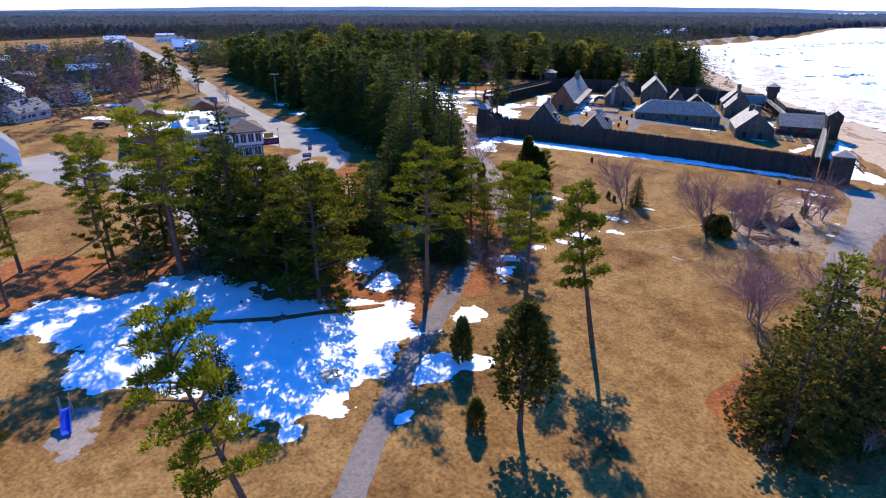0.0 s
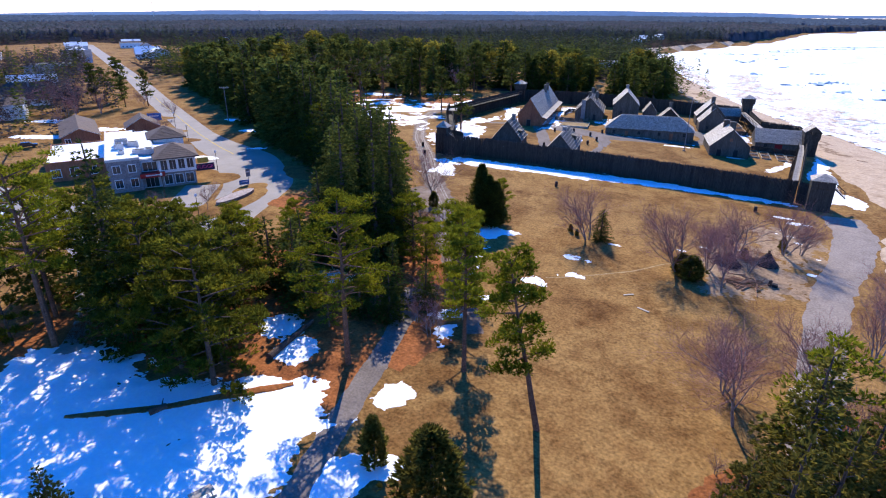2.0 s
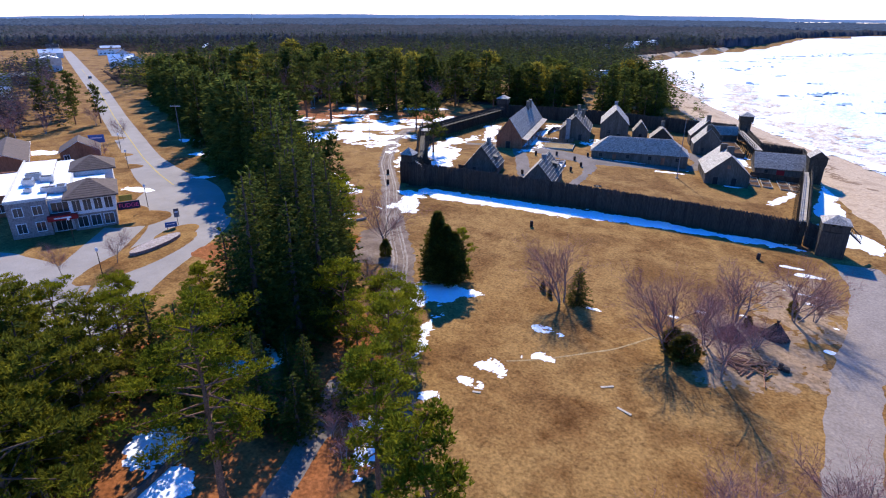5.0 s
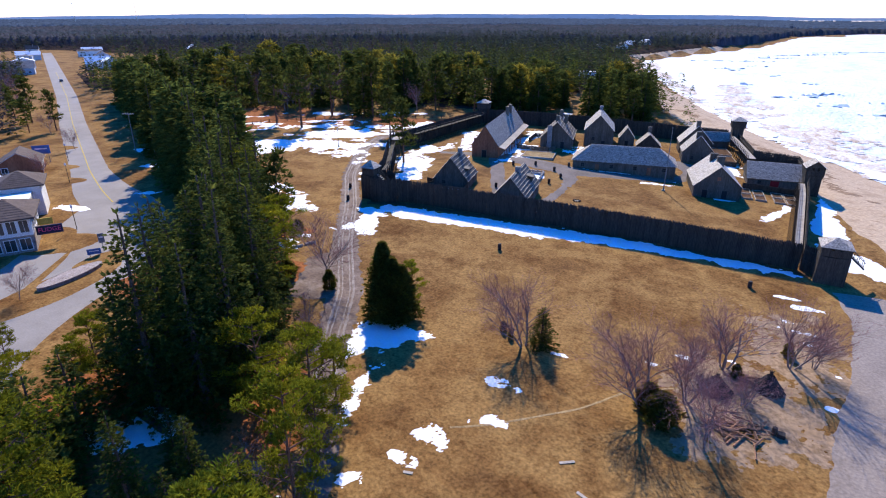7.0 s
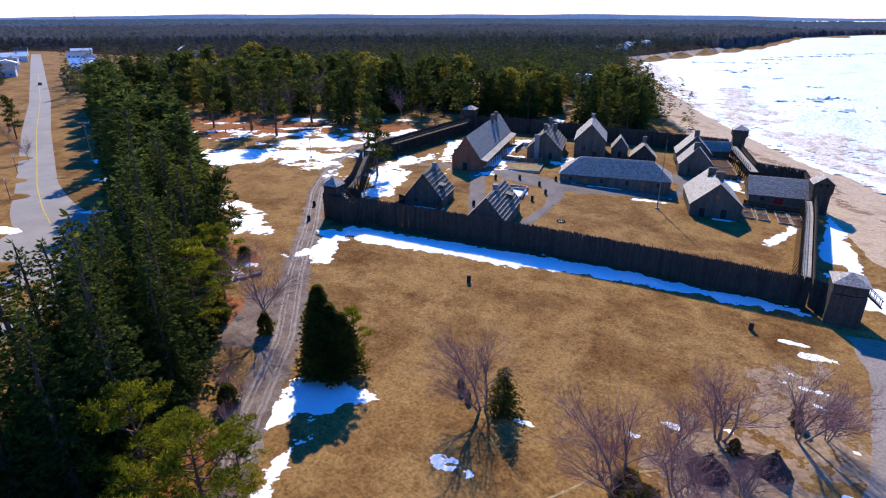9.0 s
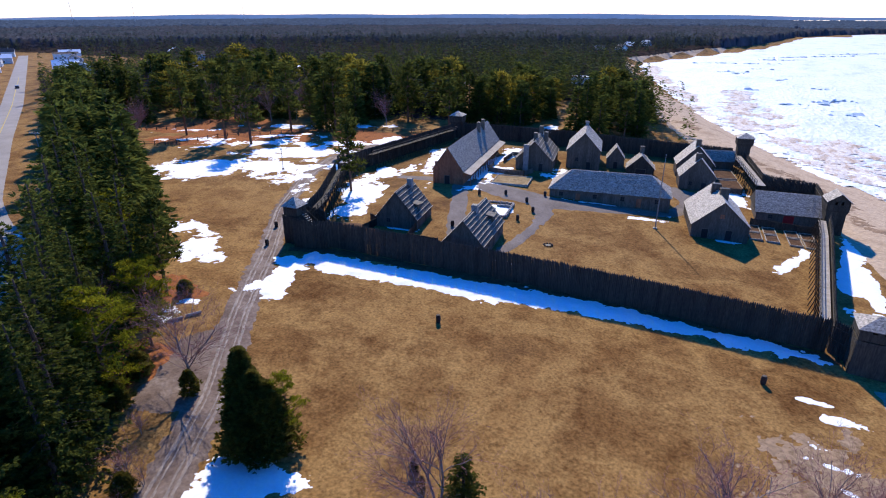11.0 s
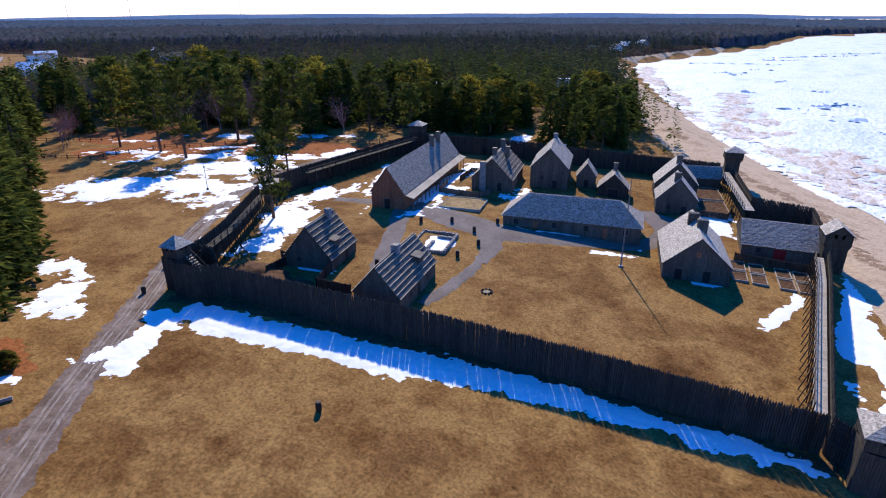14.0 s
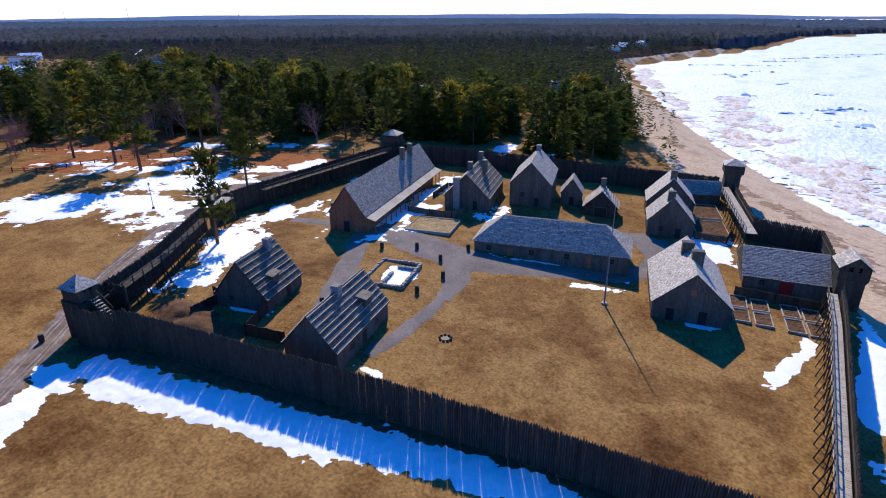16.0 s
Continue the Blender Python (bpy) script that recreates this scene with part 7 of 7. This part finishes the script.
def flat_block(name, x, y, turn, w, d, h, wall, label, doors=2):
    b = empty(name, pose(x, y, gz(x, y), 0, 0, turn), label, "building", "street buildings")
    box_part("wall", wall, b, 0, 0, -0.5, w, d, h)
    s = Soup()
    n, m = max(2, int(w / 2)), max(2, int(d / 2))
    s.add([(0.2 + (w - 0.4) * i / n, 0.2 + (d - 0.4) * j / m, h + 0.06 + random.uniform(0, 0.1)) for j in range(m + 1) for i in range(n + 1)],
          [(j * (n + 1) + i, j * (n + 1) + i + 1, (j + 1) * (n + 1) + i + 1, (j + 1) * (n + 1) + i) for j in range(m) for i in range(n)])
    s.make("roof_snow", SNOW, b)
    for q in ((-0.1, -0.1, w + 0.1, 0.2), (-0.1, d - 0.2, w + 0.1, d + 0.1), (-0.1, 0.2, 0.2, d - 0.2), (w - 0.2, 0.2, w + 0.1, d - 0.2)):
        box_part("parapet", BROWNBOARD, b, q[0], q[1], h - 0.1, q[2], q[3], h + 0.35)
    for k in range(int(w / 3.5)):
        window(b, 1 + k * 3.4, 1.0, 2.6 + k * 3.4, 2.6, 0.0)
    for k in range(int(d / 4)):
        window(b, 1 + k * 3.8, 1.0, 2.6 + k * 3.8, 2.6, w, False)
    return b


flat_block("annex_building", -131.7, 75.7, 58, 12.5, 21, 3.9, BROWNBOARD, "low brown shop annex with a snowy flat roof")


def gable_block(name, x, y, turn, w, d, eave, ridge, wall, roof, label, group="town houses", chim=True):
    """A simple house: ridge along y, with framed windows, door, eaves and a chimney."""
    b = empty(name, pose(x, y, gz(x, y), 0, 0, turn), label, "house", group)
    s = Soup()
    s.prism([(0, -0.6), (w, -0.6), (w, eave), (w / 2, ridge - 0.1), (0, eave)], 0, d)
    s.make("wall", wall, b)
    r, c = Soup(), Soup()
    gable_roof(r, c, w, d, eave, ridge, 0.45, 0.6, 3.0)
    rf = c.make("roof", WHITE, b)
    r.make("shingles", roof, rf)
    for k in range(max(1, int(d / 3.5))):
        window(b, 0.8 + k * 3.4, 0.9, 2.2 + k * 3.4, 2.1, w, False)
    window(b, 0.8, 0.9, 2.0, 2.1, 0.0)
    if eave > 4:
        window(b, w - 2.2, 3.4, w - 1.0, 4.6, 0.0)
    box_part("door", BROWNBOARD, b, w / 2 - 0.45, -0.06, 0, w / 2 + 0.45, 0.02, 2.05)
    if chim:
        chimney(b, w * 0.62, d * 0.6, eave, ridge + 0.8, 0.7, 0.7)
    return b


gable_block("motel_wing", -163.5, 96.5, 62, 9, 26, 2.8, 4.8, BROWNBOARD, BROWNROOF, "long low brown motel wing with a dark roof", chim=False)
gable_block("motel_office", -160.5, 113.0, 58, 9, 9, 3.0, 5.6, BROWNBOARD, BROWNROOF, "brown motel office with a peaked roof", chim=False)
gable_block("cottage_house", -207, 80, 15, 9, 11, 3.0, 6.0, CLAP, GREYROOF, "small white house beside a snowy road")
gable_block("white_chapel", -146, 50, 70, 8, 12, 3.6, 8.4, WHITE, GREYROOF, "steep white gabled building behind pines", chim=False)
rng = random.Random(77)
SIDING = [CLAP, WHITE, STUCCO, BROWNBOARD]
for x, y in ((-236, 110), (-262, 128), (-300, 150), (-330, 172), (-372, 196), (-438, 250), (-470, 272), (-520, 300), (-410, 300), (-440, 306), (-480, 338), (-560, 372), (-600, 400), (-250, 92), (-290, 118),
             (-395, 150), (-450, 190), (-500, 225), (-335, 120), (-307, 312), (-330, 330), (-360, 345), (-305, 385), (-560, 320), (-640, 370), (-450, 420), (-520, 460)):
    w, d = rng.uniform(8, 14), rng.uniform(10, 20)
    gable_block("town_house", x, y, rng.choice((-28, 62)) + rng.uniform(-4, 4), w, d, rng.uniform(2.8, 5.2), rng.uniform(6, 8.5), rng.choice(SIDING), rng.choice((GREYROOF, BROWNROOF, GREYROOF, SNOW)), "far town house with a pitched roof")
gable_block("park_lodge", -156, 348, 20, 14, 8, 3, 6.2, BROWNBOARD, GREYROOF, "low dark lodge roof among park trees", chim=False)
flat_block("motel_block", -286, 374, 20, 26, 14, 4, CLAP, "pale block with a snowy roof beyond the trees")
flat_block("far_hall", -655, 1208, 15, 40, 20, 7, WHITE, "far white hall above the woods")
flat_block("shore_house", -100, 402, 15, 12, 9, 4, CLAP, "shore house with a snowy roof in the woods")
for k, (x, y) in enumerate(((-128, 690), (-120, 735), (-118, 790), (-112, 850), (-98, 905), (-60, 1060), (-30, 1190), (10, 1330), (70, 1640), (140, 1800))):
    gable_block("shore_cottage", x - 26, y, rng.uniform(0, 90), 9, 12, 3.2, 7, rng.choice((WHITE, CLAP, BROWNBOARD)), rng.choice((GREYROOF, SNOW)), "far cottage on the wooded shore", "shore cottages", False)

# street furniture
isl = patch("traffic_island", [(-87, 84, 4.2, 12.5, 8), (-91, 94, 3, 5, 10)], GRASS, "tan grass traffic island with a kerb", "traffic island", 0.14, 0.5, 0.12, 0.3, 31, "structure", 2.0)
patch("grass_verge", [(-104, 95, 5, 6.5, -35), (-110, 98, 4, 3, 0)], GRASS, "tan grass verge beside the shops", "verge", 0.12, 0.5, 0.15, 0.3, 32, "structure", 2.0)
patch("grass_verge", [(-146, 118, 8, 3.2, 28), (-160, 125, 8, 3, 28), (-185, 137, 10, 4, 28)], GRASS, "tan grass verge along the street", "verge", 0.12, 0.6, 0.15, 0.3, 33, "structure", 2.0)
fb = empty("flower_bed", pose(-88.6, 88.0, gz(-88.6, 88) + 0.14, 0, 0, 97), "raised oval flower bed with a dark stone rim", "flower bed")
s = Soup()
n = 24
rim = [(math.cos(2 * math.pi * k / n) * 5.2, math.sin(2 * math.pi * k / n) * 1.5) for k in range(n)]
s.add([(x, y, z) for z in (-0.1, 0.55) for x, y in rim], [(k, (k + 1) % n, n + (k + 1) % n, n + k) for k in range(n)])
s.make("rim", COBBLE, fb)
s = Soup()
s.add([(x * q, y * q, 0.5 + 0.12 * (1 - q) + random.uniform(0, 0.04)) for q in (1.0, 0.75, 0.45) for x, y in rim] + [(0, 0, 0.66)],
      [(j * n + k, j * n + (k + 1) % n, (j + 1) * n + (k + 1) % n, (j + 1) * n + k) for j in range(2) for k in range(n)] + [(2 * n + k, 2 * n + (k + 1) % n, 3 * n) for k in range(n)])
s.make("mulch", material("pale_mulch", [(0.22, 0.17, 0.15), (0.42, 0.36, 0.33)], 2.0, 0.9, 0.4, 5, 0.3), fb)


def sign_post(x, y, turn, h, w, board_h, mat, label, posts=1):
    p = empty("road_sign", pose(x, y, gz(x, y), 0, 0, turn), label, "road sign", "road signs")
    for k in range(posts):
        u = 0 if posts == 1 else (-w * 0.35 + k * w * 0.7)
        s = Soup()
        s.bar((u, 0, -0.2), (u, 0, h), 0.12, None, 6)
        s.make("post", GREYPOLE, p)
    b = box_part("board", mat, p, -w / 2, -0.1, h - board_h, w / 2, -0.05, h + 0.05)
    box_part("lettering_bar", WHITE, b, -w * 0.35, -0.115, h - board_h * 0.45, w * 0.35, -0.1, h - board_h * 0.3)


sign_post(-94.2, 96.7, 60, 3.2, 0.9, 1.6, GREYROOF, "grey road sign on the traffic island")
sign_post(-93.3, 94.6, 55, 1.4, 2.0, 0.9, SIGNBLUE, "low blue and white direction board", 2)
sign_post(-166.8, 126.9, 50, 4.6, 4.0, 2.2, SIGNBLUE, "large blue roadside board on two posts", 2)


def street_lamp(x, y, label="slim dark street lamp beside the shops"):
    p = empty("street_lamp", pose(x, y, gz(x, y)), label, "street lamp", "street lamps")
    s = Soup()
    s.bar((0, 0, -0.2), (0, 0, 4.2), 0.14, None, 8, 0.7)
    s.make("pole", BARREL, p)
    lathe([(0.08, 4.2), (0.22, 4.3), (0.2, 4.7), (0.05, 4.85)], 8).make("lantern", WHITE, p)


for x, y in ((-108.5, 100.7), (-140.9, 118.4), (-101.8, 81.9), (-84.5, 76.0), (-163, 131)):
    street_lamp(x, y)


def car(x, y, turn, paint, label):
    c = empty("car", pose(x, y, gz(x, y) + 0.05, 0, 0, turn), label, "car", "cars")
    s = Soup()
    s.prism([(-2.2, 0.35), (2.2, 0.35), (2.25, 0.75), (1.2, 0.92), (0.5, 1.42), (-1.3, 1.45), (-2.0, 0.95), (-2.25, 0.85)], -0.86, 0.86)
    b = s.make("body", paint, c)
    for v in (-0.87, 0.85):
        g = Soup()
        g.prism([(-1.75, 0.95), (0.95, 0.95), (0.45, 1.35), (-1.2, 1.37)], v, v + 0.02)
        g.make("side_window", GLASS, b)
    for u in (-1.4, 1.4):
        for v in (-0.78, 0.78):
            t = lathe([(0.2, -0.1), (0.33, -0.1), (0.33, 0.1), (0.2, 0.1)], 12).make("wheel", DARK, c)
            t.matrix_basis = pose(u, v, 0.33, 90, 0, 0)


CARDARK = material("dark_car_paint", [(0.02, 0.025, 0.03), (0.03, 0.035, 0.04)], 1, 0.25, 0, spec=0.6)
CARSILVER = material("silver_car_paint", [(0.35, 0.36, 0.38), (0.4, 0.41, 0.42)], 1, 0.3, 0, spec=0.6)
for x, y, a, m in ((-358, 241, 152, CARDARK), (-118, 60, 60, CARDARK), (-114, 58, 60, CARSILVER), (-126, 64, 60, CARSILVER), (-404, 287, 62, CARDARK), (-412, 291, 62, CARSILVER), (-172, 92, 62, CARDARK)):
    car(x, y, a, m, "dark car standing on pale asphalt" if m is CARDARK else "silver car standing on pale asphalt")


def mast(ax, h, r):
    """A radio mast on the horizon: three legs and bracing."""
    x, y = -math.sin(radians(ax)) * r, math.cos(radians(ax)) * r
    m = empty("radio_mast", pose(x, y, gz(x, y)), "thin pale radio mast on the horizon", "mast", "radio masts")
    leg = [Vector((math.cos(a) * 1.2, math.sin(a) * 1.2, 0)) for a in (0.3, 2.4, 4.5)]
    for q in leg:
        s = Soup()
        s.bar(q, q + Vector((0, 0, h)), 1.0, None, 5, 0.6)
        s.make("leg", METAL, m)
    s = Soup()
    for i in range(int(h / 6)):
        for k in range(3):
            s.bar(leg[k] + Vector((0, 0, i * 6)), leg[(k + 1) % 3] + Vector((0, 0, i * 6 + 6)), 0.25, None, 3)
    s.make("bracing", METAL, m)


mast(58.6, 116, 3000)
mast(54.2, 106, 3000)
mast(45.6, 104, 3000)
